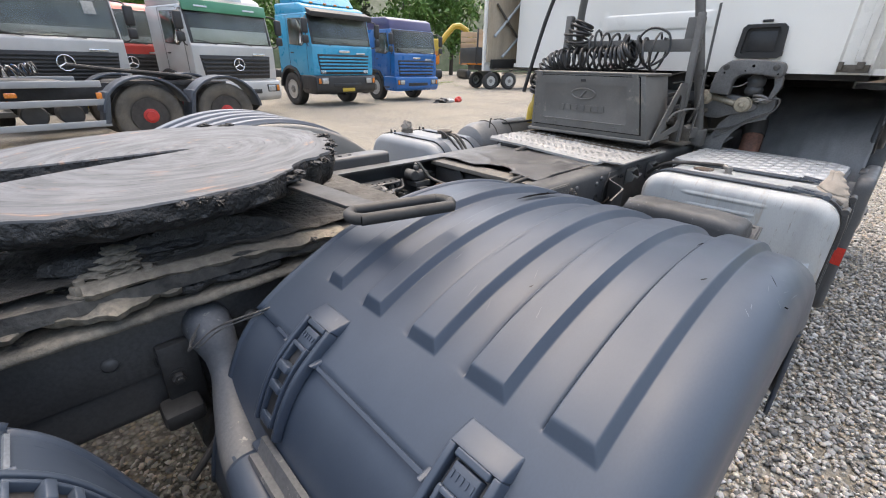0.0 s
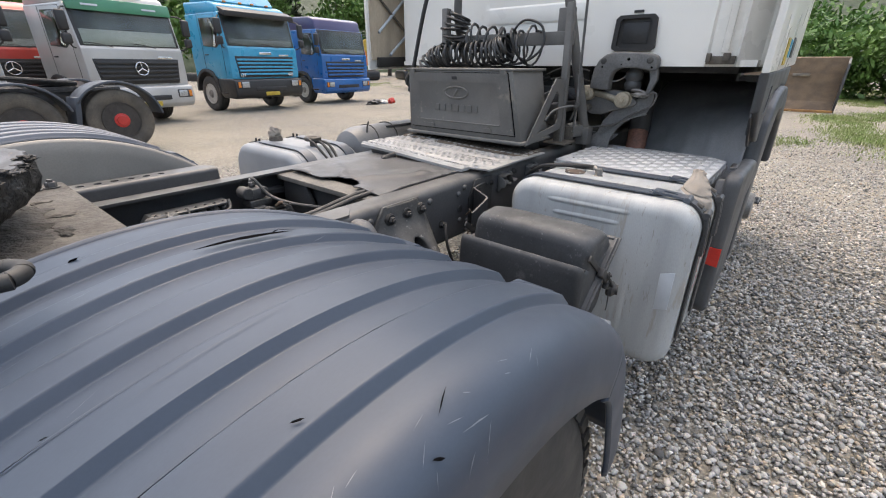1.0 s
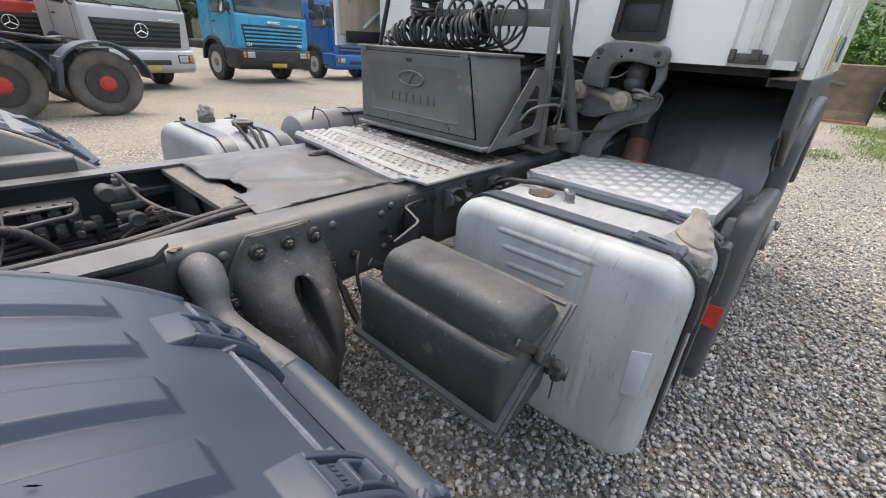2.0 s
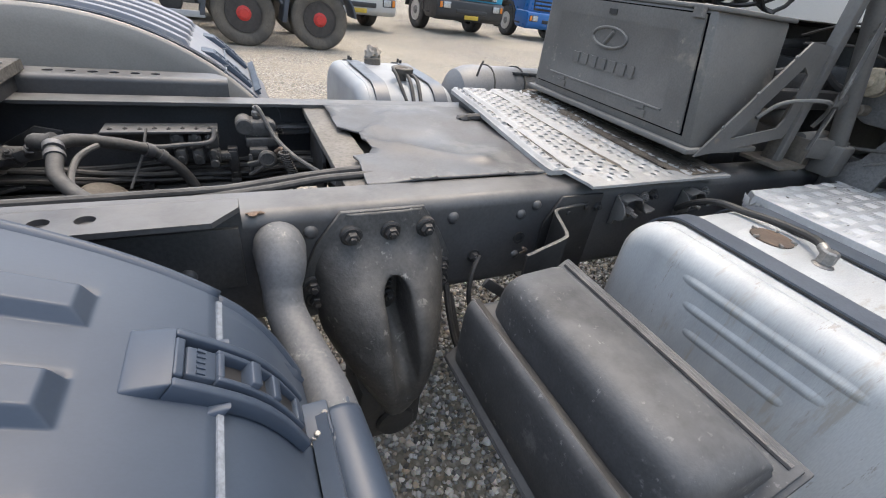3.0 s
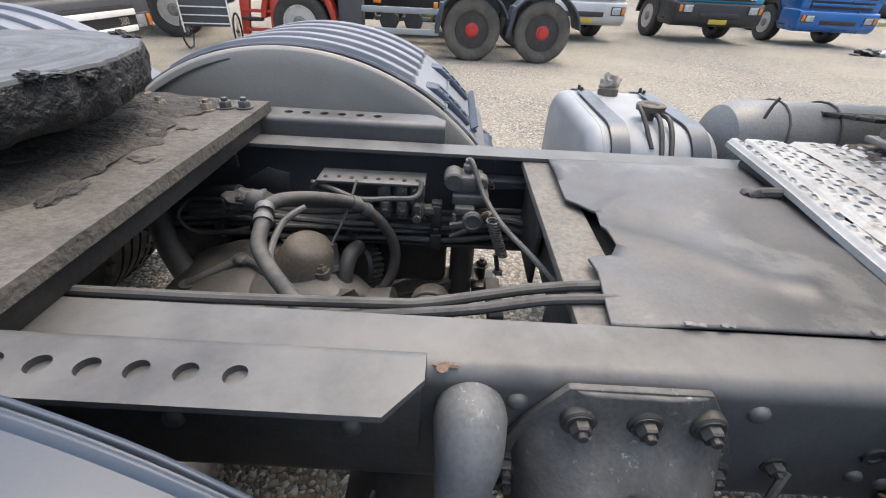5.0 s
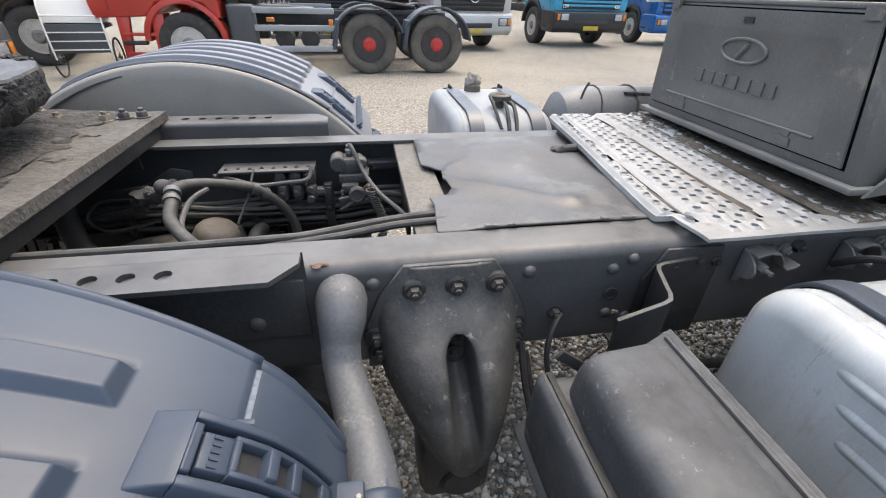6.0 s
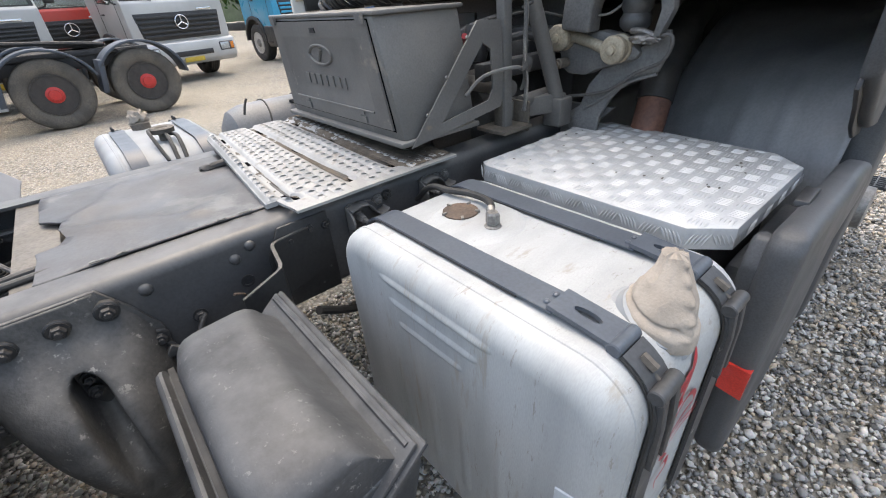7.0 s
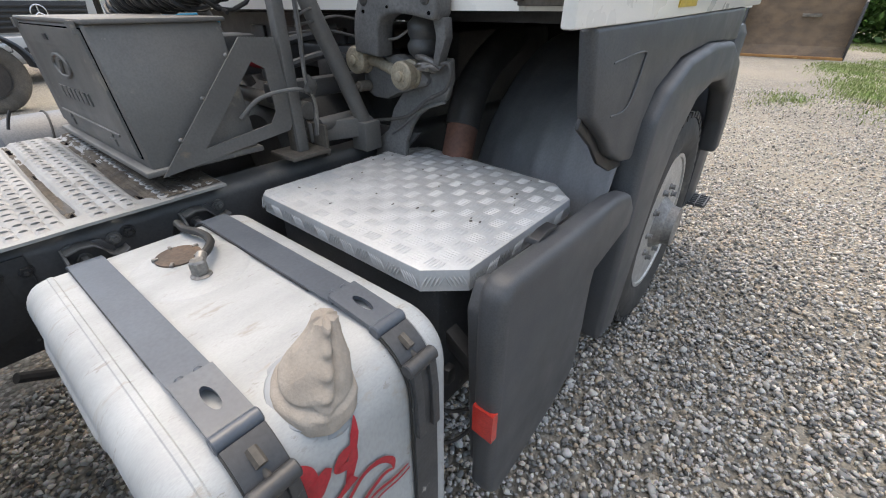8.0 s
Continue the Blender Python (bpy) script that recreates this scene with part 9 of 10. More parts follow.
# ---- other vehicles in the yard ----
def yard_wheel(owner, cache, key, at, R, w, tyre_mat, rim_mat, hub_mat, flip=False):
    """A wheel of a parked vehicle: rim with tyre, hub and nuts under it. The outer side looks along -x of the wheel unless flipped."""
    if key not in cache:
        s = Shape()
        hole = R * 0.56
        o = w * 0.44
        s.lathe([(hole + 0.012, o + 0.010), (hole + 0.010, o + 0.022), (hole - 0.006, o + 0.022), (hole - 0.018, o - 0.02), (hole - 0.03, o - 0.10), (hole * 0.78, o - 0.115), (hole * 0.66, o - 0.06), (0.12, o - 0.06), (0.05, o - 0.06)], (0, 0, 0), (1, 0, 0), 32)
        rim = mesh_of("wheel", s, rim_mat)
        t = tyre_shape(R, w, hole, False)
        bmesh.ops.rotate(t.bm, matrix=Matrix.Rotation(radians(90), 3, "Z"), verts=t.bm.verts)
        tyre = mesh_of("tyre", t, tyre_mat)
        s = Shape()
        s.lathe([(0.135, 0), (0.135, 0.05), (0.12, 0.075), (0.085, 0.085), (0.08, 0.11), (0.03, 0.115)], (o - 0.06, 0, 0), (1, 0, 0), 24)
        hub = mesh_of("hub", s, hub_mat)
        s = Shape()
        s.lathe([(0.013, 0), (0.013, 0.02)], (0, 0, 0), (1, 0, 0), 6)
        nut = mesh_of("wheel_nut", s, rim_mat)
        hs = Shape()
        hs.lathe([(0.03, 0), (0.03, 0.004)], (0, 0, 0), (1, 0, 0), 10)
        vent = mesh_of("vent_hole", hs, trim_m)
        cache[key] = (rim, tyre, hub, nut, vent, o, hole)
    rim, tyre, hub, nut, vent, o, hole = cache[key]
    wh = part("wheel", rim, None, owner)
    wh.matrix_basis = Matrix.Translation(at) @ Matrix.Rotation(math.pi if flip else 0, 4, "Z")
    part("tyre", tyre, None, wh)
    part("hub", hub, None, wh)
    for k in range(8):
        a = 2 * math.pi * k / 8
        q = part("wheel_nut", nut, None, wh)
        q.matrix_basis = Matrix.Translation((o - 0.06, 0.165 * math.cos(a), 0.165 * math.sin(a)))
        q = part("vent_hole", vent, None, wh)
        q.matrix_basis = Matrix.Translation((o - 0.078, hole * 0.76 * math.cos(a + 0.3), hole * 0.76 * math.sin(a + 0.3)))
    return wh


WHEELS = {}


def cab_unit(name, label, m, paint, grille=None, bumper=None, roof=None, slats=6, slat_mat=None, round_badge=True, deflector=False, visor=False, tall=3.0, plate=True, chassis=True, numbers="", lamp_z=0.74, papers=0, num_at=(-0.98, 0.72, -0.057, 1.03), low_bars=False, front=True):
    """A forward-control lorry that faces -y at the origin, put at m."""
    t = thing(name, label, "truck")
    grille, bumper, roof, slat_mat = grille or trim_m, bumper or paint, roof or paint, slat_mat or trim_m
    s = Shape()
    s.prism([(0.03, 0.92), (0.0, 1.10), (0.0, 1.80), (0.045, 1.86), (0.20, 2.66), (0.24, 2.72), (1.95, 2.72), (1.95, 0.95), (1.86, 0.92), (1.86, 0.98), (1.70, 1.16), (1.35, 1.22), (1.0, 1.16), (0.80, 0.95)], "yz", -1.19, 1.19, 0.05, 3)
    body = part("cab", s, paint, t, "", 40)
    s = Shape()
    s.prism([(0.24, 2.68), (0.36, tall - 0.08), (0.60, tall), (1.95, tall + 0.04), (1.95, 2.68)], "yz", -1.17, 1.17, 0.06, 3)
    part("roof", s, paint if roof is cab_green_m else roof, body, "", 40)
    if roof is cab_green_m:
        s = Shape()
        s.prism([(0.17, 2.60), (0.10, 2.58), (0.14, 2.84), (0.22, 2.86)], "yz", -1.16, 1.16, 0.012, 2)
        part("visor_band", s, cab_green_m, body, "green band above the windscreen")
        for k, (x, z, w) in enumerate(((-0.45, 2.95, 0.5), (0.25, 2.95, 0.62), (-0.7, 2.70, 0.34), (0.62, 2.70, 0.34))):
            s = Shape()
            s.box((x, 0.265 if z > 2.9 else 0.112, z), (w, 0.012, 0.075 if z > 2.9 else 0.04), 0.003, Matrix.Rotation(radians(-10), 4, "X"))
            part("letter_bar", s, label_m, body)
    # windscreen: panel darkened like the unlit inside, then the pane, in a dark rubber frame

    def scr(x0, x1, v0, v1, d0, d1):
        o = Shape()
        a = Vector((0, 0.045, 1.86)).lerp(Vector((0, 0.20, 2.66)), v0)
        b = Vector((0, 0.045, 1.86)).lerp(Vector((0, 0.20, 2.66)), v1)
        nn = Vector((0, -0.98, 0.19))
        o.prism([(a.y + nn.y * d0, a.z + nn.z * d0), (b.y + nn.y * d0, b.z + nn.z * d0), (b.y + nn.y * d1, b.z + nn.z * d1), (a.y + nn.y * d1, a.z + nn.z * d1)], "yz", x0, x1, 0.003)
        return o
    part("windscreen_frame", scr(-1.15, 1.15, -0.13, 1.05, -0.03, 0.008), trim_m, body)
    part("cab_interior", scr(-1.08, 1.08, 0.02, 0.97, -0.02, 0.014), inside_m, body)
    part("dashboard_cover", scr(-1.07, 1.07, 0.02, 0.42 if roof is cab_green_m else 0.22, 0.0, 0.018), paper_m if roof is cab_green_m else vessel_m, body)
    pane = part("windscreen", scr(-1.09, 1.09, 0.01, 0.98, 0.026, 0.034), glass_m, body)
    pane.visible_shadow = False
    for x in (-0.55, 0.45):
        o = Shape()
        o.tube([(x + 0.05, -0.01, 1.83), (x - 0.25, 0.03, 1.90), (x - 0.5, 0.035, 1.92)], 0.010, 6)
        part("wiper", o, trim_m, body)
    for k in range(papers):
        part("paper_notice", scr(0.62 - 0.2 * k, 0.84 - 0.2 * k, 0.56, 0.86, 0.036, 0.038), paper_m, body, "pale paper notice on the windscreen")
    # grille
    s = Shape()
    s.prism([(-1.02, 1.58), (1.02, 1.58), (0.94, 1.0), (-0.94, 1.0)], "xz", -0.015, 0.03, 0.01)
    g = part("grille", s, grille, body)
    for k in range(slats):
        z = 1.04 + 0.5 * (k + 0.5) / slats
        w = 0.92 + 0.07 * (z - 1.0) / 0.58
        s = Shape()
        s.box((0, -0.03, z), (2 * w, 0.04, 0.5 / slats * 0.55), 0.008)
        part("grille_slat", s, slat_mat, g)
    s = Shape()
    if round_badge:
        s.tube([(0.15 * math.cos(a), -0.07, 1.36 + 0.15 * math.sin(a)) for a in [2 * math.pi * k / 24 for k in range(24)]], 0.014, 8, 1, closed=True)
        for k in range(3):
            a = math.pi / 2 + 2 * math.pi * k / 3
            s.tube([(0, -0.07, 1.36), (0.14 * math.cos(a), -0.07, 1.36 + 0.14 * math.sin(a))], 0.014, 6, 1)
    else:
        s.box((0, -0.03, 1.67), (0.42, 0.02, 0.07), 0.006)
    part("badge", s, chrome_m, g, "plain badge")
    s = Shape()
    s.box((0.66, -0.03, 1.62), (0.36, 0.012, 0.045), 0.003)
    part("name_bar", s, chrome_m, g)
    if not front:
        # stripped front: slanting step frames and cross tube in place of the bumper
        for x in (-1.12, 1.12):
            for y0 in (0.34, 0.86):
                s = Shape()
                s.prism([(y0, 1.0), (y0 + 0.2, 1.0), (y0 + 0.08, 0.30), (y0 - 0.04, 0.30)], "yz", x - 0.05, x + 0.05, 0.012)
                part("step_frame", s, paint, t)
            for z in (0.38, 0.68):
                s = Shape()
                s.box((x, 0.62, z), (0.12, 0.50, 0.05), 0.012)
                part("tread_step", s, paint, t)
    # bumper and lamps
    if front:
        s = Shape()
        s.prism([(-0.10, 0.50), (-0.12, 0.62), (-0.10, 0.93), (0.05, 0.97), (0.75, 0.97), (0.75, 0.55), (0.62, 0.42), (0.0, 0.40)], "yz", -1.21, 1.21, 0.04, 3)
        b = part("bumper", s, bumper, t, "", 40)
        s = Shape()
        s.box((0, -0.118, 0.66), (1.1, 0.03, 0.12), 0.015)
        part("air_inlet", s, trim_m, b)
        for x in (-0.95, 0.95):
            s = Shape()
            s.box((x, -0.105, lamp_z), (0.40, 0.06, 0.21), 0.03, None, 3)
            h = part("headlight", s, trim_m, b)
            s = Shape()
            s.box((x - 0.06 * (1 if x > 0 else -1), -0.128, lamp_z), (0.24, 0.03, 0.17), 0.02)
            part("lens", s, lamp_m, h)
            s = Shape()
            s.box((x + 0.14 * (1 if x > 0 else -1), -0.128, lamp_z), (0.09, 0.03, 0.16), 0.015)
            part("indicator", s, amber_m, h)
        if plate:
            s = Shape()
            s.box((0, -0.14, 0.52), (0.5, 0.012, 0.11), 0.003)
            part("number_plate", s, yellow_m, b, "plain yellow plate")
    if low_bars:
        s = Shape()
        s.box((0, -0.128, 0.66), (1.62, 0.03, 0.34), 0.02)
        lower = part("lower_grille", s, trim_m, b)
        for z in (0.545, 0.745):
            s = Shape()
            s.box((0, -0.150, z), (1.56 - 0.3 * (0.745 - z), 0.03, 0.075), 0.012)
            part("grille_bar", s, white_m, lower, "white grille bar")
    if numbers:
        for text, x in zip(numbers.split(), num_at):
            cu = bpy.data.curves.new("numerals", "FONT")
            cu.body, cu.size, cu.extrude = text, 0.13, 0.004
            tmp = bpy.data.objects.new("numerals", cu)
            scene.collection.objects.link(tmp)
            me = bpy.data.meshes.new_from_object(tmp.evaluated_get(bpy.context.evaluated_depsgraph_get()))
            bpy.data.objects.remove(tmp)
            me.transform(Matrix.Translation((x, num_at[2], num_at[3])) @ Matrix.Rotation(radians(90), 4, "X"))
            me.materials.clear()
            me.materials.append(cream_m if low_bars else white_m)
            part("numerals", me, None, g, "pale numerals on the grille")
    # sides: window, door seam, arch, mirrors, steps
    for sx in (-1, 1):
        # side glass also backs onto a panel painted dark for the interior
        s = Shape()
        s.prism([(0.35, 1.90), (0.46, 2.58), (1.22, 2.60), (1.22, 1.86), (0.55, 1.80)], "yz", sx * 1.188, sx * 1.197, 0.002)
        part("side_window_seat", s, inside_m, body)
        s = Shape()
        s.prism([(0.37, 1.92), (0.48, 2.56), (1.20, 2.58), (1.20, 1.88), (0.56, 1.83)], "yz", sx * 1.200, sx * 1.206, 0.002)
        part("side_window", s, glass_m, body).visible_shadow = False
        s = Shape()
        s.tube([(sx * 1.192, 0.28, 1.02), (sx * 1.192, 0.28, 1.85), (sx * 1.192, 0.40, 2.66), (sx * 1.192, 1.30, 2.68), (sx * 1.192, 1.30, 1.25)], 0.006, 6, 1)
        part("door_seam", s, trim_m, body)
        s = Shape()
        s.box((sx * 1.2, 1.12, 1.62), (0.03, 0.16, 0.035), 0.01)
        part("door_handle", s, trim_m, body)
        s = Shape()
        arc = [(1.35 + 0.66 * math.cos(radians(a)), 0.58 + 0.66 * math.sin(radians(a))) for a in steps(0, 180, 14)] + [(1.35 + 0.57 * math.cos(radians(a)), 0.58 + 0.57 * math.sin(radians(a))) for a in steps(180, 0, 14)]
        s.prism(arc, "yz", sx * 0.85, sx * 1.225, 0.01)
        part("wheel_arch", s, trim_m if paint is not cab_red_m else paint, t)
        s = Shape()
        s.box((sx * 1.15, 0.52, 0.55), (0.14, 0.36, 0.06), 0.015)
        part("step", s, trim_m, t)
        s = Shape()
        s.tube([(sx * 1.18, 0.2, 2.62), (sx * 1.36, -0.02, 2.55), (sx * 1.38, -0.04, 2.2), (sx * 1.34, 0.0, 1.86), (sx * 1.2, 0.15, 1.80)], 0.018, 8)
        mr = part("mirror_arm", s, trim_m, t)
        s = Shape()
        s.box((sx * 1.40, -0.04, 2.34), (0.20, 0.10, 0.40), 0.04, None, 3)
        part("mirror", s, trim_m, mr)
        s = Shape()
        s.box((sx * 1.40, -0.04, 1.98), (0.19, 0.10, 0.22), 0.04, None, 3)
        part("mirror", s, trim_m, mr)
        yard_wheel(t, WHEELS, "front", (sx * 1.02, 1.35, 0.51), 0.51, 0.30, tyre_m, rim_light_m, rim_m, sx < 0)
    if visor:
        s = Shape()
        s.prism([(0.12, 2.66), (-0.08, 2.60), (-0.09, 2.74), (0.26, 2.86)], "yz", -1.16, 1.16, 0.02, 2)
        part("sun_visor", s, trim_m, t)
    if deflector:
        s = Shape()
        s.prism([(0.55, tall), (1.05, tall + 0.55), (1.85, tall + 0.62), (1.9, tall)], "yz", -1.0, 1.0, 0.08, 3)
        part("roof_deflector", s, roof, t, "", 40)
        for x in (-0.7, -0.2, 0.2, 0.7):
            s = Shape()
            s.box((x, 0.55, tall + 0.03), (0.10, 0.06, 0.05), 0.015)
            part("roof_lamp", s, amber_m, t)
    if chassis:
        s = Shape()
        for x in (-0.42, 0.42):
            s.box((x, 3.9, 0.92), (0.08, 4.4, 0.24), 0.01)
        part("frame_rail", s, chassis_dark_m, t)
        for x in (-1, 1):
            yard_wheel(t, WHEELS, "rear", (x * 0.98, 5.0, 0.51), 0.51, 0.32, tyre_m, rim_m, rim_m, x < 0)
    t.matrix_basis = m
    return t


cab_unit("parked_truck", "white flat-grilled tractor truck with dark grille slats, parked", pose(0.82, 10.95, 0, 0, 0, 13), cab_silver_m, slats=7, tall=3.0, papers=1)
cab_unit("parked_truck", "silver tractor truck with green visor band and silver bumper, parked", pose(4.55, 11.75, 0, 0, 0, 13), cab_silver_m, roof=cab_green_m, slats=5, tall=3.05)
cab_unit("parked_truck", "bright blue tractor truck with blue grille slats and black bumper", pose(8.63, 12.95, 0, 0, 0, 6) @ Matrix.Scale(1.08, 4), cab_cyan_m, grille=trim_m, bumper=trim_m, slats=5, slat_mat=cab_cyan_m, round_badge=False, deflector=True, visor=True, numbers="124 420", lamp_z=0.80)
cab_unit("parked_truck", "deep blue tractor truck with chrome grille bars, parked", pose(12.45, 13.55, 0, 0, 0, 3), cab_blue_m, roof=cab_violet_m, slats=4, slat_mat=cab_blue_m, round_badge=False, tall=3.15, plate=False)
cab_unit("parked_truck", "faded red truck half hidden behind the silver cabs", pose(2.5, 14.2, 0, 0, 0, 6), cab_red_m, slats=5, tall=2.9, chassis=False)
cab_unit("parked_truck", "white truck with dark striped grille and yellow numerals", pose(-3.45, 5.2, 0, 0, 0, 90), white_m, bumper=panel_m, slats=4, slat_mat=white_m, round_badge=False, plate=False, numbers="114 380", lamp_z=0.62, num_at=(-0.66, 0.42, -0.146, 0.60), low_bars=True)
cab_unit("parked_truck", "slate-grey truck standing behind a hand cart", pose(-6.1, 9.74, 0, 0, 0, -75), cab_slate_m, slats=5, tall=2.9, chassis=False)


def red_tractor(m):
    """Long red tractor with bare chassis, seen from its side; it faces -y at the origin."""
    t = cab_unit("tractor_truck", "red tractor truck, slate mudguards, red hubs, white side bars", Matrix(), cab_red_m, slats=5, tall=3.0, chassis=False, front=False)
    s = Shape()
    for x in (-0.42, 0.42):
        s.box((x, 3.9, 0.94), (0.08, 4.5, 0.26), 0.01)
    part("frame_rail", s, chassis_dark_m, t)
    for y, key in ((4.485, "red"), (5.815, "red")):
        for x in (-1, 1):
            yard_wheel(t, WHEELS, key, (x * 0.98, y, 0.53), 0.53, 0.34, tyre_old_m, rim_dark_m, hub_m, x < 0)
    for x in (-1, 1):
        for y in (4.485, 5.815):
            s = Shape()
            a0, a1 = (18, 172) if y < 5.2 else (6, 150)
            arc = [(y + 0.70 * math.cos(radians(a)), 0.54 + 0.66 * math.sin(radians(a))) for a in steps(a0, a1, 16)] + [(y + 0.66 * math.cos(radians(a)), 0.54 + 0.62 * math.sin(radians(a))) for a in steps(a1, a0, 16)]
            s.prism(arc, "yz", x * 0.72, x * 1.22, 0.01)
            mg = part("mudguard", s, cab_slate_m, t, "slate-blue mudguard", 40)
            s = Shape()
            s.prism([(y - 0.70, 0.45), (y - 0.62, 0.45), (y - 0.52, 0.95), (y - 0.60, 0.95)], "yz", x * 0.74, x * 1.20, 0.01)
            part("splash_flap", s, cab_slate_m, mg)
        for z in (0.46, 0.80, 1.08):
            s = Shape()
            s.box((x * 1.17, 3.17, z), (0.05, 1.40, 0.10), 0.015)
            part("side_bar", s, tank_top_m, t, "white side guard bar")
        s = Shape()
        s.box((x * 1.0, 2.27, 0.80), (0.36, 0.44, 0.72), 0.05, None, 3)
        part("battery_box", s, panel_m, t)
        for y in (2.95, 3.4):
            s = Shape()
            s.cyl((x * 0.6, y, 0.62), (x * 1.08, y, 0.62), 0.17, 20, bev=0.02)
            part("air_vessel", s, chassis_dark_m, t)
        s = Shape()
        s.box((x * 1.12, 2.75, 0.93), (0.05, 0.14, 0.07), 0.012)
        part("side_marker", s, amber_m, t)
        s = Shape()
        s.box((x * 1.20, 3.80, 0.90), (0.03, 0.08, 0.10), 0.012)
        part("side_marker", s, amber_m, t)
    s = Shape()
    s.prism([(1.4, 1.02), (3.5, 1.02), (3.5, 1.10), (1.4, 1.16)], "yz", -0.6, 0.6, 0.02)
    s.box((0, 2.35, 1.25), (0.9, 0.3, 0.2), 0.04)
    part("deck", s, chassis_m, t)
    for k in range(5):
        s = Shape()
        r = random.Random(k)
        coil(s, [(0.5 - 0.1 * k, 2.1, 1.35 + r.uniform(0, 0.3)), (0.55 - 0.1 * k, 2.6, 1.25), (0.5 - 0.1 * k, 3.2, 1.30)], 0.07, 0.012, 16, 1, 0.03, k + 5)
        part("coiled_hose", s, (hose_m, wire_m, white_m, cab_blue_m, hose_m)[k], t)
    s = Shape()
    for k in range(6):
        p = Shape()
        p.tube([(0.9 - 0.3 * k, 2.05, 0.9), (0.85 - 0.3 * k, 2.1, 1.5), (0.9 - 0.28 * k, 2.06, 2.3)], 0.03, 8)
        part("cab_back_pipe", p, chassis_dark_m, t)
    s.box((0, 2.12, 1.7), (2.0, 0.12, 1.3), 0.03)
    part("cab_back_shield", s, chassis_dark_m, t)
    s = Shape()
    s.lathe([(0.44, 0), (0.46, 0.02), (0.46, 0.05), (0.40, 0.06)], (0, 5.15, 1.12), (0, 0.08, 1), 30)
    s.prism([(4.2, 1.1), (5.6, 1.1), (5.75, 1.0), (4.1, 1.0)], "yz", -0.5, 0.5, 0.02)
    s.tube([(0.5, 3.6, 1.35), (0.52, 4.2, 1.28), (0.5, 4.9, 1.22), (0.45, 5.5, 1.15)], 0.035, 8)
    part("fifth_wheel", s, grease_m, t)
    s = Shape()
    s.box((0.8, 6.15, 0.75), (0.5, 0.05, 0.14), 0.01)
    part("rear_bar", s, chassis_m, t)
    t.matrix_basis = m
    return t


red_tractor(pose(-2.945, 8.84, 0, 0, 0, -86.2))


# ---- hand cart with bicycle wheels ----
cart = thing("hand_cart", "white and grey hand cart on two bicycle wheels", "cart")
s = Shape()
s.box((0, 0, 0.80), (0.85, 0.5, 0.06), 0.01)
s.box((0, -0.24, 0.60), (0.80, 0.03, 0.40), 0.008)
part("cart_box", s, panel_m, cart)
s = Shape()
s.prism([(-0.22, 0.84), (0.25, 0.84), (0.30, 1.20), (-0.1, 1.20)], "yz", -0.44, 0.40, 0.02)
part("cart_lid", s, white_m, cart, "white sheet-metal top")
for z in (0.45, 0.58, 0.71):
    s = Shape()
    s.box((0, -0.262, z), (0.80, 0.012, 0.018), 0.003)
    part("cart_rib", s, white_m, cart)
for x in (-0.44, 0.44):
    s = Shape()
    s.tube([(x, 0.30 * math.cos(a), 0.30 + 0.30 * math.sin(a)) for a in [2 * math.pi * k / 28 for k in range(28)]], 0.016, 8, 1, closed=True)
    w = part("wheel", s, rubber_m, cart)
    s = Shape()
    for k in range(9):
        a = math.pi * k / 9
        s.tube([(x, 0.28 * math.cos(a), 0.30 + 0.28 * math.sin(a)), (x, -0.28 * math.cos(a), 0.30 - 0.28 * math.sin(a))], 0.002, 4, 1)
    s.cyl((x - 0.03, 0, 0.30), (x + 0.03, 0, 0.30), 0.025, 12)
    part("spokes", s, zinc_m, w)
s = Shape()
for x in (-0.40, 0.40):
    s.tube([(x, -0.26, 0.30), (x, -0.27, 0.85), (x, -0.1, 1.25), (x, 0.35, 1.32)], 0.014, 8, 2)
s.tube([(-0.40, -0.26, 0.95), (0.40, -0.26, 0.95)], 0.012, 8, 1)
s.tube([(-0.40, 0.35, 1.32), (0.40, 0.35, 1.32)], 0.014, 8, 1)
part("cart_rail", s, white_m, cart)
cart.matrix_basis = pose(-3.2, 7.85, 0, 0, 0, 12)

# ---- litter on the gravel ----
for k, (x, y, sx, sy, sz, m_, lab) in enumerate(((12.6, 12.1, 0.30, 0.2, 0.10, trim_m, "black rubbish bag"), (13.0, 12.0, 0.18, 0.14, 0.09, cab_silver_m, "grey crumpled sack"), (13.35, 11.9, 0.14, 0.12, 0.13, reflector_m, "orange-red plastic canister"), (12.2, 12.0, 0.12, 0.1, 0.03, panel_m, "flat grey scrap"))):
    s = Shape()
    s.lump((x, y, sz * 0.8), (sx, sy, sz), 0.5, 3, k * 2.0)
    single("litter", s, m_, lab + " lying on the gravel", "litter", group="litter on the yard")


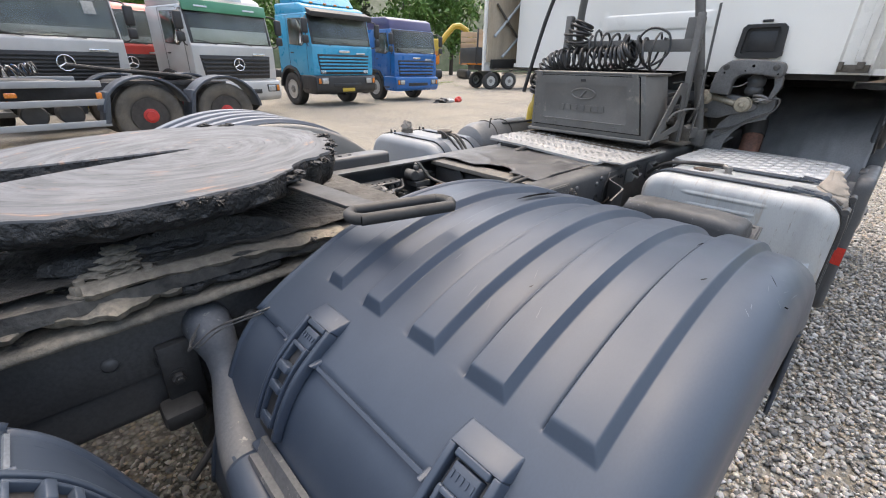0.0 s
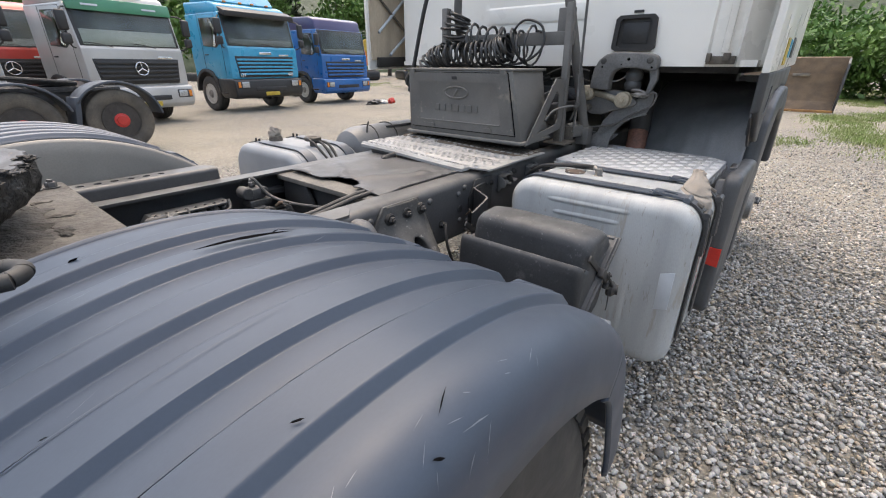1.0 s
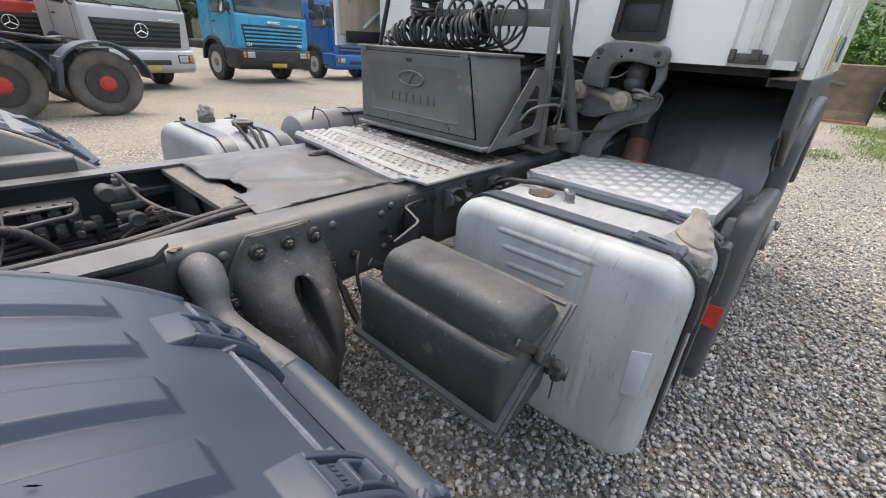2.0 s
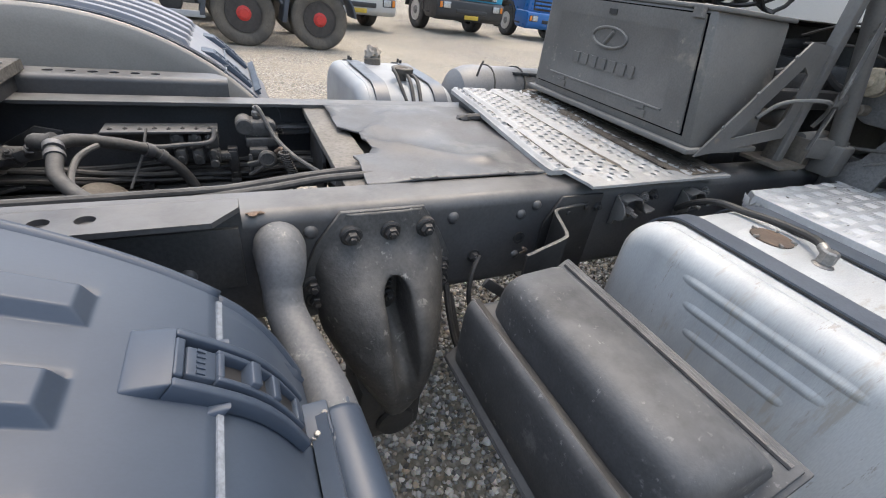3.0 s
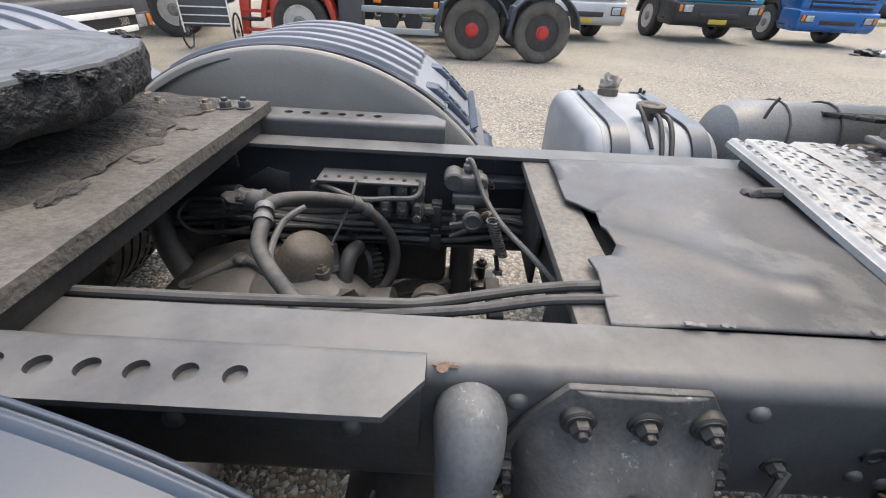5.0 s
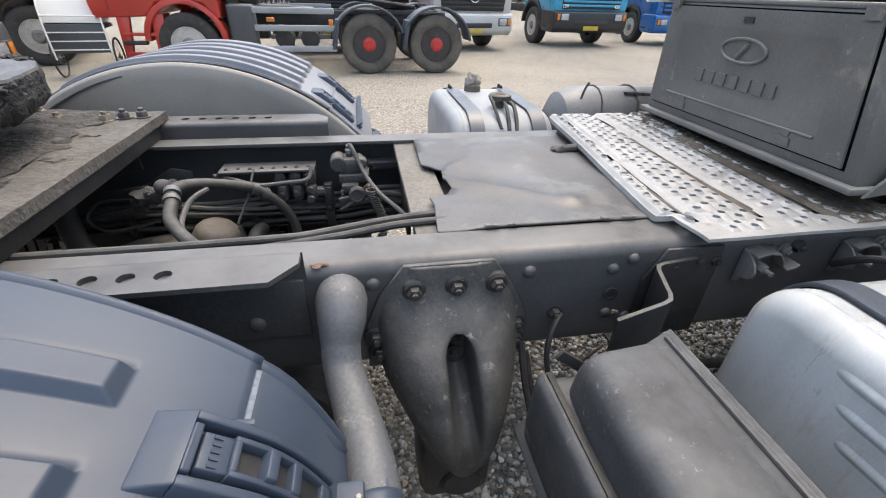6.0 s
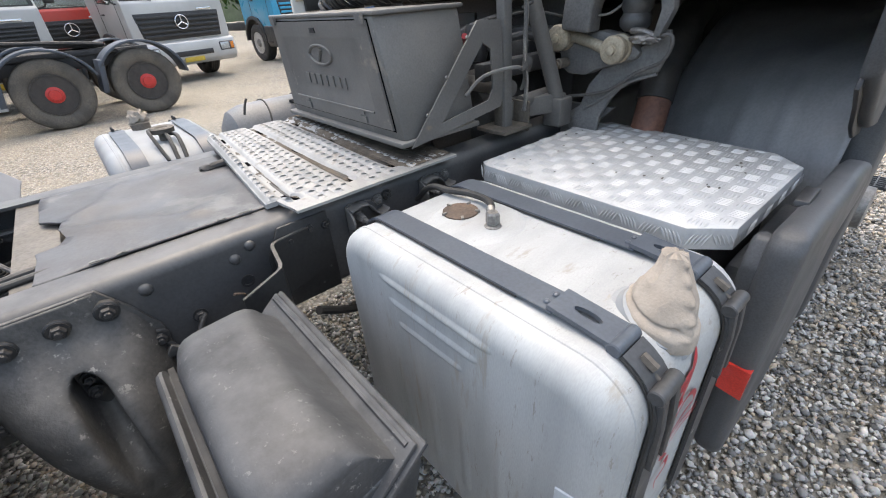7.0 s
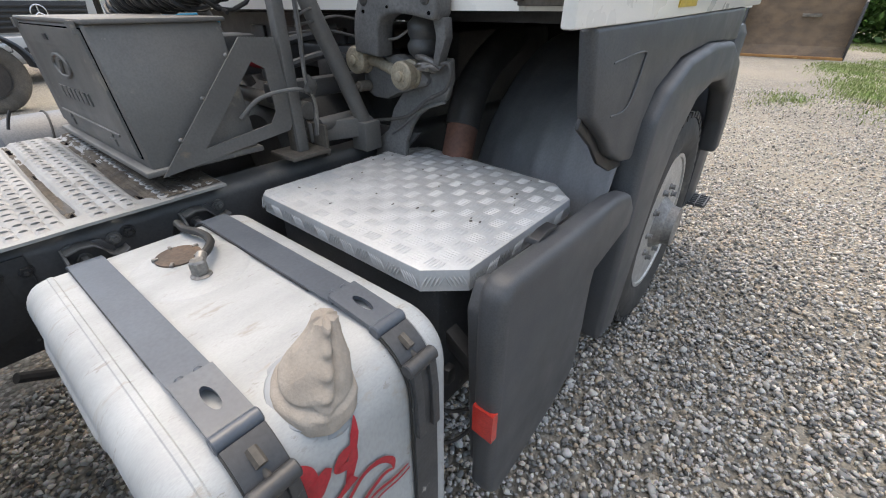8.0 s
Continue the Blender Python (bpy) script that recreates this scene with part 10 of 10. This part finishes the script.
# ---- box trailer, dumper and loader bucket further off ----
def dump_trailer(m):
    t = thing("dump_trailer", "dark dump trailer with tan side boards on three axles", "trailer")
    s = Shape()
    s.prism([(-1.2, 1.55), (1.2, 1.55), (1.25, 2.45), (-1.25, 2.45)], "xz", -1.2, 7.0, 0.03)
    b = part("body", s, trim_m, t, "dark lower side")
    for x in (-1.22, 1.22):
        for k in range(3):
            s = Shape()
            s.box((x, 2.9, 2.62 + 0.33 * k), (0.05, 8.1, 0.30), 0.01)
            part("side_board", s, board_m, b)
        for y in (-1.1, 0.9, 2.9, 4.9, 6.9):
            s = Shape()
            s.box((x * 1.03, y, 2.5), (0.06, 0.10, 2.0), 0.01)
            part("stake", s, trim_m, b)
    s = Shape()
    s.box((0, 2.9, 1.30), (1.0, 7.6, 0.30), 0.02)
    part("frame_rail", s, chassis_dark_m, t)
    s = Shape()
    s.box((-1.15, 3.2, 0.95), (0.05, 2.3, 0.16), 0.01)
    part("underrun_bar", s, white_m, t)
    for y in (0.0, 1.35, 4.9):
        for x in (-1, 1):
            yard_wheel(t, WHEELS, "front", (x * 1.05, y, 0.51), 0.52, 0.30, tyre_m, rim_light_m, rim_m, x < 0)
    t.matrix_basis = m
    return t


dump_trailer(pose(22.7, 18.9, 0, 0, 0, -112))


def digger(m):
    t = thing("excavator", "orange-yellow excavator standing far back in the yard", "excavator")
    s = Shape()
    s.box((0, 0, 2.1), (2.6, 3.4, 1.4), 0.15, None, 3)
    part("house", s, amber_m, t)
    s = Shape()
    s.box((-0.8, -1.2, 3.0), (1.0, 1.2, 1.5), 0.12, None, 3)
    part("cab", s, yellow_m, t)
    for x in (-1.2, 1.2):
        s = Shape()
        s.box((x, 0, 0.5), (0.6, 4.0, 0.95), 0.3, None, 4)
        part("track", s, trim_m, t)
    s = Shape()
    s.tube([(0.3, -1.2, 2.2), (0.3, -3.5, 5.0), (0.3, -5.0, 4.6)], 0.28, 8, 3)
    part("boom", s, yellow_m, t)
    s = Shape()
    s.tube([(0.3, -5.0, 4.6), (0.3, -6.2, 2.2)], 0.2, 8, 2)
    part("arm", s, yellow_m, t)
    t.matrix_basis = m
    return t


digger(pose(31, 35, 0, 0, 0, 60))
digger(pose(37, 33, 0, 0, 0, -30))


def bucket(m):
    t = thing("loader_bucket", "large rust-brown loader bucket standing on the yard", "bucket")
    s = Shape()
    s.prism([(0.0, 0.0), (0.35, 0.6), (0.45, 1.6), (0.2, 2.9), (0.28, 2.95), (0.56, 1.6), (0.46, 0.55), (0.10, -0.0)], "yz", -1.5, 1.5, 0.01)
    b = part("bucket_shell", s, bucket_m, t)
    s = Shape()
    s.box((0, 0.0, 0.07), (3.0, 0.14, 0.13), 0.01)
    part("cutting_edge", s, edge_m, b, "orange rusty cutting edge")
    for x in (-1.5, 1.5):
        s = Shape()
        s.prism([(0.0, 0.0), (0.5, 0.4), (0.6, 1.6), (0.3, 2.9), (-0.25, 2.6), (-0.35, 1.2)], "yz", x - 0.03, x + 0.03, 0.006)
        part("side_plate", s, chassis_m, b)
    s = Shape()
    s.box((0.3, 0.3, 2.0), (0.5, 0.04, 0.16), 0.01)
    part("wear_patch", s, tan_m, b)
    t.matrix_basis = m
    return t


bucket(pose(20.45, -0.75, 0, 0, 0, -88) @ Matrix.Diagonal((0.95, 0.6, 0.6, 1.0)))


def box_trailer(m):
    """A closed trailer seen from its tail, which faces -y at the origin."""
    t = thing("box_trailer", "white box trailer with a rusty corner post, parked before the bushes", "trailer")
    s = Shape()
    s.box((0, 4.0, 2.25), (2.42, 7.9, 2.55), 0.03)
    body = part("box_body", s, white_m, t)
    for x in (-1.19, 1.19):
        s = Shape()
        s.box((x, 0.03, 2.25), (0.10, 0.08, 2.6), 0.012)
        part("corner_post", s, edge_m, body, "rust-stained corner post")
    for x in (-0.6, 0.6):
        s = Shape()
        s.box((x, 0.03, 2.25), (1.04, 0.03, 2.42), 0.01)
        d = part("tail_door", s, white_m, body)
        s = Shape()
        s.tube([(x * 0.5, 0.0, 1.05), (x * 0.5, 0.0, 3.45)], 0.018, 8, 1)
        part("lock_rod", s, zinc_m, d)
    s = Shape()
    s.box((0, 0.02, 0.78), (2.4, 0.12, 0.16), 0.02)
    b = part("tail_beam", s, rim_m, t)
    for x in (-0.95, 0.95):
        s = Shape()
        s.box((x, -0.05, 0.78), (0.30, 0.03, 0.10), 0.01)
        part("tail_lamp", s, reflector_m, b)
    for x in (-0.95, 0.95):
        yard_wheel(t, WHEELS, "rear", (x, 1.6, 0.51), 0.51, 0.32, tyre_m, rim_m, rim_m, x < 0)
    t.matrix_basis = m
    return t


box_trailer(pose(24.9, -5.05, 0, 0, 0, -90))


# ---- trees, bushes, grass ----
def leaf_cloud(name, centre, size, count, leaf, seed, material, label, category, trunk=0.0, clumps=26):
    """A tree or bush: tapered trunk with limbs, and a crown of small leaves in uneven clumps."""
    rng = np.random.default_rng(seed)
    t = thing(name, label, category, (centre[0], centre[1], 0))
    dirs = rng.normal(size=(clumps, 3))
    dirs /= np.linalg.norm(dirs, axis=1)[:, None]
    rad = rng.uniform(0.35, 1.0, (clumps, 1)) ** 0.6
    spots = np.array(centre) + dirs * rad * np.array(size) * np.where(dirs[:, 2:] < 0, 0.85, 1.0)
    which = rng.integers(0, clumps, count)
    off = rng.normal(size=(count, 3)) * np.array(size) * 0.17
    p = spots[which] + off
    p[:, 2] = np.maximum(p[:, 2], 0.05)
    a = rng.normal(size=(count, 3))
    a /= np.linalg.norm(a, axis=1)[:, None]
    b = np.cross(a, rng.normal(size=(count, 3)))
    b /= np.linalg.norm(b, axis=1)[:, None]
    k = leaf * rng.uniform(0.6, 1.4, (count, 1))
    quad = np.stack([p - a * k, p - b * k * 0.45 + a * k * 0.1, p + a * k, p + b * k * 0.45 + a * k * 0.1], 1).reshape(-1, 3)
    me = bpy.data.meshes.new("crown")
    me.from_pydata(quad.tolist(), [], [(4 * i, 4 * i + 1, 4 * i + 2, 4 * i + 3) for i in range(count)])
    me.materials.append(material)
    part("crown", me, None, t)
    if trunk:
        s = Shape()
        s.tube([(centre[0], centre[1], 0), (centre[0] + 0.1, centre[1], centre[2] * 0.5), (centre[0], centre[1] + 0.1, centre[2])], trunk, 10, 4, radii=[trunk * 1.2, trunk, trunk * 0.4])
        for q in range(5):
            e = spots[q]
            s.tube([(centre[0], centre[1], centre[2] * (0.5 + 0.08 * q)), tuple((np.array(centre) * 0.4 + e * 0.6)), tuple(e)], trunk * 0.4, 6, 3, radii=[trunk * 0.5, trunk * 0.3, trunk * 0.1])
        part("trunk", s, bark_m, t)
    return t


for k, (x, y, w, h) in enumerate(((31, -3.5, 4.0, 3.4), (34, -8.5, 4.5, 4.2), (30, -13, 4.0, 3.0), (36, 1.0, 4.0, 4.5), (33, -19, 5, 4), (29.5, -0.5, 1.8, 1.5))):
    leaf_cloud("bush", (x, y, h * 0.55), (w * 0.75, w * 0.75, h * 0.6), 6500, 0.16, k + 3, leaf_m, "dense bright green bush at the edge of the yard", "bush", 0.0, 40)
for k in range(16):
    r = random.Random(k + 50)
    x, y = -22 + 6.2 * k + r.uniform(-1.5, 1.5), 52 - 0.35 * max(0, k - 8) * 6 + r.uniform(-4, 4)
    h = r.uniform(5.5, 8.5)
    leaf_cloud("tree", (x, y, h), (r.uniform(3.5, 5), r.uniform(3.5, 5), h * 0.62), 3600, 0.34, k + 20, leaf_m if k % 3 else wood_far_m, "leafy green tree behind the parked trucks", "tree", 0.25, 46)

# wooded slope behind everything
s = Shape()


def hill(a, v):
    r = 95 + 60 * v
    h = 36 * v ** 0.8 * (0.7 + 0.5 * noise.noise((math.cos(a) * 3, math.sin(a) * 3, 2))) + 2.2 * noise.noise((a * 60, v * 14, 0)) * (0.3 + v)
    return (r * math.cos(a), r * math.sin(a), max(h, -0.2) + (1.5 if v > 0 else -0.5))


s.sheet(hill, steps(radians(-50), radians(150), 260), steps(0, 1, 16))
tagged(single("wooded_hill", s, wood_far_m, "dark green wooded slope in the distance", "hill", "structure", 80, fix=False))

# grass tufts growing through the gravel
rng = np.random.default_rng(11)
verts, faces = [], []
for cx, cy, rx, ry, cnt in ((18, -2.3, 2.4, 0.7, 26), (19.6, -3.5, 2.0, 0.8, 34), (14.5, -2.6, 1.6, 0.7, 18), (12.4, -3.1, 1.2, 0.5, 14), (28, -4.0, 4, 1.4, 70), (11.8, -1.6, 1.2, 0.4, 6), (38, -5, 8, 3.4, 110), (17, -5.5, 4, 2.0, 60), (26, -7.5, 6, 3, 90), (24, 26, 6, 4, 30), (27.5, 1.0, 2, 3, 24)):
    for i in range(cnt):
        # one loose clump of short blades
        ox, oy, size = cx + rng.normal() * rx * 0.5, cy + rng.normal() * ry * 0.5, rng.uniform(0.15, 0.62)
        for k in range(int(400 * size)):
            x, y = ox + rng.normal() * size, oy + rng.normal() * size * 0.6
            h, a, l_ = rng.uniform(0.02, 0.075), rng.uniform(0, 6.28), rng.uniform(0.01, 0.06)
            w = rng.uniform(0.005, 0.013)
            n0 = len(verts)
            verts += [(x - w * math.sin(a), y + w * math.cos(a), 0), (x + w * math.sin(a), y - w * math.cos(a), 0), (x + l_ * math.cos(a), y + l_ * math.sin(a), h)]
            faces.append((n0, n0 + 1, n0 + 2))
me = bpy.data.meshes.new("grass")
me.from_pydata(verts, [], faces)
me.materials.append(grass_m)
tagged(new("grass", me), "thin patches of fresh grass growing through the gravel", "grass", "", "stuff")
